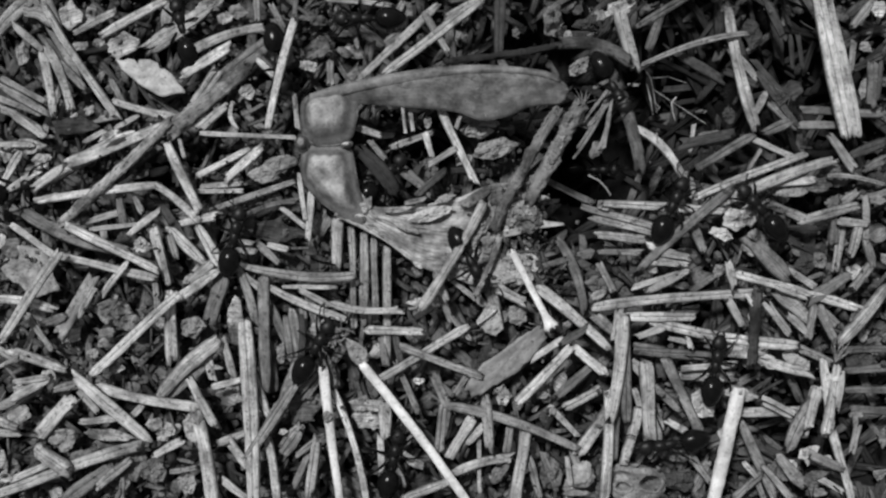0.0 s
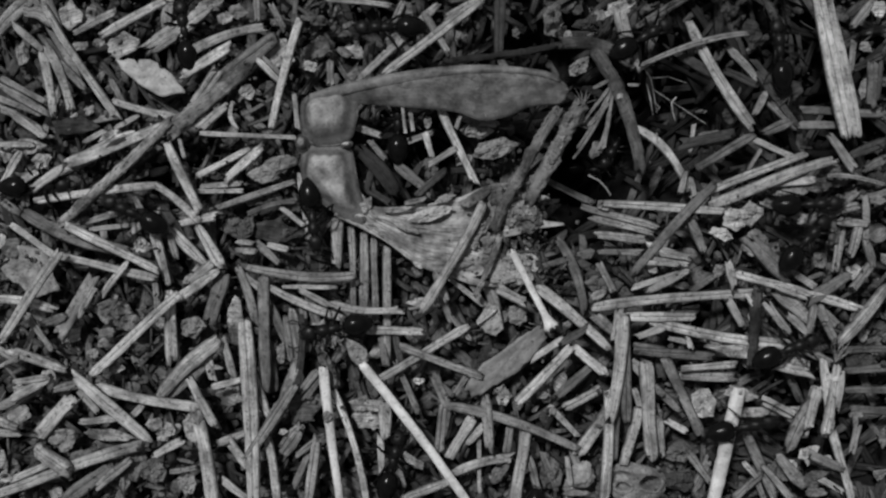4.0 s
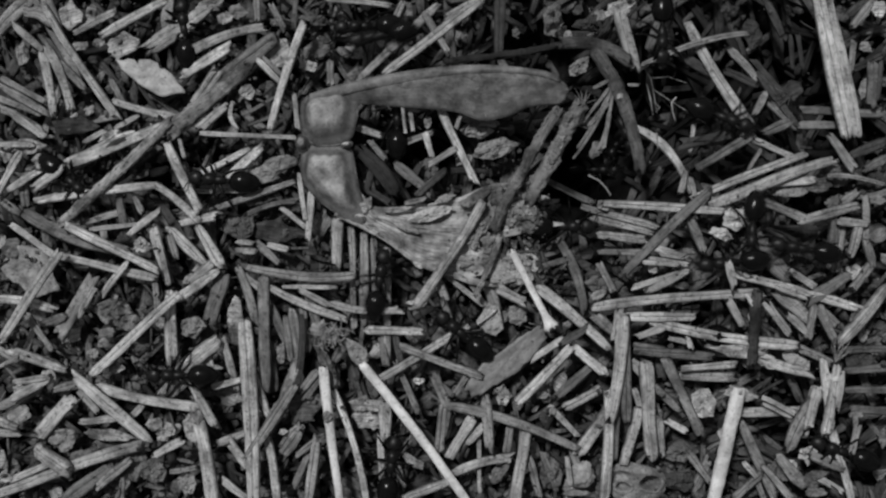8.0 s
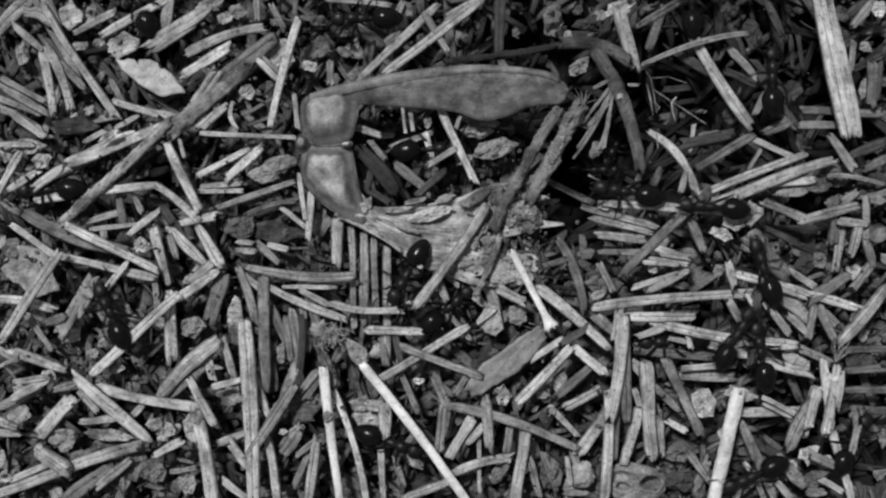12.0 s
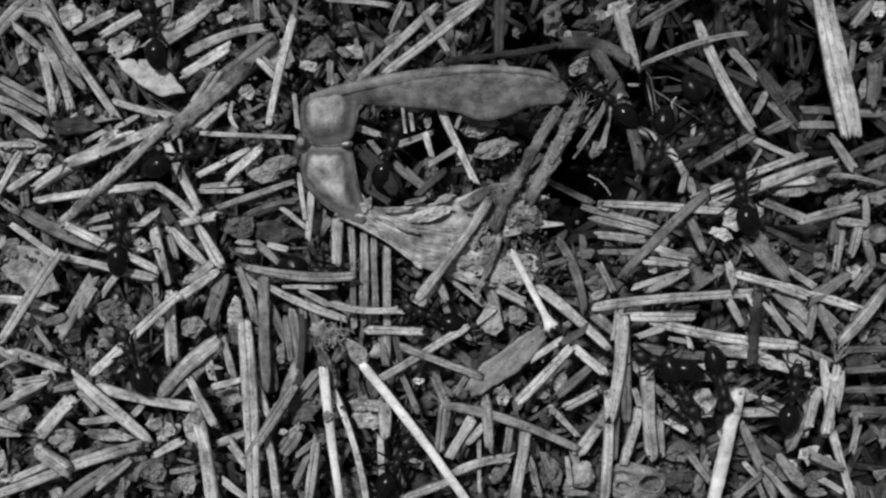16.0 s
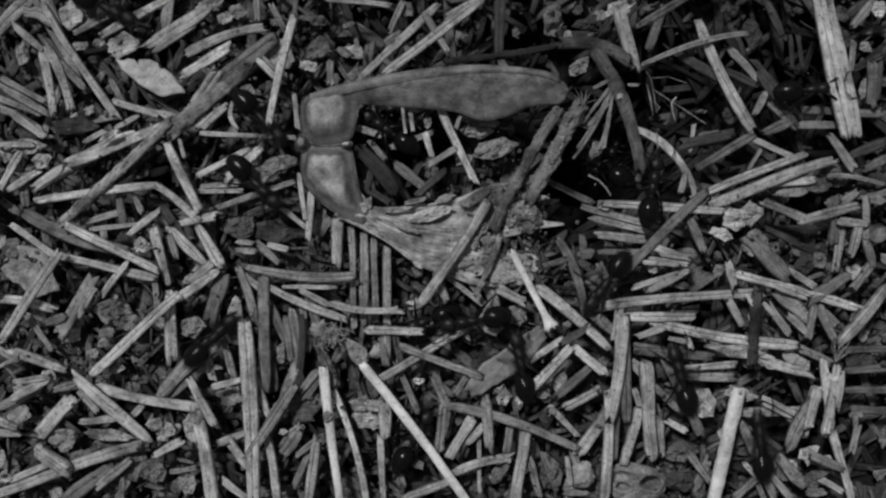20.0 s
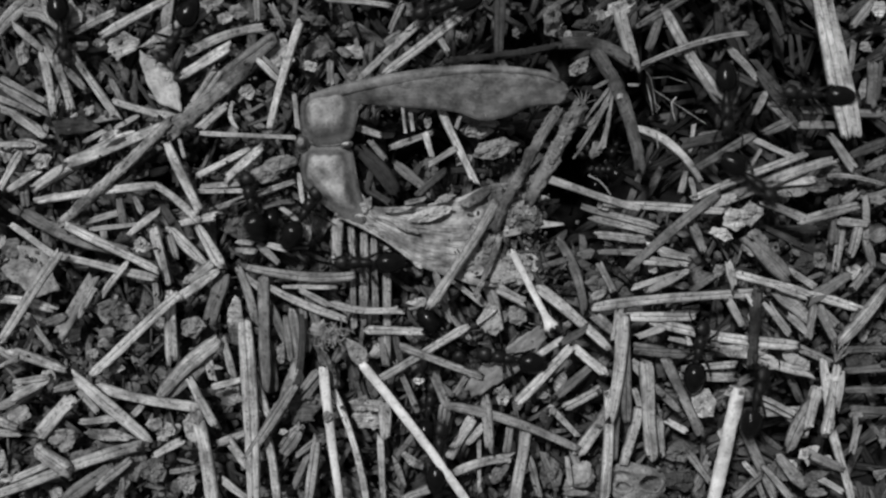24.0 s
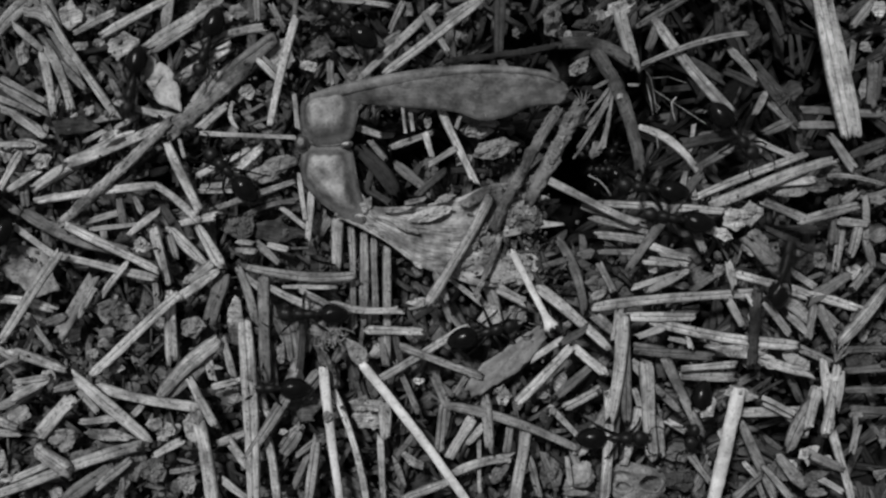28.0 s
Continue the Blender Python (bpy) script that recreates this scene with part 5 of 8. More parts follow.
flake(-10.0, -19.4, 2.2, 3.7, 2.3, 0, 5, 281)
flake(-19.8, -22.6, 3.4, 1.5, 0.9, -10, 8, 282, 'soil_clod', lump=0.4)
flake(7.4, -18.0, 3.0, 2.8, 2.7, 0, 7, 283, 'soil_clod', lump=1.0)
flake(9.3, -19.2, 4.6, 1.2, 1.2, 0, 4, 284, 'soil_clod', lump=0.6)
flake(6.8, -27.6, 2.7, 1.8, 1.2, 10, 6, 285)
flake(13.5, -28.0, 1.7, 3.0, 4.9, 10, 4, 286, 'soil_clod', lump=0.9)
flake(13.6, -19.9, 2.7, 1.4, 1.5, 0, 6, 287, 'soil_clod', lump=0.4)
flake(14.5, -16.4, 2.7, 1.5, 3.2, -30, 6, 288)
flake(12.4, -18.2, 2.7, 1.8, 1.3, 0, 6, 289, 'soil_clod', lump=0.3)
flake(16.6, -30.3, 2.7, 3.6, 0.9, 0, 6, 290)
flake(36.9, -18.0, 2.7, 4.4, 1.9, -14, 6, 291)
flake(47.9, -17.2, 3.6, 2.5, 4.0, 0, 7, 292, 'soil_clod', lump=0.3)
flake(51.3, -20.6, 2.7, 2.2, 0.9, 0, 6, 293)
flake(46.3, -30.3, 2.2, 3.0, 1.5, 0, 5, 294)
flake(3.5, 1.8, 4.4, 3.2, 2.8, 0, 6, 295, 'soil_clod', lump=0.5)
flake(6.1, 0.6, 4.2, 2.6, 4.2, 10, 5, 296, 'soil_clod', lump=0.8)
flake(8.4, 4.4, 4.6, 2.1, 3.6, -10, 5, 297, 'soil_clod', lump=0.8)
flake(9.8, 7.8, 3.4, 2.8, 4.3, -20, 4, 298, 'soil_clod', lump=1.2)
flake(15.5, 15.7, 5.0, 1.8, 2.5, -20, 4, 299, 'soil_clod', lump=0.8)
flake(14.3, 13.2, 4.8, 1.8, 2.5, -30, 5, 300, 'soil_clod', lump=0.8)
flake(13.0, 10.7, 4.6, 1.9, 2.4, -30, 4, 301, 'soil_clod', lump=0.9)
flake(11.5, 8.5, 4.4, 1.9, 2.2, -20, 5, 302, 'soil_clod', lump=0.9)
flake(-9.3, 5.5, 4.8, 1.3, 2.5, -20, 6, 303, 'soil_clod', lump=0.4)
flake(-1.5, 4.2, 4.9, 5.8, 1.8, 16, 7, 306, 'soil_clod', lump=0.3)
flake(8.4, -1.5, 4.2, 2.8, 2.1, 0, 6, 307, 'soil_clod', lump=0.4)
flake(-10.4, -12.8, 4.9, 2.1, 4.4, 40, 5, 401, 'soil_clod', lump=0.4)
flake(32.2, -18.9, 3.6, 3.2, 4.6, 12, 8, 402, 'soil_clod', lump=0.5)
flake(-54.5, -28.4, 2.7, 2.2, 1.5, 0, 6, 431)
flake(-54.8, -26.0, 2.7, 1.1, 2.5, 0, 6, 432)
flake(43.7, -20.9, 2.2, 4.4, 2.3, -15, 5, 433, 'soil_clod', lump=0.5)
flake(54.6, -23.4, 2.7, 1.1, 2.9, 0, 4, 434)
flake(50.9, 9.1, 2.7, 1.5, 1.1, 0, 6, 435)
flake(-31.3, -9.8, 2.0, 3.7, 3.2, 0, 5, 471, 'soil_clod', lump=0.9)
flake(-17.6, -19.8, 1.8, 5.1, 5.5, 0, 4, 472)
flake(-20.1, -12.9, 2.7, 1.5, 2.9, 0, 6, 473)
flake(-15.2, -9.9, 3.4, 1.9, 2.6, 0, 6, 474, 'soil_clod', lump=0.5)
flake(5.9, -8.9, 3.0, 3.5, 4.5, 10, 6, 476, 'soil_clod', lump=0.4)
flake(9.2, -8.1, 2.2, 3.0, 2.8, 0, 5, 477, 'soil_clod', lump=0.4)
flake(34.4, -2.7, 2.2, 1.9, 1.9, 0, 5, 478, 'soil_clod', lump=0.5)
flake(29.7, -4.5, 2.2, 2.3, 1.1, -10, 5, 479)
flake(-24.4, 19.5, 2.7, 2.2, 2.3, 0, 6, 480, 'soil_clod', lump=0.3)
flake(-28.9, 30.4, 2.7, 4.4, 1.8, 20, 6, 481)
flake(-45.7, 15.4, 2.3, 8.9, 3.0, 4, 3, 521)
flake(-51.4, -2.3, 1.4, 8.9, 7.1, -30, 5, 522, 'soil_clod', lump=0.3)
flake(36.3, 3.7, 3.0, 3.6, 3.2, 0, 7, 523, 'soil_clod', lump=0.9)
flake(38.4, 4.4, 2.8, 2.8, 3.8, -20, 6, 524, 'soil_clod', lump=0.8)
flake(34.5, 1.9, 3.0, 3.3, 2.1, -20, 7, 525, 'soil_clod', lump=0.4)
flake(43.4, 7.0, 2.2, 5.8, 1.3, 4, 5, 526, 'soil_clod', lump=0.3)
flake(45.3, -25.1, 3.4, 2.9, 1.7, 24, 8, 527, 'soil_clod', lump=0.4)
flake(47.1, -26.3, 3.0, 3.2, 2.2, -20, 7, 528, 'soil_clod', lump=0.4)
flake(42.8, -26.9, 2.8, 2.5, 1.9, 0, 7, 529, 'soil_clod', lump=0.4)
flake(4.0, 6.4, 5.0, 6.6, 1.8, 30, 5, 571)
flake(-3.0, -2.0, 5.3, 1.8, 0.6, -28, 9, 572)
flake(-9.5, 5.2, 4.9, 1.1, 2.1, -15, 7, 573)
flake(-5.8, 4.8, 4.7, 4.2, 0.8, 8, 6, 574)
flake(-3.4, 5.9, 4.9, 3.5, 0.7, 14, 6, 575)
flake(0.3, 6.2, 4.7, 3.0, 1.0, 20, 6, 576)
flake(-4.3, 2.5, 4.8, 4.2, 0.8, -22, 7, 577)
flake(7.4, -3.4, 4.2, 4.2, 2.4, 15, 6, 578)
flake(9.8, -3.2, 4.1, 2.5, 3.1, 30, 7, 579, 'soil_clod', lump=0.4)
flake(4.7, 2.8, 4.6, 2.1, 2.5, 30, 7, 580, 'soil_clod', lump=0.6)
flake(3.7, 0.6, 4.5, 2.2, 1.5, -20, 6, 581, 'soil_clod', lump=0.6)
flake(5.8, -1.5, 4.3, 3.1, 1.8, 10, 6, 582)
flake(10.5, 4.8, 4.4, 2.8, 2.4, 20, 6, 583, 'soil_clod', lump=0.8)
flake(2.5, -1.5, 4.4, 2.8, 1.8, -10, 6, 584)
flake(-24.6, 2.5, 2.2, 4.2, 2.1, 60, 4, 591, 'soil_clod', lump=0.5)
flake(-22.8, 6.0, 2.4, 6.3, 1.0, 14, 4, 592, 'soil_clod', lump=0.2)
flake(-5.5, -27.9, 1.5, 1.0, 5.4, 20, 6, 601)
flake(-3.8, -26.4, 1.7, 4.2, 1.4, -38, 6, 602)
flake(38.9, -14.1, 1.6, 4.2, 2.8, 10, 4, 603, 'soil_clod', lump=0.9)
flake(-40.9, 13.8, 5.2, 2.8, 1.3, 28, 9, 611)
flake(-8.4, -19.5, 3.0, 3.1, 1.8, -10, 7, 612)
flake(4.7, 16.2, 1.6, 6.8, 1.8, -8, 5, 613, 'soil_clod', lump=0.4)
flake(9.7, 16.5, 2.2, 2.4, 1.0, 20, 6, 614, 'soil_clod', lump=0.3)
flake(-52.1, 12.7, 1.5, 5.0, 2.4, 10, 6, 615, 'soil_clod', lump=0.7)
flake(-51.2, 10.0, 1.5, 4.2, 1.8, 20, 5, 616, 'soil_clod', lump=0.7)


def twig(x0, y0, x1, y1, z, width, tone, bend=0.0, seed=0, crusty=False, flare=0.0, coarse=None):
    """A rough woody stalk or strip of bark, tip to tip (mm)."""
    rng = random.Random(seed)
    length = math.hypot(x1 - x0, y1 - y0)
    n, sides = 56, 22
    coarse = coarse or (0.25 if tone > 6 else 1.1)
    verts, faces, uvs = [], [], []
    r0, r1 = rng.uniform(0.85, 1.05), rng.uniform(0.7, 1.0)
    for i in range(n + 1):
        s = i / n
        y = bend * (1 - (2 * s - 1) ** 2)
        r = width / 2 * (r0 + (r1 - r0) * s) * (1 if 0 < i < n else 0.8) * (1 + flare * max(0.0, (s - 0.8) / 0.2) ** 1.5)
        for j in range(sides):
            a = 2 * math.pi * j / sides
            k = 1 + coarse * 0.42 * noise.noise((s * length * 0.9, math.cos(a) * 1.5, math.sin(a) * 1.5 + seed)) + coarse * 0.34 * noise.noise((s * length * 2.6, math.cos(a) * 4, math.sin(a) * 4 + seed)) + coarse * 0.3 * noise.noise((s * length * 0.5 + 7, math.cos(a) * 7, math.sin(a) * 7 + seed))
            xx = (s - 0.5) * length + (rng.uniform(-0.35, 0.35) * width if i in (0, n) else 0)
            verts.append((xx * MM, (y + r * k * math.cos(a)) * MM, 0.7 * r * k * math.sin(a) * MM))
            uvs.append((s * length + seed * 9, math.cos(a)))
    for i in range(n):
        for j in range(sides):
            p, q = i * sides + j, i * sides + (j + 1) % sides
            faces.append((p, q, q + sides, p + sides))
    faces.append(tuple(range(sides))[::-1])
    faces.append(tuple(range(n * sides, (n + 1) * sides)))
    ob = mesh_object("twig", verts, faces, M_CLOD if crusty else M_LEAF if tone > 6 else M_BARK, None, "", uvs)
    ob.matrix_world = pose((x0 + x1) / 2 * MM, (y0 + y1) / 2 * MM, z * MM, 0, 0, math.degrees(math.atan2(y1 - y0, x1 - x0)))
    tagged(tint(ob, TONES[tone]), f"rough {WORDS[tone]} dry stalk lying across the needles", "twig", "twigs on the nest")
    return ob


twig(14.1, 17.2, 6.1, 2.3, 5.4, 1.5, 4, -0.29, 51)
twig(6.9, 1.6, 3.9, -5.7, 5.2, 0.8, 5, 0.3, 88)
twig(16.9, 17.9, 10.5, 5.6, 4.6, 1.94, 4, -0.00, 52, True)
twig(-47.1, 3.0, -33.6, 15.7, 4.2, 1.32, 6, -0.14, 53, coarse=0.6)
twig(-34.1, 14.2, -24.1, 22.6, 3.2, 2.24, 5, -0.00, 54, coarse=0.6)
twig(-18.0, -13.6, -22.1, -22.8, 3.4, 1.47, 5, 0.57, 55)
twig(0.1, 23.3, 15.1, 25.4, 3.2, 0.84, 2, -0.29, 56)
tint(twig(14.5, 25.4, 23.1, 23.1, 3.4, 1.9, 4, 1.00, 57, coarse=0.35), 0.1)
tint(twig(18.9, 24.4, 24.4, 9.7, 3.4, 1.9, 4, 1.00, 58, coarse=0.35), 0.1)
twig(-15.9, -11.0, -13.5, -17.1, 2.4, 1.41, 4, 0.21, 59)
twig(38.6, -5.2, 37.9, -14.2, 4.4, 1.4, 3, -0.00, 60)
twig(-9.9, -14.1, 3.0, -31.0, 5.3, 1.24, 8, 0.29, 61)
twig(-14.7, -14.7, -12.6, -31.2, 4.3, 1.25, 8, -0.14, 62)
twig(8.4, -0.3, 13.3, -9.7, 5.2, 1.04, 9, -0.00, 63, flare=1.5)
twig(36.3, -17.6, 33.2, -31.3, 4.2, 1.88, 7, -0.00, 64)


def hollow_husk():
    """A withered husk: a lumpy shell with a rounded rim and two hollows."""
    cx, cy = (24.2, -29.3)
    nu, nv = 72, 26
    outline = smooth_edge([(3.65, 0.3), (3.1, 1.5), (1.6, 2.1), (0.2, 2.5), (-1.6, 2.75), (-2.9, 2.2), (-3.7, 0.9), (-3.5, -0.8), (-2.2, -2.2), (0.0, -2.5), (2.2, -2.1), (3.4, -1.0), (3.65, 0.3)])
    hollows = ((-2.0, 0.9, 1.15, 0.75, 1.1), (-1.9, -0.2, 0.8, 0.45, 1.9), (1.6, 0.3, 1.15, 0.75, 2.4))
    verts, faces, uvs = [], [], []
    for side in (1, -1):
        for i in range(nv + 1):
            r = i / nv
            for j in range(nu):
                p = outline(j / nu)
                x, y = p[0] * r, p[1] * r
                h = 1.2 * (1 - r ** 5) + 0.25 * noise.noise((x * 1.1, y * 1.1, 4.0)) + 0.12 * noise.noise((x * 3.4, y * 3.4, 2.0))
                for mx, my, rx, ry, deep in hollows:
                    q = ((x - mx) / rx) ** 2 + ((y - my) / ry) ** 2
                    h -= deep * math.exp(-q * q) - 0.3 * math.exp(-((q ** 0.5 - 1.35) / 0.3) ** 2)
                verts.append((x * MM, y * MM, (h if side > 0 else -2.2 * (1 - r * r)) * MM))
                uvs.append((x * 1.2 + 40, y / 3))
    n1 = (nv + 1) * nu
    for i in range(nv):
        for j in range(nu):
            p, q = i * nu + j, i * nu + (j + 1) % nu
            faces.append((p, p + nu, q + nu, q))
            faces.append((n1 + p, n1 + q, n1 + q + nu, n1 + p + nu))
    for j in range(nu):
        p, q = nv * nu + j, nv * nu + (j + 1) % nu
        faces.append((p, n1 + p, n1 + q, q))
    ob = mesh_object("seed_husk", verts, faces, M_CLOD, None, "", uvs)
    ob.matrix_world = pose(cx * MM, cy * MM, 2.0 * MM)
    tagged(tint(ob, 0.25), "withered grey husk with two hollows and a rounded rim", "husk")


def round_seed():
    cx, cy = (17.23, -28.08)
    bm = bmesh.new()
    bmesh.ops.create_icosphere(bm, subdivisions=4, radius=0.00155)
    for w in bm.verts:
        w.co *= 1 + 0.4 * noise.noise(w.co * 700) + 0.2 * noise.noise(w.co * 2200)
        w.co.z *= 0.6
    me = bpy.data.meshes.new("round_seed")
    bm.to_mesh(me)
    bm.free()
    me.polygons.foreach_set("use_smooth", [True] * len(me.polygons))
    me.materials.append(M_LEAF)
    ob = tint(new("round_seed", me), 0.36)
    ob.matrix_world = pose(cx * MM, cy * MM, 0.003)
    tagged(ob, "small round tan seed with a wrinkled coat", "seed")


def fibre_tuft(x, y, z, count, reach, turn, spread, tone, label, seed, mat=0.0):
    """A small fan of loose fibres, frayed from one point (mm)."""
    rng = random.Random(seed)
    root = tagged(new("fibre_tuft"), label, "fibre tuft", "frayed fibre tufts")
    root.empty_display_size = 0.002
    root.matrix_world = pose(x * MM, y * MM, z * MM)
    for k in range(count):
        a = math.radians(turn + spread * (k / (count - 1) - 0.5) + rng.uniform(-5, 5))
        d = reach * rng.uniform(0.6, 1.1)
        sag = rng.uniform(-0.25, 0.25) * (1 + 4 * (mat > 0))
        ox, oy = rng.uniform(-mat, mat), rng.uniform(-0.6 * mat, 0.6 * mat)
        pts = [(ox + d * f * math.cos(a + sag * f), oy + d * f * math.sin(a + sag * f), 0.4 * math.sin(2.4 * f) + rng.uniform(0, 0.1)) for f in (0.0, 0.3, 0.65, 1.0)]
        strand("fibre", pts, 0.1, 0.04, root, tone * rng.uniform(0.7, 1.3), sides=4)


hollow_husk()
round_seed()
fibre_tuft(-14.0, -10.6, 3.9, 60, 1.7, 20, 330, 0.36, "mat of frayed curly grey plant fibres between needles", 1, 1.5)
fibre_tuft(-30.14, -21.69, 3.6, 9, 2.4, 105, 90, 0.5, "frayed pale fibres at a broken stalk", 2)
fibre_tuft(17.14, 17.76, 3.8, 8, 2.2, 80, 110, 0.22, "frayed dark fibres at a broken bark strip", 3)
fibre_tuft(43.08, 19.09, 2.8, 7, 2.2, 200, 90, 0.16, "curly grey moss fibres among dark needles", 6)
fibre_tuft(38.09, -13.18, 3.6, 10, 2.6, 20, 120, 0.5, "ragged pale fibres of a torn bract", 4)
fibre_tuft(48.48, -13.90, 3.4, 10, 3.0, 70, 80, 0.42, "ragged grey fibres of a torn bract", 5)


def rootlet(points, r, tone, label):
    v, f, u = tube(points, r, r * 0.5, 5, 0.2)
    tagged(tint(mesh_object("rootlet", v, f, M_BARK, None, "", u), tone), label, "rootlet", "rootlets")


rootlet([(18.07, 9.17, 2.6), (19.33, 8.47, 3.1), (20.17, 7.63, 3.0), (20.87, 6.72, 2.4)], 0.16, 0.6, "thin pale bent rootlet at the edge of a hole")
rootlet([(24.79, 22.62, 3.0), (25.63, 21.08, 3.6), (26.05, 19.33, 3.4), (26.61, 16.88, 2.6)], 0.1, 0.4, "thin wiry rootlet among dark needles")
rootlet([(25.63, 21.08, 3.6), (27.73, 21.22, 3.9), (30.19, 20.52, 3.2)], 0.09, 0.4, "thin wiry forked rootlet among dark needles")
rootlet([(26.05, 19.68, 3.4), (29.13, 17.58, 3.8), (32.64, 15.48, 3.0)], 0.08, 0.4, "thin straight rootlet among dark needles")
rootlet([(25.19, 20.38, 3.4), (25.60, 18.30, 3.9), (25.88, 16.49, 3.6), (26.72, 17.46, 3.9), (26.09, 18.16, 3.5)], 0.11, 0.50, "thin pale kinked rootlet among dark needles")
rootlet([(28.80, 18.72, 3.6), (28.18, 18.09, 3.8), (28.39, 16.91, 3.5), (28.80, 15.86, 3.0)], 0.12, 0.50, "thin pale bent rootlet over a dark gap")
rootlet([(26.37, 14.33, 3.6), (26.44, 13.15, 3.8), (26.58, 12.45, 3.4)], 0.12, 0.50, "short pale stub of a rootlet")

# ---- ants ----
def ant_material(name, tone, rough, spec=0.5):
    m, n, l, b = material(name, rough, spec)
    pos = n.new("ShaderNodeTexCoord").outputs["Object"]
    f = noise_node(n, l, pos, 1500.0, 3.0)
    c = span(n, l, f, 0.3, 0.7, tone * 0.7, tone * 1.3)
    comb = n.new("ShaderNodeCombineColor")
    for i in range(3):
        l.new(c, comb.inputs[i])
    l.new(comb.outputs[0], b.inputs["Base Color"])
    l.new(span(n, l, f, 0.3, 0.7, rough * 0.8, rough * 1.2), b.inputs["Roughness"])
    return m


M_GASTER = ant_material("black_chitin", 0.005, 0.2, 0.15)
M_THORAX = ant_material("dark_red_brown_chitin", 0.008, 0.42, 0.2)
M_LEG = ant_material("leg_chitin", 0.006, 0.45, 0.22)


def blob(cx, cz, rx, ry, rz, tip=0.0, rings=12, turns=16, bands=0):
    """An egg along x; tip > 0 narrows its rear end. bands: plate edges."""
    bm = bmesh.new()
    rows = []
    for i in range(rings + 1):
        a = math.pi * i / rings
        x, r = math.cos(a), math.sin(a)
        r *= 1 + tip * x
        if bands:
            r *= 1 - 0.02 * (0.5 + 0.5 * math.cos(x * bands * math.pi)) 
        rows.append([bm.verts.new(((cx + x * rx) * MM, r * ry * math.cos(2 * math.pi * j / turns) * MM, (cz + r * rz * math.sin(2 * math.pi * j / turns)) * MM)) for j in range(turns)] if 0 < i < rings else [bm.verts.new(((cx + x * rx) * MM, 0, cz * MM))])
    for i in range(rings):
        a, b = rows[i], rows[i + 1]
        for j in range(turns):
            k = (j + 1) % turns
            if len(a) == 1:
                bm.faces.new((a[0], b[j], b[k]))
            elif len(b) == 1:
                bm.faces.new((a[j], b[0], a[k]))
            else:
                bm.faces.new((a[j], b[j], b[k], a[k]))
    return bm


def merge(*meshes):
    """Several closed bmeshes as one."""
    out = bmesh.new()
    for bm in meshes:
        me = bpy.data.meshes.new("tmp")
        bm.to_mesh(me)
        bm.free()
        out.from_mesh(me)
        bpy.data.meshes.remove(me)
    return out


def tube_bm(points, r0, r1, sides=6):
    v, f, _ = tube(points, r0, r1, sides)
    bm = bmesh.new()
    vs = [bm.verts.new(p) for p in v]
    for q in f:
        bm.faces.new([vs[i] for i in q])
    return bm


LEGS = [(0.95, 36, 3.6), (0.25, 88, 3.4), (-0.35, 140, 4.6)]


def make_leg(reach, parent):
    """Thigh up and out, with shin and thin foot under it; along x from the hip."""
    knee = (reach * 0.42, 0, 1.0)
    ankle = (reach * 0.78, 0, -1.1)
    toe = (reach * 1.08, 0, -1.8)
    leg = part("leg", merge(tube_bm([(0, 0, 0), (reach * 0.2, 0, 0.6), knee], 0.26, 0.15)), M_LEG, parent)
    part("shin", tube_bm([knee, (reach * 0.6, 0, 0.1), ankle], 0.14, 0.1), M_LEG, leg)
    part("foot", tube_bm([ankle, (reach * 0.95, 0, -1.6), toe], 0.08, 0.05, 5), M_LEG, leg)
    return leg


def make_ant():
    ant = new("wood_ant")
    ant.empty_display_size = 0.003
    thorax = part("thorax", merge(blob(0.75, 0.15, 0.95, 0.78, 0.74, 0.1), blob(-0.5, 0.0, 1.0, 0.62, 0.6, 0.15), tube_bm([(1.4, 0, 0.1), (1.9, 0, 0.1)], 0.3, 0.26)), M_THORAX, ant, "dark brown ridged thorax")
    part("petiole", merge(blob(-1.5, -0.1, 0.35, 0.32, 0.5), tube_bm([(-1.2, 0, -0.1), (-2.1, 0, 0.0)], 0.2, 0.2)), M_THORAX, ant)
    part("gaster", blob(-3.55, 0.2, 1.95, 1.38, 1.2, 0.2, 20, 20, 4), M_GASTER, ant, "glossy black banded gaster")
    head = part("head", blob(2.6, 0.0, 0.98, 0.95, 0.62, -0.22), M_THORAX, ant, "broad dark head")
    for s in (1, -1):
        part("eye", blob(2.45, 0.28, 0.26, 0.2, 0.2, 0, 6, 8), M_GASTER, head).location = (0, s * 0.62 * MM, 0)
        part("mandible", tube_bm([(3.35, s * 0.42, -0.15), (3.75, s * 0.4, -0.2), (3.95, s * 0.08, -0.25)], 0.17, 0.06), M_THORAX, head)
        antenna = part("antenna", tube_bm([(0, 0, 0), (0.3, s * 0.78, 0.5), (0.5, s * 1.23, 0.35)], 0.085, 0.075, 5), M_LEG, ant, "elbowed thin antenna")
        antenna.matrix_basis = pose(3.2 * MM, s * 0.32 * MM, 0.25 * MM)
        part("feeler", tube_bm([(0.5, s * 1.23, 0.35), (1.3, s * 1.43, -0.15), (2.0, s * 1.18, -0.55)], 0.08, 0.1, 5), M_LEG, antenna)
        for x, turn, reach in LEGS:
            leg = make_leg(reach, ant)
            leg.matrix_basis = pose(x * MM, s * 0.4 * MM, -0.15 * MM, 0, 0, s * turn)
    return ant


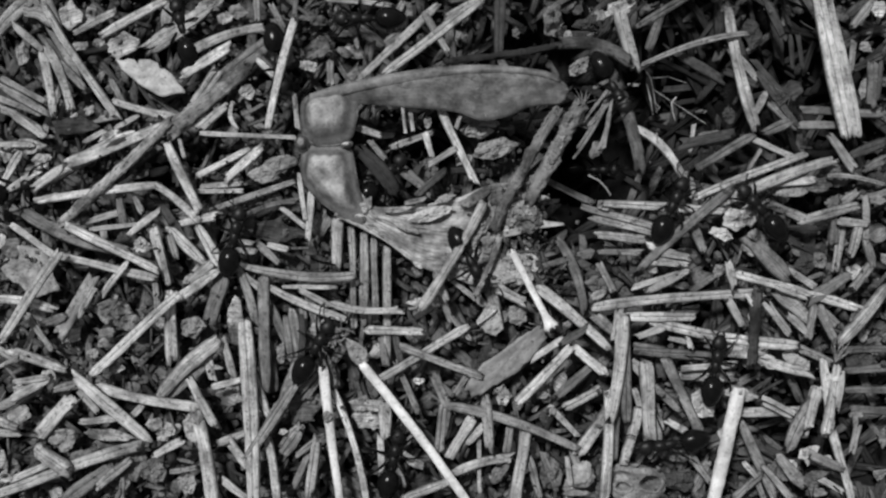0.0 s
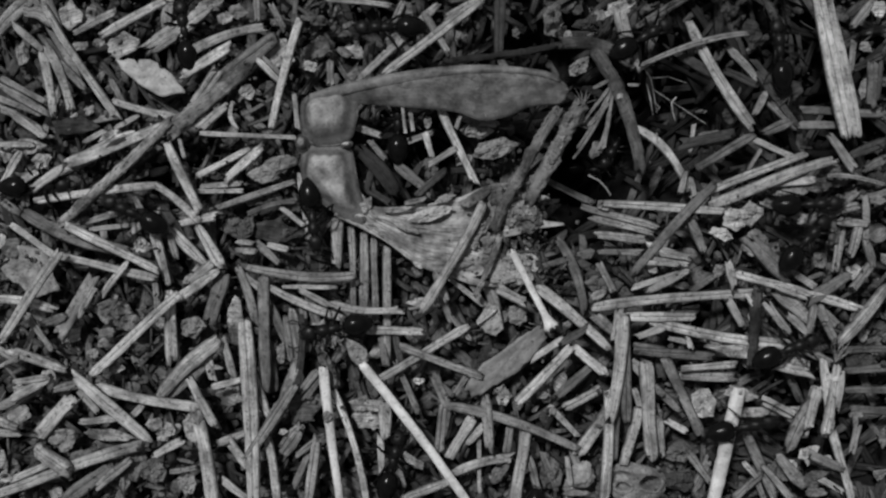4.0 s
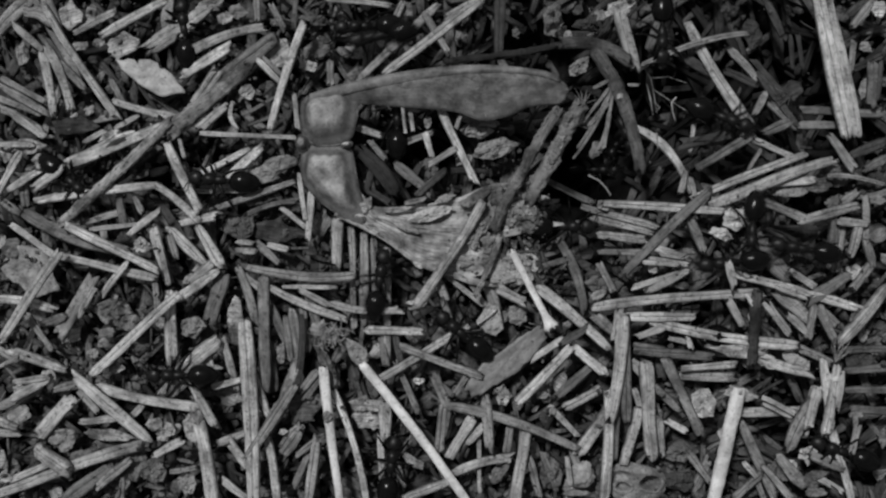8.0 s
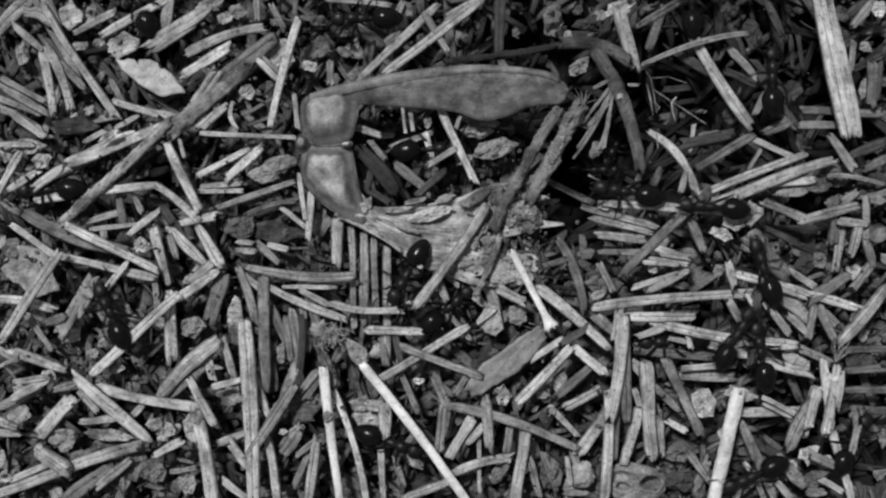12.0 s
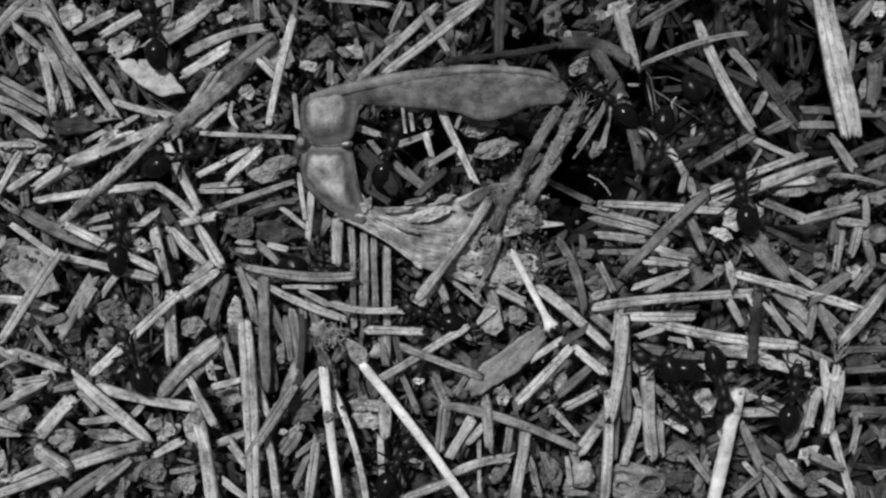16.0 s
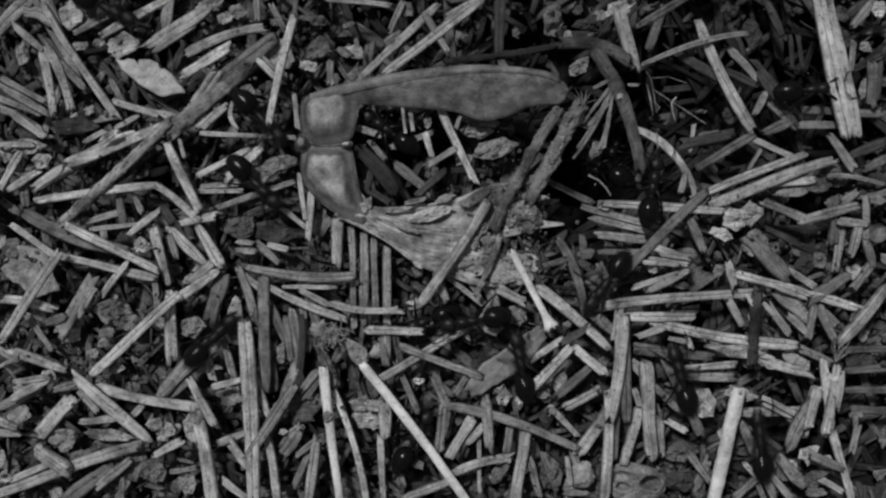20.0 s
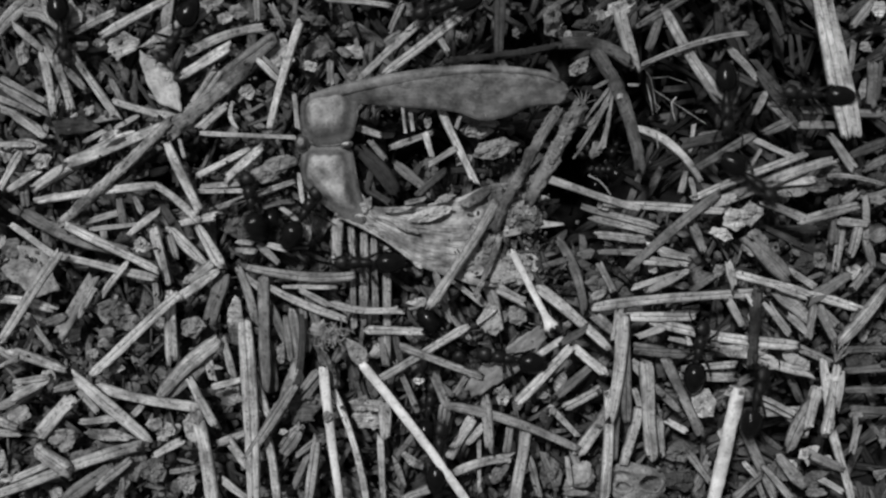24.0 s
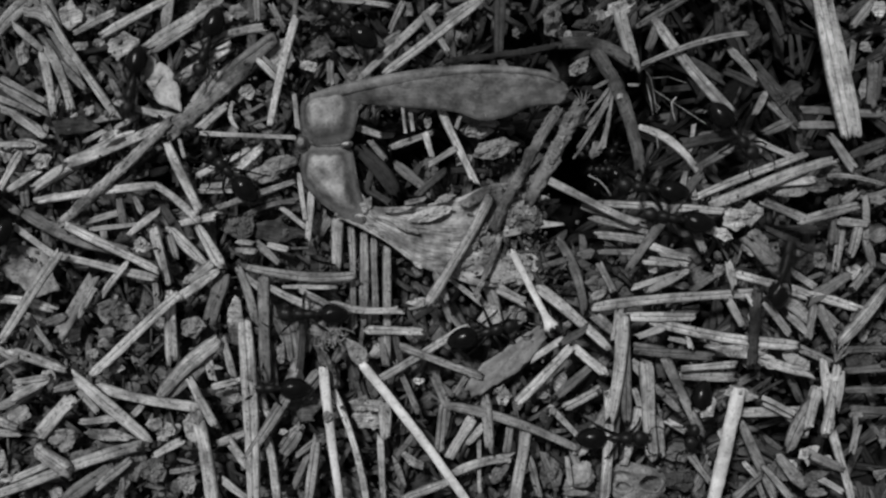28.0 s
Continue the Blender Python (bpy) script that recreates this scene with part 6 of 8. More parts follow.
first = make_ant()
ants = [first] + [copy_thing(first, pose(0, 0, 0.004)) for _ in range(74 - 1)]
LURKERS = {10, 11, 40, 56, 60, 61, 63}
for k, a in enumerate(ants):
    tagged(a, "glossy black wood ant half hidden between the needles" if k in LURKERS else "glossy black and brown wood ant walking over needles", "ant", "wood ants")


def march(ant, rows):
    """Key an ant along rows of (seconds, x mm, y mm, z mm, heading in degrees); its legs step as it goes."""
    walk(ant, [(t, pose(x * MM, y * MM, z * MM, 0, 0, h)) for t, x, y, z, h in rows])
    ts = [r[0] for r in rows]
    gone = [0.0]
    for p, q in zip(rows, rows[1:]):
        gone.append(gone[-1] + math.hypot(q[1] - p[1], q[2] - p[2]) + abs(q[4] - p[4]) * 0.03)
    times, t = [0.0], 0.0
    while t < 28.0:
        s = np.interp(t, ts, gone)
        pace = (np.interp(t + 0.1, ts, gone) - s) / 0.1
        t = min(28.0, t + (0.1 if pace > 3 else 0.3 if pace > 0.8 else 1.0))
        times.append(round(t, 2))
    for leg in ant.children:
        if not leg.name.startswith("leg"):
            continue
        side = 1 if leg.location.y > 0 else -1
        k = min(range(3), key=lambda q: abs(LEGS[q][0] * MM - leg.location.x))
        x, turn, reach = LEGS[k]
        phase = math.pi * ((k + (side > 0)) % 2)
        steps = []
        for t in times:
            a = float(np.interp(t, ts, gone)) * 2 * math.pi / 4.5 + phase
            steps.append((t, pose(x * MM, side * 0.4 * MM, -0.15 * MM, side * 8 * max(0, math.cos(a)), 0, side * (turn - 18 * math.sin(a)))))
        walk(leg, steps)
    for feeler in ant.children:
        if feeler.name.startswith("antenna"):
            side = 1 if feeler.location.y > 0 else -1
            own = rows[0][1] * 0.7 + side
            sweeps = [(q * 0.7, pose(3.2 * MM, side * 0.32 * MM, 0.25 * MM, 0, 10 * math.sin(q * 2.3 + own), 14 * math.sin(q * 1.7 + own * 3))) for q in range(41)]
            walk(feeler, sweeps)


def slide(thing, rows):
    """Key a needle that ants shove, along rows of (seconds, x mm, y mm, z mm, turn in degrees)."""
    walk(thing, [(t, pose(x * MM, y * MM, z * MM, 0, 0, h)) for t, x, y, z, h in rows])


def motions():
    slide(sway, [(0, -19.72, 21.48, 5.3, 75.9), (2, -19.35, 21.55, 5.3, 75.9), (8, -19.00, 21.28, 5.3, 72.0), (10, -18.83, 20.69, 5.3, 70.3), (11, -18.90, 20.66, 5.3, 67.4), (12, -19.31, 21.66, 5.3, 75.0), (14, -19.69, 21.90, 5.3, 76.6), (21, -19.69, 21.90, 5.3, 76.6), (24, -19.24, 21.45, 5.3, 73.6), (25, -19.10, 21.45, 5.3, 73.6), (26, -19.48, 21.86, 5.3, 76.2), (27, -19.48, 21.38, 5.3, 74.3), (28, -19.48, 21.86, 5.3, 76.2)])
    slide(prop, [(0, 1.10, -0.97, 5.6, 59.4), (3, 1.21, -1.17, 5.6, 60.5), (8, 0.76, -0.72, 5.6, 57.3), (11, 0.86, -1.07, 5.6, 55.2), (17, 1.21, -0.17, 5.6, 54.3), (20, 1.27, -0.62, 5.6, 56.7), (22.5, 2.13, -0.68, 5.6, 57.1), (24, 2.31, -0.80, 5.6, 57.5), (25, 1.68, -0.27, 5.6, 56.2), (28, 1.89, -0.27, 5.6, 59.8)])
    slide(shifted, [(0, 36.97, 22.25, 3.6, -77.0), (1.6, 36.97, 22.25, 3.6, -77.0), (2.5, 34.46, 21.76, 3.6, -60.5), (6, 34.32, 21.35, 3.6, -58.6), (12, 34.11, 21.49, 3.6, -58.2), (15, 34.91, 21.28, 3.6, -62.2), (20, 34.95, 21.31, 3.6, -63.6), (22.5, 33.55, 22.74, 3.6, -62.1), (23.5, 31.81, 23.79, 3.6, -60.9), (24, 31.53, 23.09, 3.6, -57.6), (26, 31.81, 21.69, 3.6, -52.9), (27, 31.63, 21.80, 3.6, -50.0), (28, 31.11, 22.36, 3.6, -50.4)])
    slide(dark_lever, [(0, 29.95, 2.50, 4.2, 40.9), (1.5, 30.29, 2.67, 4.2, 44.0), (3, 28.56, 2.50, 4.2, 49.8), (6, 28.21, 2.33, 4.2, 41.8), (8, 27.51, 1.98, 4.2, 44.0), (12, 27.37, 1.88, 4.2, 43.5), (20, 27.17, 1.81, 4.2, 45.0), (24, 28.21, 1.98, 4.2, 40.2), (25, 27.86, 3.02, 4.2, 50.4), (28, 27.27, 3.37, 4.2, 52.7)])
    slide(arched, [(0, 26.90, 11.23, 3.3, -49.4), (8, 27.32, 11.02, 3.3, -50.0), (15, 29.35, 9.76, 3.3, -57.8), (16, 27.39, 11.02, 3.3, -49.5), (18, 26.48, 11.37, 3.3, -50.5), (19, 27.25, 10.95, 3.3, -47.1), (21.5, 27.60, 11.58, 3.3, -45.5), (23.5, 27.74, 11.79, 3.3, -39.2), (25, 28.02, 11.58, 3.3, -40.4), (28, 28.37, 11.65, 3.3, -41.2)])
    slide(hauled, [(0, 17.91, 8.08, -17.0, -25), (22.2, 17.91, 8.08, -17.0, -25), (23.6, 17.91, 7.06, 3.2, -18), (24.4, 18.62, 6.88, 4.2, -18), (26.5, 18.20, 7.02, 4.2, -15), (28, 18.20, 5.91, 4.2, -26)])
    walk(pale_scale, [(0, pose(-0.03627, 0.02121, 0.0036, 0, 0, -24)), (20.6, pose(-0.03627, 0.02121, 0.0036, 0, 0, -24)), (21.5, pose(-0.03586, 0.02100, 0.0036, -4, -2, -34)), (22.5, pose(-0.03530, 0.02072, 0.0036, -8, -5, -48)), (23.5, pose(-0.03509, 0.02072, 0.0036, -10, -6, -54)), (28, pose(-0.03509, 0.02072, 0.0036, -10, -6, -54))])
    march(ants[0], [(0, -25.5, 1.8, 4.6, 78), (0.6, -25.3, 3.8, 4.6, 82), (1, -25.2, 6.4, 4.6, 82), (1.6, -25.6, 9.7, 4.6, 86), (2, -25.8, 11.9, 4.6, 89), (2.8, -26.5, 14.8, 4.6, 92), (3.5, -27.0, 16.4, 3.1, 92), (4.3, -30.7, 18.6, -17.4, 92), (28, -30.7, 18.6, -17.4, 92)])
    march(ants[1], [(0, -20.1, 22.4, 4.6, -80), (0.5, -21.6, 20.0, 4.6, -110), (0.8, -22.3, 17.9, 4.6, -105), (1.2, -20.9, 14.8, 4.6, -60), (1.5, -19.9, 12.1, 4.6, -60), (1.8, -18.5, 9.0, 4.6, -65), (2, -17.6, 6.9, 4.6, -70), (2.4, -16.4, 5.9, 4.6, -80), (3, -15.5, 5.2, 4.6, -85), (3.5, -16.1, 4.9, 4.6, -90), (4.5, -15.4, 0.8, 4.6, -70), (5.5, -11.8, -3.5, 4.6, -60), (6, -8.9, -4.1, 4.6, -75), (6.25, -10.3, -3.6, 4.6, -132), (6.5, -11.8, -3.2, 4.6, -190), (7, -12.1, -2.7, 4.6, -180), (7.167, -11.6, -2.6, 4.6, -237), (7.333, -11.1, -2.5, 4.6, -293), (7.5, -10.6, -2.3, 4.6, -350), (8, -7.7, -3.5, 4.6, -280), (8.25, -9.1, -3.6, 4.6, -230), (8.5, -10.6, -3.6, 4.6, -180), (8.667, -10.0, -3.2, 4.6, -233), (8.833, -9.4, -2.7, 4.6, -287), (9, -8.9, -2.3, 4.6, -340), (9.5, -7.1, -2.0, 4.6, -360), (10, -6.1, -0.3, 4.6, -360), (10.5, -3.2, -1.9, 4.6, -400), (11, -1.3, -5.4, 4.6, -420), (11.8, -1.5, -6.2, -17.4, -420), (28, -1.5, -6.2, -17.4, -420)])
    march(ants[2], [(0, -15.4, -11.8, 4.6, 60), (0.5, -15.4, -11.6, 4.6, 70), (1, -14.0, -10.9, 4.6, 70), (1.5, -14.0, -9.6, 4.6, 80), (2, -13.3, -9.0, 4.6, 70), (2.5, -10.9, -6.9, 4.6, 40), (3, -11.5, -7.4, 4.6, 20), (3.167, -11.9, -7.9, 4.6, 80), (3.333, -12.3, -8.5, 4.6, 140), (3.5, -12.6, -9.0, 4.6, 200), (4.5, -15.4, -10.2, 4.6, 180), (5.5, -18.8, -11.1, 4.6, 182), (6, -23.1, -11.8, 4.6, 188), (6.5, -27.4, -12.4, 4.6, 200), (7, -29.5, -13.8, 4.6, 205), (7.5, -31.5, -15.3, 4.6, 190), (8, -32.9, -15.5, 4.6, 180), (9, -33.1, -15.3, 4.6, 180), (9.5, -33.3, -14.7, 4.6, 178), (10, -33.8, -15.1, 4.6, 175), (10.5, -35.9, -14.4, 4.6, 150), (11, -37.4, -12.9, 4.6, 130), (11.5, -38.6, -11.3, 4.6, 120), (12, -41.0, -7.4, 4.6, 115), (12.5, -41.4, -6.1, 4.6, 110), (14.5, -40.8, -4.5, 4.6, 80), (15, -38.4, -5.3, 4.6, 108), (15.5, -38.4, -2.0, 4.6, 92), (16, -39.7, 2.0, 4.6, 88), (16.5, -37.4, 3.8, 4.6, 85), (17, -39.0, 3.1, 4.6, 82), (17.5, -38.6, 3.4, 4.6, 92), (18, -38.9, 2.7, 4.6, 90), (18.5, -41.2, 6.1, 4.6, 150), (19, -45.3, 7.5, 4.6, 180), (19.5, -51.1, 6.9, 4.6, 182), (20, -59.4, 6.5, 4.6, 182), (28, -59.4, 6.5, 4.6, 182)])
    march(ants[3], [(0, -15.4, -33.6, 4.6, 95), (1, -15.9, -24.3, 4.6, 95), (1.5, -15.6, -20.7, 4.6, 90), (2, -14.6, -16.7, 4.6, 105), (2.5, -19.5, -13.0, 4.6, 150), (3, -27.2, -4.6, 4.6, 130), (3.5, -33.3, 3.1, 4.6, 130), (4.5, -42.9, 4.9, 4.6, 180), (5.5, -50.5, 5.3, 4.6, 182), (6.5, -60.1, 4.2, 4.6, 185), (28, -60.1, 4.2, 4.6, 185)])
    march(ants[4], [(0, -52.2, 7.7, 3.4, 20), (1, -50.9, 8.9, 3.4, 10), (2, -49.5, 9.0, 3.4, 0), (3, -50.5, 8.5, 3.4, 5), (3.5, -48.8, 8.2, 3.4, 0), (5, -51.6, 7.3, 3.4, 10), (6.5, -50.2, 7.7, 3.4, 0), (7.5, -48.0, 8.4, 3.4, -10), (8, -45.6, 8.0, 3.4, -40), (8.5, -45.5, 7.6, 3.4, -75), (9, -45.7, 6.7, 3.4, -95), (9.5, -42.1, 6.3, 3.4, -40), (9.75, -42.7, 6.8, 3.4, -95), (10, -43.2, 7.3, 3.4, -150), (10.5, -44.8, 7.4, 3.4, -180), (11, -47.7, 7.0, 3.4, -178), (11.5, -48.4, 7.3, 3.4, -180), (12.5, -51.6, 7.3, 3.4, -178), (14, -60.6, 7.7, 3.4, -178), (28, -60.6, 7.7, 3.4, -178)])
    march(ants[5], [(0, -36.6, 0.9, -17.4, 130), (12, -36.6, 0.9, -17.4, 130), (12.8, -31.9, 0.8, 4.6, 130), (14.5, -36.7, 6.9, 4.6, 60), (15, -36.2, 8.7, 4.6, 65), (15.5, -34.6, 10.7, 4.6, 50), (16, -31.8, 11.3, 4.6, 20), (16.5, -30.4, 11.9, 4.6, 10), (17.2, -30.7, 12.4, 4.6, 0), (18, -29.7, 12.4, 4.6, -10), (18.5, -26.3, 11.6, 4.6, -20), (19, -24.5, 10.3, 4.6, -40), (19.5, -24.1, 9.6, 4.6, -60), (20, -22.5, 7.6, 4.6, -45), (20.5, -17.3, 4.5, 4.6, -30), (21, -17.3, 2.5, 4.6, -80), (22, -16.8, -2.7, 4.6, -85), (22.8, -19.3, -3.1, -17.4, -85), (28, -19.3, -3.1, -17.4, -85)])
    march(ants[6], [(0, -34.7, 7.6, -17.4, -20), (2.5, -30.0, 8.5, -7.4, 55), (5, -25.4, 9.5, 2.6, 130), (6, -26.4, 11.0, 2.6, 140), (6.5, -29.0, 10.9, 2.6, 180), (7, -28.0, 9.8, 3.6, 200), (7.5, -26.3, 9.3, 4.6, 185), (8, -27.8, 8.5, 4.6, 175), (8.5, -28.0, 8.5, 4.6, 175), (9, -27.5, 8.5, 4.6, 178), (9.15, -26.9, 8.2, 4.6, 239), (9.3, -26.4, 7.9, 4.6, 300), (9.5, -24.7, 6.9, 4.6, 320), (10, -18.8, 3.4, 4.6, 325), (10.5, -9.9, -1.9, 4.6, 330), (11, -6.3, -2.3, 4.6, 355), (11.5, -4.3, -3.8, 4.6, 320), (11.75, -4.5, -3.7, 4.6, 280), (12, -4.7, -3.6, 4.6, 240), (12.5, -4.7, -6.1, 4.6, 265), (14, -5.8, -13.7, 4.6, 265), (15.5, -6.5, -21.9, 4.6, 270), (16.3, -7.4, -25.2, -17.4, 270), (28, -7.4, -25.2, -17.4, 270)])
    march(ants[7], [(0, -41.5, -34.3, 4.6, 90), (13, -41.5, -34.3, 4.6, 90), (14.5, -39.2, -22.5, 4.6, 75), (15, -36.2, -17.9, 4.6, 70), (15.5, -36.6, -16.8, 4.6, 100), (16, -38.2, -13.0, 4.6, 112), (16.5, -40.8, -9.2, 4.6, 125), (17, -44.2, -7.5, 4.6, 140), (17.5, -47.7, -5.4, 4.6, 150), (18, -52.5, -4.1, 4.6, 160), (18.5, -59.4, -3.4, 4.6, 160), (28, -59.4, -3.4, 4.6, 160)])
    march(ants[8], [(0, -45.0, -35.7, 4.6, 60), (17.3, -45.0, -35.7, 4.6, 60), (18.5, -39.2, -23.0, 4.6, 58), (19, -35.2, -18.6, 4.6, 68), (19.5, -34.2, -16.2, 4.6, 66), (20, -27.8, -10.6, 4.6, 45), (20.5, -23.6, -7.9, 4.6, 30), (21, -16.4, -7.4, 4.6, 0), (21.5, -14.4, -7.4, 4.6, 0), (22.5, -9.9, -5.4, 4.6, -10), (23.2, -3.0, -8.2, 4.6, -40), (23.8, 0.4, -10.9, 4.6, -50), (24.6, 0.5, -12.6, -17.4, -50), (28, 0.5, -12.6, -17.4, -50)])
    march(ants[9], [(0, -35.8, 9.6, -17.4, -30), (22.2, -35.8, 9.6, -17.4, -30), (23, -31.2, 8.3, 4.6, -30), (23.5, -21.6, 4.5, 4.6, -20), (23.75, -19.2, 4.6, 4.6, 20), (24, -16.8, 4.7, 4.6, 60), (24.5, -17.3, 5.4, 4.6, 95), (25, -19.5, 6.6, 4.6, 115), (25.5, -19.0, 7.4, 4.6, 120), (26, -20.2, 8.3, 4.6, 128), (26.5, -22.3, 8.5, 4.6, 150), (27, -24.2, 9.7, 4.6, 145), (27.5, -26.3, 9.8, 4.6, 135), (28, -26.7, 9.8, 4.6, 135)])
    march(ants[10], [(0, -7.1, 9.2, 2.2, 45), (1, -7.6, 9.8, 2.2, 60), (2, -6.6, 10.5, 2.2, 70), (2.6, -6.1, 13.1, 2.2, 80), (3, -5.9, 14.0, 2.2, 88), (3.5, -5.6, 15.1, 2.2, 90), (5, -5.6, 16.5, 2.2, 90), (8, -5.7, 16.5, 2.2, 90), (8.5, -5.7, 16.0, 2.2, 30), (9, -5.7, 15.6, 2.2, -30), (9.5, -5.7, 15.1, 2.2, -90), (10, -5.7, 14.4, 2.2, -90), (10.5, -4.8, 13.9, 2.2, -60), (10.75, -4.6, 14.4, 2.2, 0), (11, -4.5, 14.9, 2.2, 60), (12, -1.1, 12.5, 2.2, 5), (12.5, -2.9, 12.1, 2.2, -50), (13, -4.7, 11.7, 2.2, -105), (13.5, -6.6, 11.2, 2.2, -160), (14.5, -6.8, 11.0, 2.2, -180), (15, -7.2, 11.6, 2.2, -220), (15.5, -7.5, 12.2, 2.2, -260), (16.5, -5.4, 13.6, 2.2, -300), (17, -5.9, 15.3, 2.2, -265), (18, -6.2, 16.5, 2.2, -268), (19, -6.1, 15.8, 2.2, -270), (20, -7.3, 15.1, 2.2, -215), (21, -8.5, 14.3, 2.2, -160), (21.5, -7.5, 12.8, 2.2, -110), (22, -6.6, 11.2, 2.2, -60), (24, -6.7, 10.0, -0.8, -60), (28, -6.7, 9.3, -0.8, -60)])
    march(ants[11], [(0, -32.4, 27.7, 3.0, 105), (3, -32.1, 27.4, 3.0, 100), (8, -32.1, 27.6, 3.0, 96), (10, -32.2, 27.9, 3.0, 100), (10.5, -32.5, 28.4, 3.0, 104), (11, -32.7, 28.7, 3.0, 106), (11.5, -33.6, 30.1, 3.0, 125), (12, -37.9, 31.0, 3.0, 112), (12.5, -38.8, 36.9, 3.0, 110), (28, -38.8, 36.9, 3.0, 110)])
    march(ants[12], [(0, -27.9, 22.2, -17.4, 150), (11.8, -27.9, 22.2, -17.4, 150), (12.6, -24.3, 19.3, 4.6, 150), (14.5, -31.9, 25.4, 4.6, 143), (15, -34.0, 27.2, 4.6, 140), (15.5, -34.9, 27.0, 4.6, 115), (16, -35.7, 27.2, 4.6, 100), (16.5, -35.7, 32.4, 4.6, 100), (17, -36.0, 37.2, 4.6, 95), (28, -36.0, 37.2, 4.6, 95)])
    march(ants[13], [(0, -49.8, 35.8, 4.6, -40), (17.8, -49.8, 35.8, 4.6, -40), (18.5, -42.1, 28.4, 4.6, -35), (19, -34.6, 24.4, 4.6, -35), (19.5, -28.3, 20.0, 4.6, -40), (20, -21.9, 15.7, 4.6, -45), (20.5, -17.1, 7.3, 4.6, -60), (21, -6.5, -0.1, 4.6, -20), (21.5, -0.6, -2.0, 4.6, -20), (22.5, 5.9, -4.4, 4.6, -20), (23.3, 6.8, -5.1, -17.4, -20), (28, 6.8, -5.1, -17.4, -20)])
    march(ants[14], [(0, -47.0, 36.5, 4.6, -30), (19.4, -47.0, 36.5, 4.6, -30), (20, -40.8, 29.3, 4.6, -25), (20.5, -35.0, 26.5, 4.6, -15), (21, -30.5, 22.9, 4.6, -75), (21.5, -32.4, 15.6, 4.6, -110), (22.2, -34.0, 9.7, 4.6, -90), (23, -29.1, 6.3, 4.6, -20), (23.6, -24.3, 5.2, 4.6, 10), (23.8, -24.0, 5.6, 4.6, 55), (24, -23.6, 6.1, 4.6, 100), (24.5, -27.8, 6.6, 4.6, 175), (25, -33.8, 6.6, 4.6, 182), (25.25, -32.7, 7.7, 4.6, 131), (25.5, -31.5, 8.7, 4.6, 80), (26, -30.5, 9.7, 4.6, 75), (27, -30.4, 12.2, 3.6, 85), (27.8, -34.7, 13.9, -17.4, 85), (28, -34.7, 13.9, -17.4, 85)])
    march(ants[15], [(0, -49.1, 36.5, 4.6, -70), (23, -49.1, 36.5, 4.6, -70), (24, -46.7, 26.2, 4.6, -82), (24.5, -47.1, 22.8, 4.6, -92), (25, -47.2, 21.0, 4.6, -90), (25.5, -47.2, 17.0, 4.6, -95), (26, -47.6, 15.2, 4.6, -108), (26.5, -51.0, 9.1, 4.6, -115), (27, -53.1, 4.7, 4.6, -110), (27.5, -53.5, 3.6, 4.6, -120), (28, -56.3, -0.6, 4.6, -130)])
    march(ants[16], [(0, -35.3, 36.5, 4.6, -95), (26.6, -35.3, 36.5, 4.6, -95), (27, -35.9, 33.1, 4.6, -95), (27.5, -36.7, 26.2, 4.6, -98), (28, -38.2, 19.7, 4.6, -102)])
    march(ants[17], [(0, -25.0, 37.2, 4.6, -110), (26.8, -25.0, 37.2, 4.6, -110), (27.5, -27.4, 28.9, 4.6, -110), (28, -29.1, 24.4, 4.6, -108)])
    march(ants[18], [(0, 5.2, 36.5, 4.6, 200), (23.2, 5.2, 36.5, 4.6, 200), (24, -0.3, 29.6, 4.6, 195), (25, -8.0, 27.6, 4.6, 181), (26, -9.1, 27.4, 4.6, 180), (26.5, -9.9, 27.4, 4.6, 178), (27, -11.4, 27.4, 4.6, 172), (27.5, -11.3, 27.4, 4.6, 155), (28, -12.4, 28.1, 4.6, 142)])
    march(ants[19], [(0, -10.0, 28.5, 3.4, 180), (0.6, -11.2, 28.6, 3.4, 180), (2, -6.9, 27.6, 3.4, 190), (3.5, -6.5, 27.6, 3.4, 180), (5.5, -12.7, 26.3, 3.4, 185), (7, -10.1, 27.6, 3.4, 180), (8, -10.0, 27.5, 3.4, 182), (9, -11.9, 26.3, 3.4, 195), (10, -11.5, 26.3, 3.4, 190), (10.5, -12.3, 27.1, 3.4, 170), (11, -10.8, 28.6, 3.4, 180), (12, -10.4, 28.5, 3.4, 180), (12.25, -9.5, 28.9, 3.4, 120), (12.5, -8.6, 29.3, 3.4, 60), (14, -4.4, 37.5, 3.4, 60), (28, -4.4, 37.5, 3.4, 60)])
    march(ants[20], [(0, -1.7, 36.0, 3.8, 200), (6.8, -1.7, 36.0, 3.8, 200), (8, -8.2, 26.2, 3.8, 190), (8.5, -15.5, 24.4, 3.8, 165), (9, -15.5, 24.0, 3.8, 150), (10, -14.5, 24.4, 3.8, 120), (10.5, -15.5, 26.7, 3.8, 100), (11, -16.7, 30.6, 3.8, 92), (11.5, -16.9, 36.7, 3.8, 92), (28, -16.9, 36.7, 3.8, 92)])
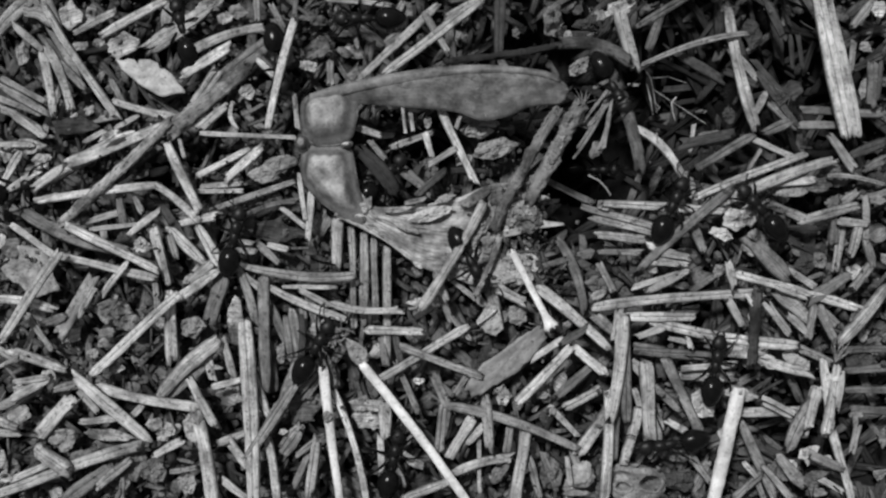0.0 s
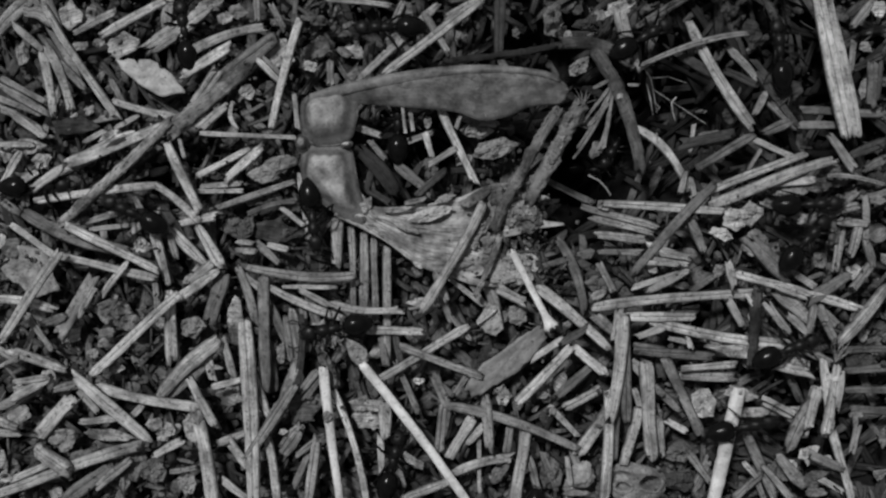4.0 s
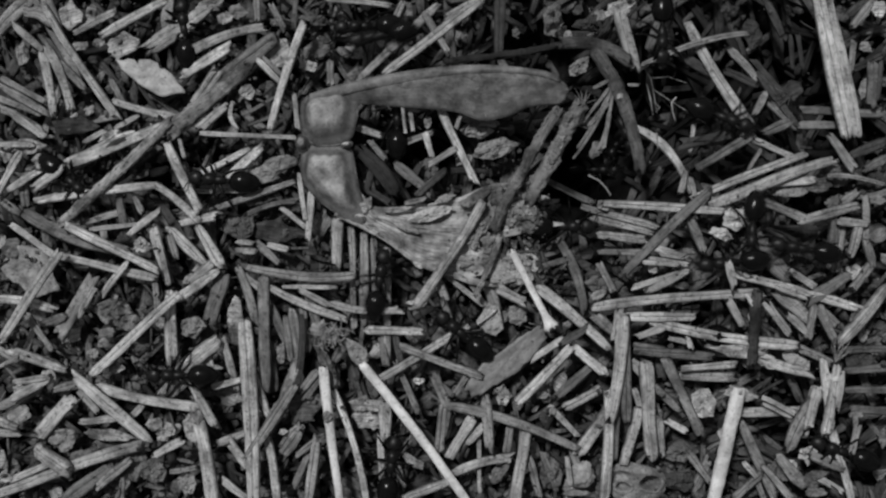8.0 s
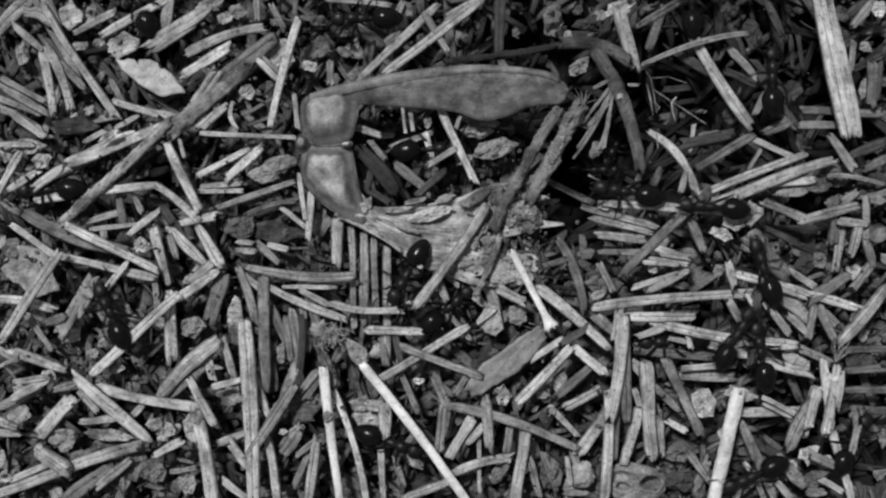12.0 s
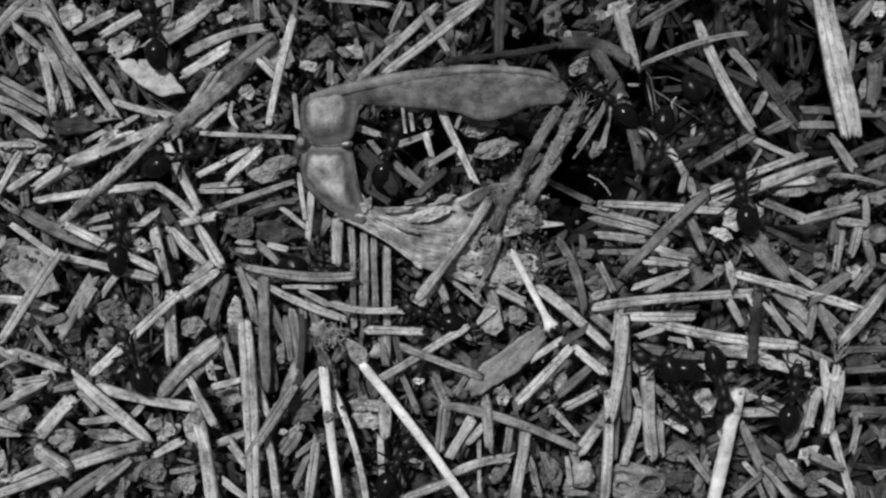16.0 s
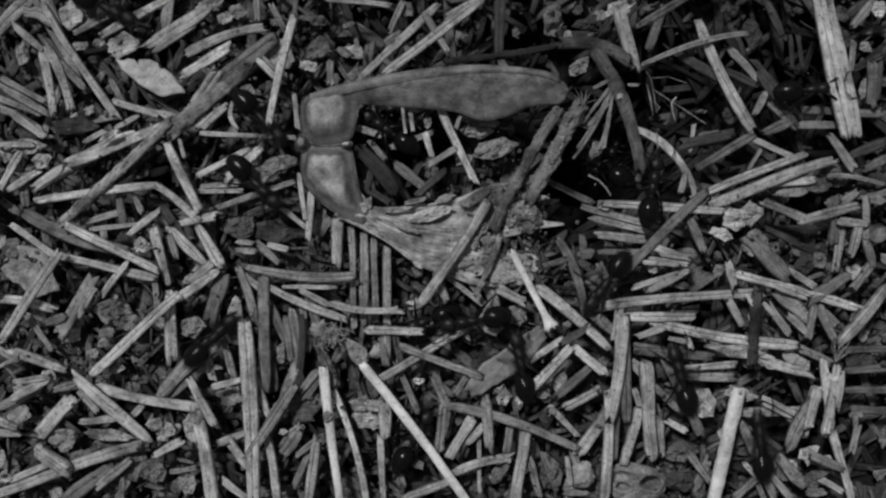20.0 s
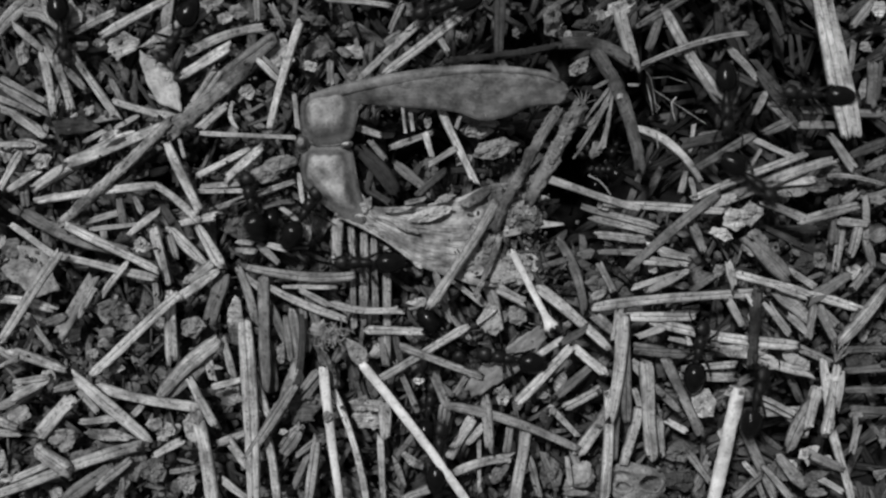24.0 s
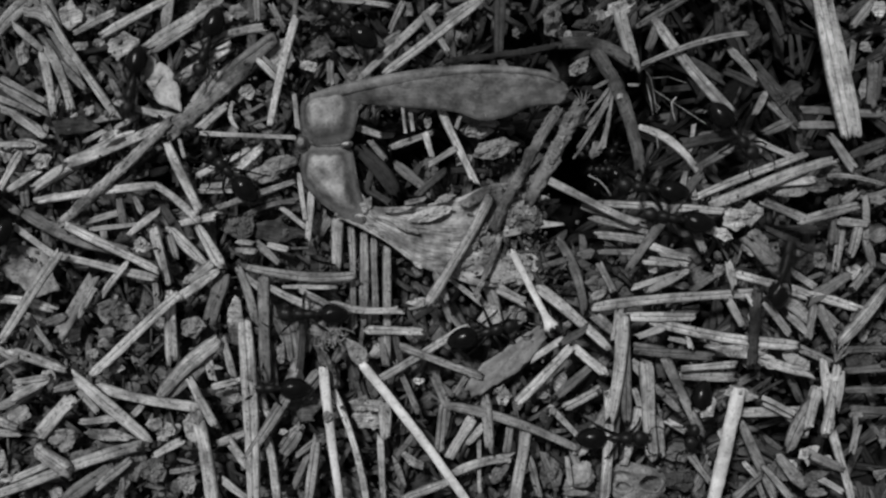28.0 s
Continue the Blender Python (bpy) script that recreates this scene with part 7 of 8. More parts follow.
    march(ants[21], [(0, 28.3, 5.6, 4.6, 65), (0.5, 27.5, 4.7, 4.6, 70), (0.75, 26.3, 4.3, 4.6, 110), (1, 25.2, 3.8, 4.6, 150), (1.25, 25.8, 3.3, 4.6, 85), (1.5, 26.4, 2.8, 4.6, 20), (2, 30.0, 2.7, 4.6, 15), (2.5, 32.9, 3.2, 4.6, 5), (3, 35.8, 4.1, 4.6, 10), (3.5, 41.0, 4.7, 4.6, 0), (4.5, 50.6, 6.3, 4.6, 5), (5.5, 60.2, 6.9, 4.6, 5), (28, 60.2, 6.9, 4.6, 5)])
    march(ants[22], [(0, 38.6, 5.2, 4.6, 130), (0.5, 37.9, 8.7, 4.6, 112), (1, 33.1, 15.5, 4.6, 112), (1.5, 31.3, 17.1, 4.6, 120), (2, 30.3, 17.3, 4.6, 140), (2.25, 33.2, 17.1, 4.6, 80), (2.5, 36.2, 16.9, 4.6, 20), (3, 41.7, 19.0, 4.6, 85), (3.5, 41.4, 22.1, 4.6, 95), (4.5, 41.0, 30.3, 4.6, 95), (5, 40.4, 37.2, 4.6, 95), (28, 40.4, 37.2, 4.6, 95)])
    march(ants[23], [(0, 21.3, 19.6, 3.6, -60), (0.5, 22.0, 21.2, 3.6, 0), (1, 22.7, 22.8, 3.6, 60), (2, 25.0, 23.3, 3.6, 10), (3, 24.6, 25.3, 3.6, 85), (4, 25.3, 26.4, 3.6, 30), (4.75, 24.0, 23.6, 3.6, -25), (5.5, 22.7, 20.8, 3.6, -80), (6, 21.6, 19.7, 3.6, -85), (6.25, 20.4, 21.3, 3.6, -158), (6.5, 19.2, 22.9, 3.6, -230), (7, 17.9, 25.3, 3.6, -240), (7.167, 18.7, 23.8, 3.6, -180), (7.333, 19.6, 22.3, 3.6, -120), (7.5, 20.5, 20.8, 3.6, -60), (8, 22.7, 15.3, 0.6, -65), (8.5, 25.5, 14.2, 3.6, 0), (8.75, 27.1, 14.2, 3.6, 46), (9, 28.6, 14.2, 3.6, 92), (10, 30.9, 22.2, 3.6, 92), (11, 30.9, 29.1, 3.6, 94), (12, 30.7, 31.2, 3.6, 92), (12.5, 30.9, 37.4, 3.6, 92), (28, 30.9, 37.4, 3.6, 92)])
    march(ants[24], [(0, 29.1, 14.2, -18.4, 140), (12.6, 29.1, 14.2, -18.4, 140), (13.4, 25.3, 12.4, 3.6, 140), (15, 20.9, 18.9, 3.6, 130), (16, 20.2, 18.8, 3.6, 135), (17, 19.9, 19.4, 3.6, 140), (17.5, 20.2, 18.9, 3.6, 190), (17.75, 20.8, 17.8, 3.6, 240), (18, 21.3, 16.7, 3.6, 290), (18.6, 21.0, 12.2, -0.4, 280), (19.4, 23.5, 13.6, -18.4, 280), (28, 23.5, 13.6, -18.4, 280)])
    march(ants[25], [(0, 26.9, 36.5, 4.6, -90), (7, 26.9, 36.5, 4.6, -90), (7.5, 26.7, 30.3, 4.6, -90), (8, 26.9, 26.1, 4.6, -90), (8.5, 26.5, 24.4, 4.6, -85), (9, 29.3, 21.4, 4.6, -40), (9.5, 34.1, 20.6, 4.6, 0), (10, 36.7, 21.1, 4.6, 5), (10.5, 40.0, 20.6, 4.6, 40), (11, 40.3, 20.0, 4.6, 88), (12, 40.4, 21.4, 4.6, 90), (12.5, 40.6, 26.2, 4.6, 90), (13.5, 41.0, 37.2, 4.6, 90), (28, 41.0, 37.2, 4.6, 90)])
    march(ants[26], [(0, 58.8, 13.8, 4.6, 180), (4.6, 58.8, 13.8, 4.6, 180), (5.5, 38.2, 15.2, 4.6, 180), (5.75, 37.9, 16.6, 4.6, 140), (6, 37.7, 18.1, 4.6, 100), (6.5, 34.6, 18.4, 4.6, 140), (7, 32.0, 22.8, 4.6, 110), (7.167, 32.3, 21.4, 4.6, 50), (7.333, 32.6, 20.0, 4.6, -10), (7.5, 32.9, 18.6, 4.6, -70), (8, 34.8, 16.0, 4.6, -20), (8.5, 37.9, 13.7, 4.6, -30), (9, 41.7, 9.7, 4.6, -40), (10, 50.6, 7.6, 4.6, -5), (11, 60.2, 7.6, 4.6, 0), (28, 60.2, 7.6, 4.6, 0)])
    march(ants[27], [(0, 60.2, 10.4, 4.6, 185), (5.8, 60.2, 10.4, 4.6, 185), (6.5, 46.5, 9.7, 4.6, 188), (7, 41.2, 7.6, 4.6, 265), (7.5, 39.6, 5.6, 4.6, 250), (8, 37.9, 1.8, 4.6, 265), (8.5, 40.1, -1.2, 4.6, 340), (9, 41.5, -2.5, 4.6, 368), (9.5, 45.8, -2.0, 4.6, 375), (10, 53.3, 0.1, 4.6, 375), (11, 62.3, 2.1, 4.6, 370), (28, 62.3, 2.1, 4.6, 370)])
    march(ants[28], [(0, 50.2, 0.1, -17.4, 170), (7.2, 50.2, 0.1, -17.4, 170), (8, 43.7, 0.1, 4.6, 170), (9, 34.6, 4.6, 4.6, 178), (9.5, 31.8, 3.8, 4.6, 148), (10, 29.6, 6.5, 4.6, 140), (10.5, 27.9, 6.7, 4.6, 136), (11, 26.4, 7.8, 4.6, 135), (11.5, 24.5, 6.8, 4.6, 165), (12, 21.9, 7.1, 4.6, 170), (12.5, 19.4, 7.3, 4.6, 100), (13.5, 18.9, 10.6, -0.4, 100), (14.3, 21.0, 11.8, -17.4, 100), (28, 21.0, 11.8, -17.4, 100)])
    march(ants[29], [(0, 59.5, 0.8, 4.6, 170), (8.6, 59.5, 0.8, 4.6, 170), (9.5, 46.5, 2.7, 4.6, 165), (10.5, 42.7, 4.7, 4.6, 150), (11, 42.2, 5.3, 4.6, 140), (11.25, 41.9, 4.8, 4.6, 190), (11.5, 41.5, 4.3, 4.6, 240), (12, 32.4, 5.2, 4.6, 175), (12.5, 30.3, 4.7, 4.6, 180), (13.5, 28.5, 5.4, 4.6, 138), (14.5, 26.7, 6.1, 4.6, 95), (15, 25.3, 12.2, 4.6, 62), (15.5, 27.2, 14.4, 4.6, 20), (15.75, 26.9, 13.3, 4.6, -40), (16, 26.5, 12.3, 4.6, -100), (17, 23.8, 9.7, 4.6, -120), (18, 21.0, 10.0, -0.4, -180), (18.8, 23.4, 11.1, -17.4, -180), (28, 23.4, 11.1, -17.4, -180)])
    march(ants[30], [(0, 60.2, 0.8, 4.6, 175), (13.2, 60.2, 0.8, 4.6, 175), (14.5, 41.0, 5.4, 4.6, 180), (15, 35.5, 7.2, 4.6, 180), (15.5, 35.8, 6.6, 4.6, 190), (15.75, 36.3, 6.8, 4.6, 145), (16, 36.7, 6.9, 4.6, 100), (16.5, 34.5, 6.7, 4.6, 178), (17, 33.3, 5.4, 4.6, 150), (17.5, 33.4, 7.2, 4.6, 100), (18, 26.3, 6.8, 4.6, 138), (18.5, 24.2, 7.9, 4.6, 150), (19, 21.5, 8.3, 1.6, 170), (20, 19.9, 10.9, -2.4, 150), (20.8, 21.8, 11.9, -17.4, 150), (28, 21.8, 11.9, -17.4, 150)])
    march(ants[31], [(0, 41.4, 37.2, 4.6, -90), (15.2, 41.4, 37.2, 4.6, -90), (16, 40.8, 27.0, 4.6, -90), (16.5, 39.7, 20.8, 4.6, -95), (17, 38.5, 20.1, 4.6, -100), (17.17, 38.2, 20.7, 4.6, -157), (17.33, 37.9, 21.3, 4.6, -213), (17.5, 37.5, 21.9, 4.6, -270), (18, 37.9, 23.2, 4.6, -300), (19, 40.4, 20.7, 4.6, -360), (19.5, 43.4, 20.0, 4.6, -360), (20, 45.8, 19.6, 4.6, -355), (21, 52.0, 21.4, 4.6, -350), (22, 61.6, 22.8, 4.6, -350), (28, 61.6, 22.8, 4.6, -350)])
    march(ants[32], [(0, 29.7, 20.6, -17.4, 0), (13.4, 29.7, 20.6, -17.4, 0), (14.2, 25.8, 17.9, 4.6, 0), (15, 28.3, 17.3, 4.6, 0), (16, 32.3, 16.6, 4.6, -60), (17, 32.9, 14.0, 4.6, -85), (17.5, 32.9, 11.8, 4.6, -95), (18, 30.7, 9.7, 4.6, -160), (18.6, 26.5, 9.0, 4.6, -180), (19.4, 21.9, 10.1, -1.4, -180), (20.2, 24.2, 11.1, -17.4, -180), (28, 24.2, 11.1, -17.4, -180)])
    march(ants[33], [(0, 21.8, 11.1, -17.4, 0), (18.6, 21.8, 11.1, -17.4, 0), (19.3, 23.8, 9.5, -6.4, 40), (20, 25.8, 7.9, 4.6, 80), (20.5, 25.2, 6.9, 4.6, 92), (21, 24.3, 14.1, 4.6, 94), (21.5, 24.6, 13.1, 4.6, 60), (22, 26.6, 12.7, 4.6, 20), (22.5, 28.6, 12.3, 4.6, -20), (23.5, 32.4, 11.8, 4.6, -12), (24, 38.2, 8.2, 4.6, -40), (24.5, 41.5, 6.3, 4.6, -50), (24.75, 41.0, 6.5, 4.6, 25), (25, 40.4, 6.8, 4.6, 100), (25.17, 40.6, 6.8, 4.6, 158), (25.33, 40.7, 6.8, 4.6, 217), (25.5, 40.8, 6.8, 4.6, 275), (25.67, 38.4, 7.5, 4.6, 334), (25.83, 35.9, 8.2, 4.6, 393), (26, 33.4, 8.9, 4.6, 452), (26.25, 32.0, 7.2, 4.6, 506), (26.5, 30.7, 5.6, 4.6, 560), (27, 28.9, 4.3, 4.6, 560), (28, 24.8, 7.5, 4.6, 532)])
    march(ants[34], [(0, 61.6, 16.6, 4.6, 170), (22, 61.6, 16.6, 4.6, 170), (24, 45.2, 19.0, 4.6, 175), (24.5, 41.9, 20.7, 4.6, 160), (25, 38.2, 18.8, 4.6, 200), (26, 34.9, 16.7, 4.6, 240), (26.33, 35.1, 17.0, 4.6, 180), (26.67, 35.3, 17.3, 4.6, 120), (27, 35.5, 17.7, 4.6, 60), (27.25, 35.5, 16.9, 4.6, 5), (27.5, 35.5, 16.2, 4.6, -50), (28, 36.3, 13.7, 4.6, -50)])
    march(ants[35], [(0, 33.5, -14.0, 4.6, 80), (0.5, 33.3, -14.5, 4.6, 80), (1, 37.4, -11.5, 4.6, 57), (1.5, 39.7, -8.6, 4.6, 50), (2, 42.3, -5.1, 4.6, 70), (2.5, 42.6, -3.4, 4.6, 85), (3, 42.6, -2.8, 4.6, 90), (3.5, 43.2, -0.6, 4.6, 80), (4.5, 49.2, 2.8, 4.6, 20), (5.5, 60.2, 4.2, 4.6, 10), (28, 60.2, 4.2, 4.6, 10)])
    march(ants[36], [(0, 44.7, -34.3, 4.6, 110), (0.4, 44.7, -34.3, 4.6, 110), (1, 42.7, -26.4, 4.6, 105), (1.5, 40.0, -20.6, 4.6, 100), (2, 38.4, -14.7, 4.6, 92), (2.5, 39.0, -13.7, 4.6, 92), (3, 38.6, -13.7, 4.6, 90), (3.5, 40.4, -12.9, 4.6, 50), (4.5, 47.8, -11.6, 4.6, 10), (5.5, 60.9, -10.9, 4.6, 5), (28, 60.9, -10.9, 4.6, 5)])
    march(ants[37], [(0, 27.4, -24.0, 4.6, 190), (1, 22.0, -24.9, 4.6, 182), (2, 22.0, -24.7, 4.6, 178), (2.5, 22.4, -24.1, 4.6, 120), (2.75, 22.7, -24.3, 4.6, 70), (3, 23.0, -24.5, 4.6, 20), (3.5, 30.0, -21.7, 4.6, 20), (4.5, 42.3, -21.9, 4.6, -5), (5.5, 49.2, -26.7, 4.6, -30), (6.5, 61.6, -30.2, 4.6, -20), (28, 61.6, -30.2, 4.6, -20)])
    march(ants[38], [(0, 3.7, -2.0, 4.6, -60), (1, 7.3, -8.2, 4.6, -60), (1.5, 9.7, -11.9, 4.6, -62), (2, 10.0, -13.7, 4.6, -65), (2.5, 13.1, -20.6, 4.6, -72), (3, 12.2, -23.6, 4.6, -100), (3.5, 11.4, -27.4, 4.6, -100), (4.2, 10.7, -35.7, 4.6, -98), (28, 10.7, -35.7, 4.6, -98)])
    march(ants[39], [(0, 0.5, -2.3, -18.0, -60), (3.9, 0.5, -2.3, -18.0, -60), (4.7, 0.4, -2.0, 4.0, -60), (6, 3.2, -6.1, 4.0, -30), (6.5, 4.0, -7.2, 4.0, -20), (7, 4.7, -7.4, 4.0, 10), (7.25, 4.5, -7.9, 4.0, 55), (7.5, 4.3, -8.4, 4.0, 100), (8, 1.9, -10.1, 4.0, 140), (8.5, 2.1, -11.0, 4.0, 142), (9, 2.9, -12.9, 4.0, 140), (9.5, 3.5, -13.7, 4.0, 120), (10, 4.2, -15.3, 4.0, 105), (10.25, 3.9, -16.2, 4.0, 182), (10.5, 3.6, -17.2, 4.0, 260), (11, 2.6, -23.1, 4.0, 265), (11.5, 3.0, -28.2, 4.0, 272), (12, 3.2, -35.8, 4.0, 272), (28, 3.2, -35.8, 4.0, 272)])
    march(ants[40], [(0, 37.2, -10.5, -19.4, 170), (6.2, 37.2, -10.5, -19.4, 170), (7, 32.5, -9.1, 2.6, 170), (8, 30.9, -10.2, 2.6, 170), (9.5, 29.7, -11.1, 2.6, 180), (11, 28.0, -11.6, 2.6, 180), (12.5, 27.3, -11.5, 2.6, 185), (13.5, 24.8, -12.5, 2.6, 240), (14.5, 25.4, -13.9, 4.1, 315), (15.5, 27.9, -15.1, 4.6, 310), (16, 29.6, -17.8, 4.6, 298), (16.5, 30.3, -18.9, 4.6, 310), (17, 31.3, -20.2, 4.6, 335), (17.25, 30.7, -20.2, 4.6, 262), (17.5, 30.0, -20.3, 4.6, 190), (17.83, 30.4, -20.3, 4.6, 247), (18.17, 30.9, -20.3, 4.6, 303), (18.5, 31.3, -20.3, 4.6, 360), (19, 31.4, -21.2, 4.6, 405), (19.5, 31.5, -22.1, 4.6, 450), (20, 29.1, -15.3, 4.6, 465), (20.5, 27.9, -13.3, 4.6, 470), (21, 25.2, -8.0, 4.6, 462), (22, 20.6, -2.0, 2.6, 480), (22.8, 23.6, -2.3, -19.4, 480), (28, 23.6, -2.3, -19.4, 480)])
    march(ants[41], [(0, 27.9, -35.7, 4.6, 50), (9, 27.9, -35.7, 4.6, 50), (9.6, 32.0, -28.5, 4.6, 35), (9.8, 34.0, -26.9, 4.6, 30), (10, 35.9, -25.7, 4.6, 42), (10.2, 37.4, -23.9, 4.6, 55), (10.5, 38.6, -20.7, 4.6, 80), (10.8, 35.6, -14.7, 4.6, 110), (11, 34.6, -13.1, 4.6, 92), (11.5, 33.8, -13.8, 4.6, 92), (12, 36.3, -10.2, 4.6, 60), (12.5, 41.3, -5.1, 4.6, 60), (13.5, 47.2, 0.1, 4.6, 30), (14.5, 56.1, 2.8, 4.6, 10), (15.3, 63.0, 4.2, 4.6, 10), (28, 63.0, 4.2, 4.6, 10)])
    march(ants[42], [(0, 49.2, -34.3, 4.6, 120), (8, 49.2, -34.3, 4.6, 120), (8.5, 45.8, -26.7, 4.6, 118), (9, 43.2, -20.4, 4.6, 108), (9.3, 41.8, -16.4, 4.6, 105), (9.5, 41.0, -13.7, 4.6, 92), (9.7, 41.0, -12.3, 4.6, 85), (10, 41.7, -10.9, 4.6, 82), (10.5, 40.1, -10.2, 4.6, 95), (11, 40.4, -8.2, 4.6, 92), (11.5, 41.3, -10.9, 4.6, 95), (12, 38.9, -12.3, 4.6, 100), (12.5, 39.3, -10.8, 4.6, 80), (13.5, 43.0, -2.0, 4.6, 70), (14.6, 53.3, 4.2, 4.6, 30), (15.4, 62.3, 6.9, 4.6, 20), (28, 62.3, 6.9, 4.6, 20)])
    march(ants[43], [(0, 52.0, -35.7, 4.6, 120), (8.2, 52.0, -35.7, 4.6, 120), (9.5, 48.3, -29.6, 4.6, 125), (10, 47.7, -28.3, 4.6, 130), (10.5, 46.6, -26.7, 4.6, 155), (11, 45.1, -26.2, 4.6, 175), (11.5, 42.1, -25.5, 4.6, 190), (12, 37.5, -28.1, 4.6, 205), (12.5, 32.0, -30.2, 4.6, 195), (13.3, 25.2, -36.4, 4.6, 200), (28, 25.2, -36.4, 4.6, 200)])
    march(ants[44], [(0, 62.1, -22.1, 3.4, 185), (5.4, 62.1, -22.1, 3.4, 185), (6.4, 51.0, -24.2, 3.4, 190), (8, 48.9, -24.9, 3.4, 160), (9, 49.6, -23.8, 3.4, 140), (10, 49.3, -24.5, 3.4, 200), (10.75, 49.8, -23.7, 3.4, 150), (11.5, 50.3, -22.8, 3.4, 100), (12, 51.0, -23.5, 3.4, 60), (12.5, 51.7, -24.2, 3.4, 20), (14, 62.1, -24.9, 3.4, 0), (28, 62.1, -24.9, 3.4, 0)])
    march(ants[45], [(0, 15.5, 0.1, -17.4, -80), (12.4, 15.5, 0.1, -17.4, -80), (13.2, 13.5, 0.1, 4.6, -80), (14, 14.8, -6.8, 4.6, -85), (14.5, 15.4, -16.4, 4.6, -88), (15, 18.1, -24.8, 4.6, -52), (15.5, 20.5, -28.9, 4.6, -58), (16.2, 23.8, -36.4, 4.6, -60), (28, 23.8, -36.4, 4.6, -60)])
    march(ants[46], [(0, 54.9, -7.8, -17.4, -110), (12.8, 54.9, -7.8, -17.4, -110), (13.6, 47.8, -6.8, 4.6, -110), (15, 43.2, -20.7, 4.6, -80), (15.5, 42.9, -19.2, 4.6, -10), (15.75, 43.0, -18.4, 4.6, 35), (16, 43.0, -17.5, 4.6, 80), (16.25, 44.1, -19.1, 4.6, 15), (16.5, 45.1, -20.7, 4.6, -50), (16.75, 44.8, -22.2, 4.6, -110), (17, 44.5, -23.6, 4.6, -170), (18, 38.9, -28.1, 4.6, -155), (19, 31.3, -35.7, 4.6, -140), (28, 31.3, -35.7, 4.6, -140)])
    march(ants[47], [(0, 36.0, -17.3, -17.4, 160), (14.6, 36.0, -17.3, -17.4, 160), (15.4, 31.3, -15.1, 4.6, 160), (16.5, 23.1, -13.7, 4.6, 165), (17, 18.8, -12.4, 4.6, 155), (17.5, 13.8, -8.6, 4.6, 180), (18, 11.3, -10.1, 4.6, 192), (18.5, 8.3, -11.2, 4.6, 188), (19, 8.0, -10.2, 4.6, 182), (19.5, 7.1, -10.0, 4.6, 186), (20, 3.2, -8.9, 4.6, 190), (20.5, 0.4, -8.2, 4.6, 200), (21.3, 0.5, -9.4, -17.4, 200), (28, 0.5, -9.4, -17.4, 200)])
    march(ants[48], [(0, 17.6, -36.4, 4.6, 112), (18.6, 17.6, -36.4, 4.6, 112), (19.2, 14.8, -28.1, 4.6, 112), (19.5, 12.6, -22.5, 4.6, 112), (20, 9.5, -13.7, 4.6, 100), (20.5, 4.7, -9.0, 4.6, 155), (21, 2.6, -6.0, 4.6, 130), (21.5, 1.1, -4.1, 4.6, 140), (22.3, 1.3, -4.7, -17.4, 140), (28, 1.3, -4.7, -17.4, 140)])
    march(ants[49], [(0, 25.7, 0.1, -17.4, -120), (18.5, 25.7, 0.1, -17.4, -120), (19.3, 22.4, 0.1, 4.6, -120), (20, 19.7, -4.7, 4.6, -125), (20.5, 15.7, -9.9, 4.6, -140), (21, 13.7, -12.6, 4.6, -138), (21.5, 11.1, -10.2, 4.6, -210), (22, 10.6, -10.6, 4.6, -165), (22.5, 10.0, -10.9, 4.6, -120), (23.5, 9.2, -12.4, 4.6, -170), (24, 7.6, -13.4, 4.6, -190), (24.5, 6.0, -10.9, 4.6, -220), (25, 4.5, -9.0, 4.6, -182), (25.5, 4.0, -9.2, 4.6, -175), (26.5, 1.1, -10.2, 4.6, -160), (26.73, 1.8, -10.5, 4.6, -107), (26.97, 2.5, -10.7, 4.6, -53), (27.2, 3.2, -10.9, 4.6, 0), (28, 5.8, -10.1, 4.6, 15)])
    march(ants[50], [(0, -1.6, -36.4, 4.6, 85), (22.6, -1.6, -36.4, 4.6, 85), (24, -0.5, -24.7, 4.6, 85), (25, 0.1, -17.4, 4.6, 80), (25.5, 1.1, -12.3, 4.6, 80), (26, 0.8, -10.7, 4.6, 140), (26.5, -2.7, -5.4, 4.6, 140), (27, -6.5, -3.2, 4.6, 145), (27.5, -11.1, -7.9, 4.6, 215), (28, -16.8, -8.0, 4.6, 180)])
    march(ants[51], [(0, -24.0, 0.1, -17.4, -90), (23.4, -24.0, 0.1, -17.4, -90), (24.2, -20.9, 0.1, 4.6, -90), (25.5, -20.6, -7.4, 4.6, -88), (26, -19.7, -10.1, 4.6, -80), (26.25, -18.1, -10.1, 4.6, -40), (26.5, -16.4, -10.1, 4.6, 0), (26.67, -15.2, -10.2, 4.6, 60), (26.83, -14.0, -10.3, 4.6, 120), (27, -12.8, -10.4, 4.6, 180), (27.3, -14.0, -13.0, 4.6, 250), (27.6, -17.5, -16.7, 4.6, 200), (28, -21.6, -17.1, 4.6, 180)])
    march(ants[52], [(0, 37.5, -35.7, 4.6, 105), (22, 37.5, -35.7, 4.6, 105), (23.5, 31.5, -17.3, 4.6, 100), (24, 31.4, -12.3, 4.6, 80), (24.5, 31.3, -13.3, 4.6, 96), (25, 29.0, -13.1, 4.6, 95), (25.5, 28.9, -12.4, 4.6, 68), (26, 29.3, -11.3, 4.6, 62), (26.5, 29.6, -10.9, 4.6, 40), (27, 34.8, -9.3, 4.6, 18), (27.5, 37.9, -10.1, 4.6, 30), (28, 41.9, -2.3, 4.6, 75)])
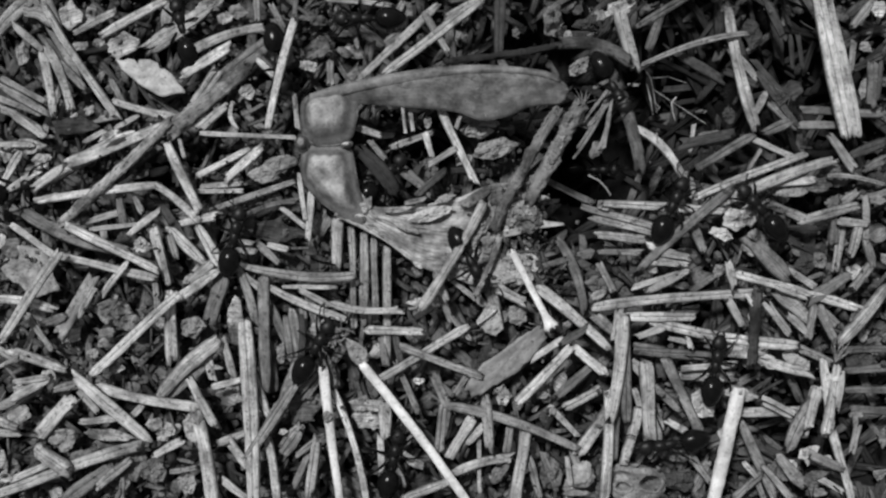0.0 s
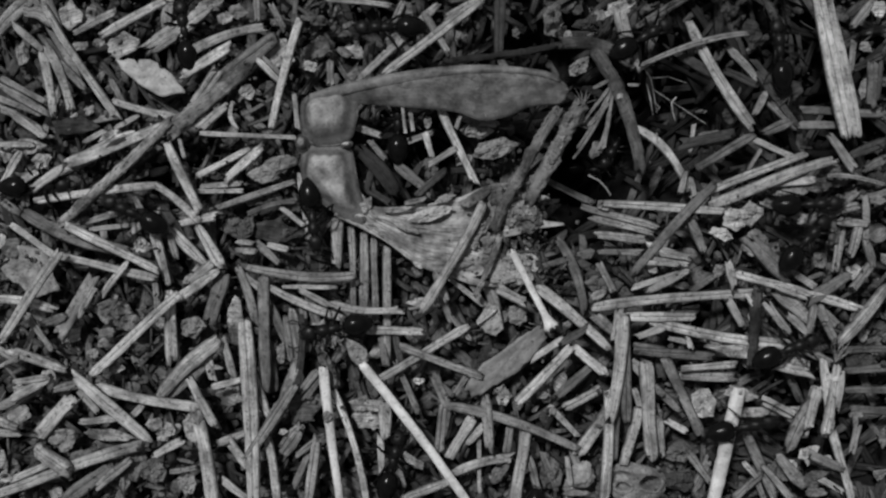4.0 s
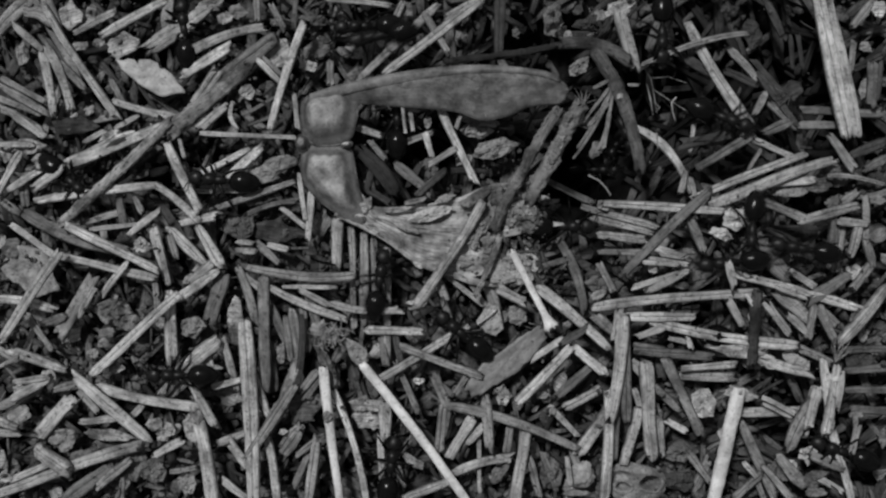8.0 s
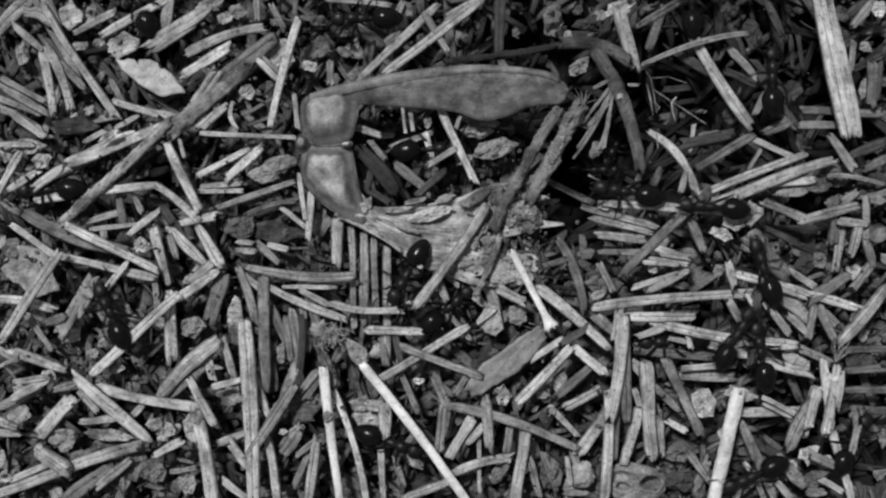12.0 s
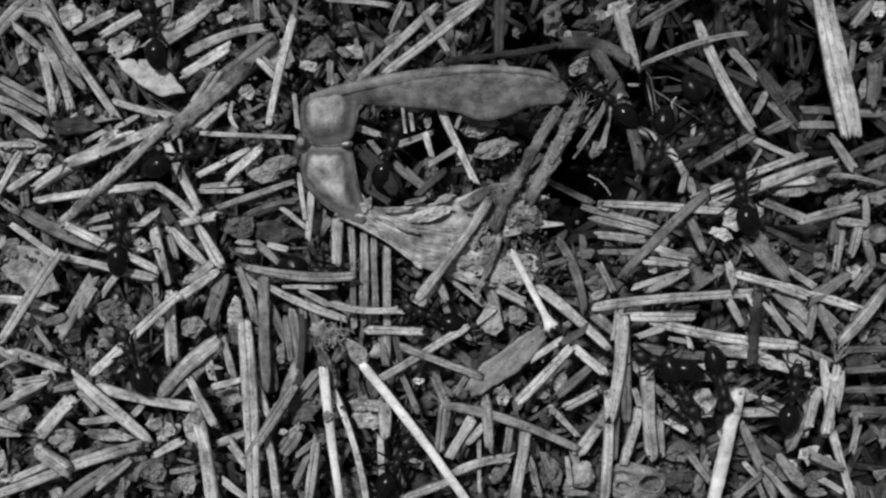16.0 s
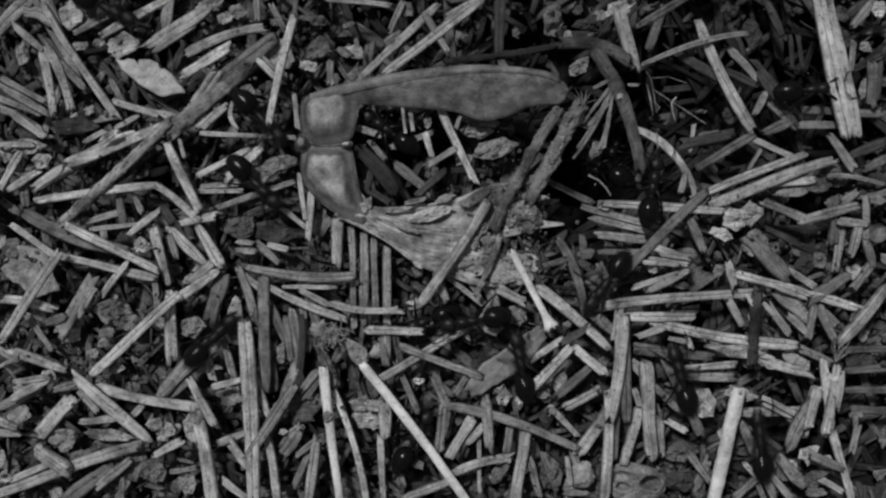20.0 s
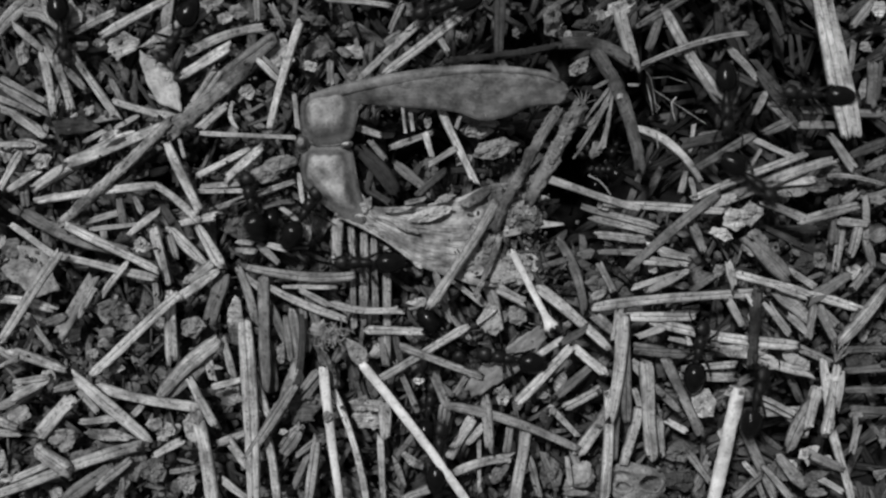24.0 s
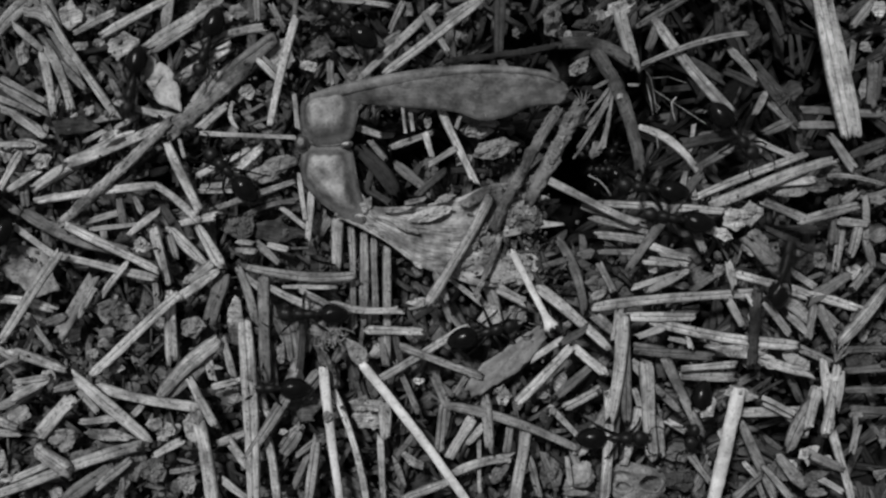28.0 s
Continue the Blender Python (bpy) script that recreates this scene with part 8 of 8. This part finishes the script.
    march(ants[53], [(0, 45.8, -36.4, 4.6, 110), (22.4, 45.8, -36.4, 4.6, 110), (23.5, 42.3, -26.7, 4.6, 110), (24, 38.6, -17.9, 4.6, 75), (24.5, 41.3, -10.2, 4.6, 82), (25, 42.3, -3.5, 4.6, 86), (25.5, 41.8, 2.8, 4.6, 88), (26, 43.7, 9.7, 4.6, 60), (27, 50.6, 16.6, 4.6, 40), (28, 61.6, 20.7, 4.6, 20)])
    march(ants[54], [(0, 1.1, -36.4, 4.6, 50), (23.4, 1.1, -36.4, 4.6, 50), (24.5, 5.4, -28.9, 4.6, 55), (25.5, 10.6, -23.2, 4.6, 48), (25.75, 11.6, -21.2, 4.6, 99), (26, 12.6, -19.3, 4.6, 150), (26.17, 13.2, -20.2, 4.6, 93), (26.33, 13.7, -21.1, 4.6, 37), (26.5, 14.2, -21.9, 4.6, -20), (27, 17.6, -23.4, 4.6, -18), (27.5, 19.9, -22.8, 4.6, 5), (28, 21.7, -23.2, 4.6, 0)])
    march(ants[55], [(0, 36.0, -7.2, -17.4, 262), (24.8, 36.0, -7.2, -17.4, 262), (25.5, 35.5, -10.3, 1.5, 262), (25.8, 35.1, -13.5, 4.6, 262), (26, 34.7, -14.8, 4.6, 255), (26.2, 34.4, -15.7, 4.6, 252), (26.4, 34.3, -16.8, 4.6, 250), (26.6, 34.3, -17.8, 4.6, 248), (26.8, 33.5, -18.1, 4.6, 250), (27, 32.8, -18.5, 4.2, 255), (27.5, 32.0, -19.7, 3.6, 258), (28, 31.3, -21.6, 3.2, 258)])
    march(ants[56], [(0, -6.1, -25.9, 2.4, 78), (2, -5.9, -25.5, 2.4, 80), (4, -6.1, -26.1, 2.4, 76), (7, -6.4, -26.6, 2.4, 80), (8.5, -6.4, -26.7, 2.4, 82), (9.5, -5.5, -25.0, 2.4, 60), (9.85, -7.8, -26.1, 2.4, 105), (10.2, -10.0, -27.1, 2.4, 150), (10.7, -12.8, -28.5, 2.4, 120), (11, -10.6, -25.0, 2.4, 60), (11.3, -9.0, -23.0, 2.4, 60), (11.65, -7.4, -23.6, 2.4, 20), (12, -5.9, -24.3, 2.4, -20), (13, -5.9, -25.2, 2.4, 30), (14, -5.6, -26.4, 2.4, 64), (18.5, -5.5, -26.4, 2.4, 62), (19, -5.0, -25.9, 2.4, 62), (19.4, -4.8, -25.5, 2.4, 64), (19.7, -4.2, -24.2, 2.4, 60), (20.3, -2.7, -23.0, 2.2, 60), (21.5, -2.5, -23.0, 2.2, 62), (22.5, -2.3, -21.9, 2.2, 74), (24, -1.7, -19.8, 1.6, 80), (24.6, -1.4, -17.5, -14, 80), (25.2, -3.1, -25.2, -17, 20), (25.7, -6.6, -28.8, -6, 20), (25.95, -5.5, -27.7, 2.4, 30), (26.3, -5.1, -27.9, 2.4, 20), (27, -4.1, -28.8, -14, -20), (28, -4.1, -28.8, -17, -20)])
    march(ants[57], [(0, 29.6, 37.2, 4.6, -90), (1.2, 29.6, 37.2, 4.6, -90), (2, 29.4, 27.6, 4.6, -92), (2.4, 28.3, 23.4, 4.6, -110), (2.8, 25.8, 20.0, 4.6, -130), (3.4, 21.6, 12.8, 0.6, -120), (4.2, 24.2, 14.3, -17.4, -120), (28, 24.2, 14.3, -17.4, -120)])
    march(ants[58], [(0, 5.4, -36.4, 4.6, 92), (0.7, 5.4, -36.4, 4.6, 92), (1.5, 5.9, -26.9, 4.6, 100), (2, 4.0, -23.7, 4.6, 140), (2.5, 0.8, -24.7, 4.6, 190), (3, -1.6, -23.3, 4.6, 160), (3.8, -1.9, -26.8, -17.4, 160), (28, -1.9, -26.8, -17.4, 160)])
    march(ants[59], [(0, 61.6, -1.3, 4.6, 180), (5.2, 61.6, -1.3, 4.6, 180), (6, 49.2, -2.0, 4.6, 180), (6.5, 42.3, -2.3, 4.6, 182), (7, 37.0, -2.7, 4.6, 180), (7.5, 36.3, -2.5, 4.6, 182), (8, 34.8, -1.7, 4.6, 186), (8.5, 25.2, -4.1, 4.6, 192), (9, 18.3, -4.9, 4.6, 240), (9.2, 17.2, -12.3, 4.6, 255), (9.4, 14.6, -19.2, 4.6, 248), (9.6, 11.1, -26.7, 4.6, 242), (9.9, 6.6, -35.7, 4.6, 240), (28, 6.6, -35.7, 4.6, 240)])
    march(ants[60], [(0, 17.6, 3.3, -19.0, 0), (7.2, 17.6, 3.3, -19.0, 0), (8, 15.4, 2.8, 3.0, 0), (9, 17.4, 3.8, 3.0, 10), (9.5, 17.1, 3.6, 3.0, 80), (10, 16.7, 3.4, 3.0, 150), (10.6, 15.7, 2.8, 3.0, 180), (11.4, 18.0, 3.3, -19.0, 180), (28, 18.0, 3.3, -19.0, 180)])
    march(ants[61], [(0, -1.9, -0.9, -18.8, 180), (12.4, -1.9, -0.9, -18.8, 180), (13.2, -1.7, -0.8, 3.2, 180), (14.2, -7.2, 0.3, 3.2, 180), (14.5, -12.2, 0.6, 3.2, 178), (15, -15.8, 0.8, 3.2, 176), (15.5, -18.3, -1.0, 3.2, 230), (15.75, -16.7, -1.9, 3.2, 290), (16, -15.1, -2.8, 3.2, 350), (16.5, -12.8, 0.1, 3.2, 420), (17.3, -14.6, 0.1, -18.8, 420), (28, -14.6, 0.1, -18.8, 420)])
    march(ants[62], [(0, 32.1, -9.4, -17.4, -40), (13.8, 32.1, -9.4, -17.4, -40), (14.6, 27.9, -8.2, 4.6, -40), (15.5, 31.3, -12.4, 4.6, -58), (16, 34.2, -17.0, 4.6, -75), (16.5, 34.4, -22.6, 4.6, -88), (17, 33.8, -28.1, 4.6, -92), (17.6, 33.4, -36.4, 4.6, -92), (28, 33.4, -36.4, 4.6, -92)])
    march(ants[63], [(0, -3.5, -9.5, -19.6, 0), (9.8, -3.5, -9.5, -19.6, 0), (10.6, -3.1, -8.3, 2.4, 0), (12, 1.1, -7.0, 2.4, 40), (12.75, 0.4, -7.7, 2.4, 105), (13.5, -0.3, -8.3, 2.4, 170), (15, -1.5, -8.4, 2.4, 160), (18, -2.2, -7.7, 2.4, 160), (19, -1.7, -8.3, 2.4, 180), (20, -2.9, -9.3, 2.4, 200), (20.8, -3.4, -10.7, -19.6, 200), (28, -3.4, -10.7, -19.6, 200)])
    march(ants[64], [(0, 40.6, -36.4, 4.6, 102), (19.2, 40.6, -36.4, 4.6, 102), (20, 38.9, -23.3, 4.6, 95), (20.5, 38.4, -17.1, 4.6, 90), (21, 37.9, -13.7, 4.6, 86), (21.5, 41.3, -6.8, 4.6, 60), (22.5, 53.3, -2.0, 4.6, 25), (23.2, 62.3, 0.1, 4.6, 15), (28, 62.3, 0.1, 4.6, 15)])
    march(ants[65], [(0, -6.7, -6.3, -18.2, 170), (21.8, -6.7, -6.3, -18.2, 170), (22.6, -5.8, -5.5, 3.8, 170), (23.6, -7.2, -2.0, 3.8, 178), (24, -10.0, -1.7, 3.8, 180), (24.4, -12.7, -2.7, 3.8, 190), (25.2, -15.5, -5.5, 3.8, 240), (26, -17.8, -6.3, -18.2, 240), (28, -17.8, -6.3, -18.2, 240)])
    march(ants[66], [(0, 32.0, 36.5, 4.6, -80), (22.6, 32.0, 36.5, 4.6, -80), (23.5, 33.7, 24.8, 4.6, -85), (24, 34.8, 17.6, 4.6, -88), (24.5, 34.4, 14.5, 4.6, -95), (25, 31.3, 10.7, 4.6, -150), (25.4, 28.8, 10.0, -0.4, -165), (26.2, 32.1, 11.1, -17.4, -165), (28, 32.1, 11.1, -17.4, -165)])
    march(ants[67], [(0, -29.1, 36.5, 4.6, -100), (22.8, -29.1, 36.5, 4.6, -100), (23.6, -31.2, 28.9, 4.6, -110), (24, -32.9, 25.9, 4.6, -120), (24.2, -34.8, 27.1, 4.6, -175), (24.4, -36.7, 28.3, 4.6, -230), (25, -40.1, 36.5, 4.6, -240), (28, -40.1, 36.5, 4.6, -240)])
    march(ants[68], [(0, 41.0, -35.7, -17.4, 105), (24.2, 41.0, -35.7, -17.4, 105), (24.8, 40.6, -28.3, 3, 102), (25.2, 40.1, -22.9, 4.6, 104), (25.4, 39.2, -20.5, 4.6, 95), (25.6, 39.6, -17.0, 4.6, 80), (25.8, 40.4, -14.1, 4.6, 62), (26, 42.0, -12.4, 4.6, 62), (26.2, 42.4, -10.9, 4.6, 100), (26.5, 39.4, -7.2, 4.6, 130), (27, 34.1, 0.1, 4.6, 110), (27.6, 31.3, 2.8, 4.6, 150), (28, 27.9, 3.8, 4.6, 170)])
    march(ants[69], [(0, 48.6, 8.4, -17.4, 190), (4, 48.6, 8.4, -17.4, 190), (4.8, 42.3, 7.3, 4.6, 190), (5.5, 37.5, 6.8, 4.6, 190), (6, 32.9, 5.4, 4.6, 200), (6.4, 28.6, 2.8, 4.6, 220), (7.2, 32.8, 3.2, -17.4, 220), (28, 32.8, 3.2, -17.4, 220)])
    march(ants[70], [(0, 42.3, -7.8, -17.4, 100), (4.2, 42.3, -7.8, -17.4, 100), (5, 36.8, -6.8, 4.6, 100), (5.5, 32.9, -4.1, 4.6, 98), (6, 31.1, -0.3, 4.6, 95), (6.5, 30.0, 3.2, 4.6, 120), (7.3, 34.4, 3.6, -17.4, 120), (28, 34.4, 3.6, -17.4, 120)])
    march(ants[71], [(0, 47.8, -10.6, -17.4, 108), (10.6, 47.8, -10.6, -17.4, 108), (11.4, 41.7, -9.2, 4.6, 108), (12, 39.2, -2.0, 4.6, 108), (12.5, 38.1, 1.1, 4.6, 110), (12.9, 37.5, 2.1, 4.6, 110), (13.7, 43.1, 2.4, -17.4, 110), (28, 43.1, 2.4, -17.4, 110)])
    march(ants[72], [(0, 14.7, -0.2, -17.4, 15), (0.8, 14.7, -0.2, -17.4, 15), (1.6, 12.8, -0.2, 4.6, 15), (2.4, 16.2, 0.6, 4.6, 14), (3, 18.8, 0.1, 4.6, 12), (3.5, 21.7, 0.8, 4.6, 20), (4.3, 24.9, 0.9, -17.4, 20), (28, 24.9, 0.9, -17.4, 20)])
    march(ants[73], [(0, 27.3, -0.4, -17.4, 175), (23.4, 27.3, -0.4, -17.4, 175), (24.2, 23.8, -0.3, 4.6, 175), (25, 19.7, -1.0, 4.6, 180), (25.6, 16.2, -1.4, 4.6, 190), (26.4, 18.6, -1.7, -17.4, 190), (28, 18.6, -1.7, -17.4, 190)])


motions()
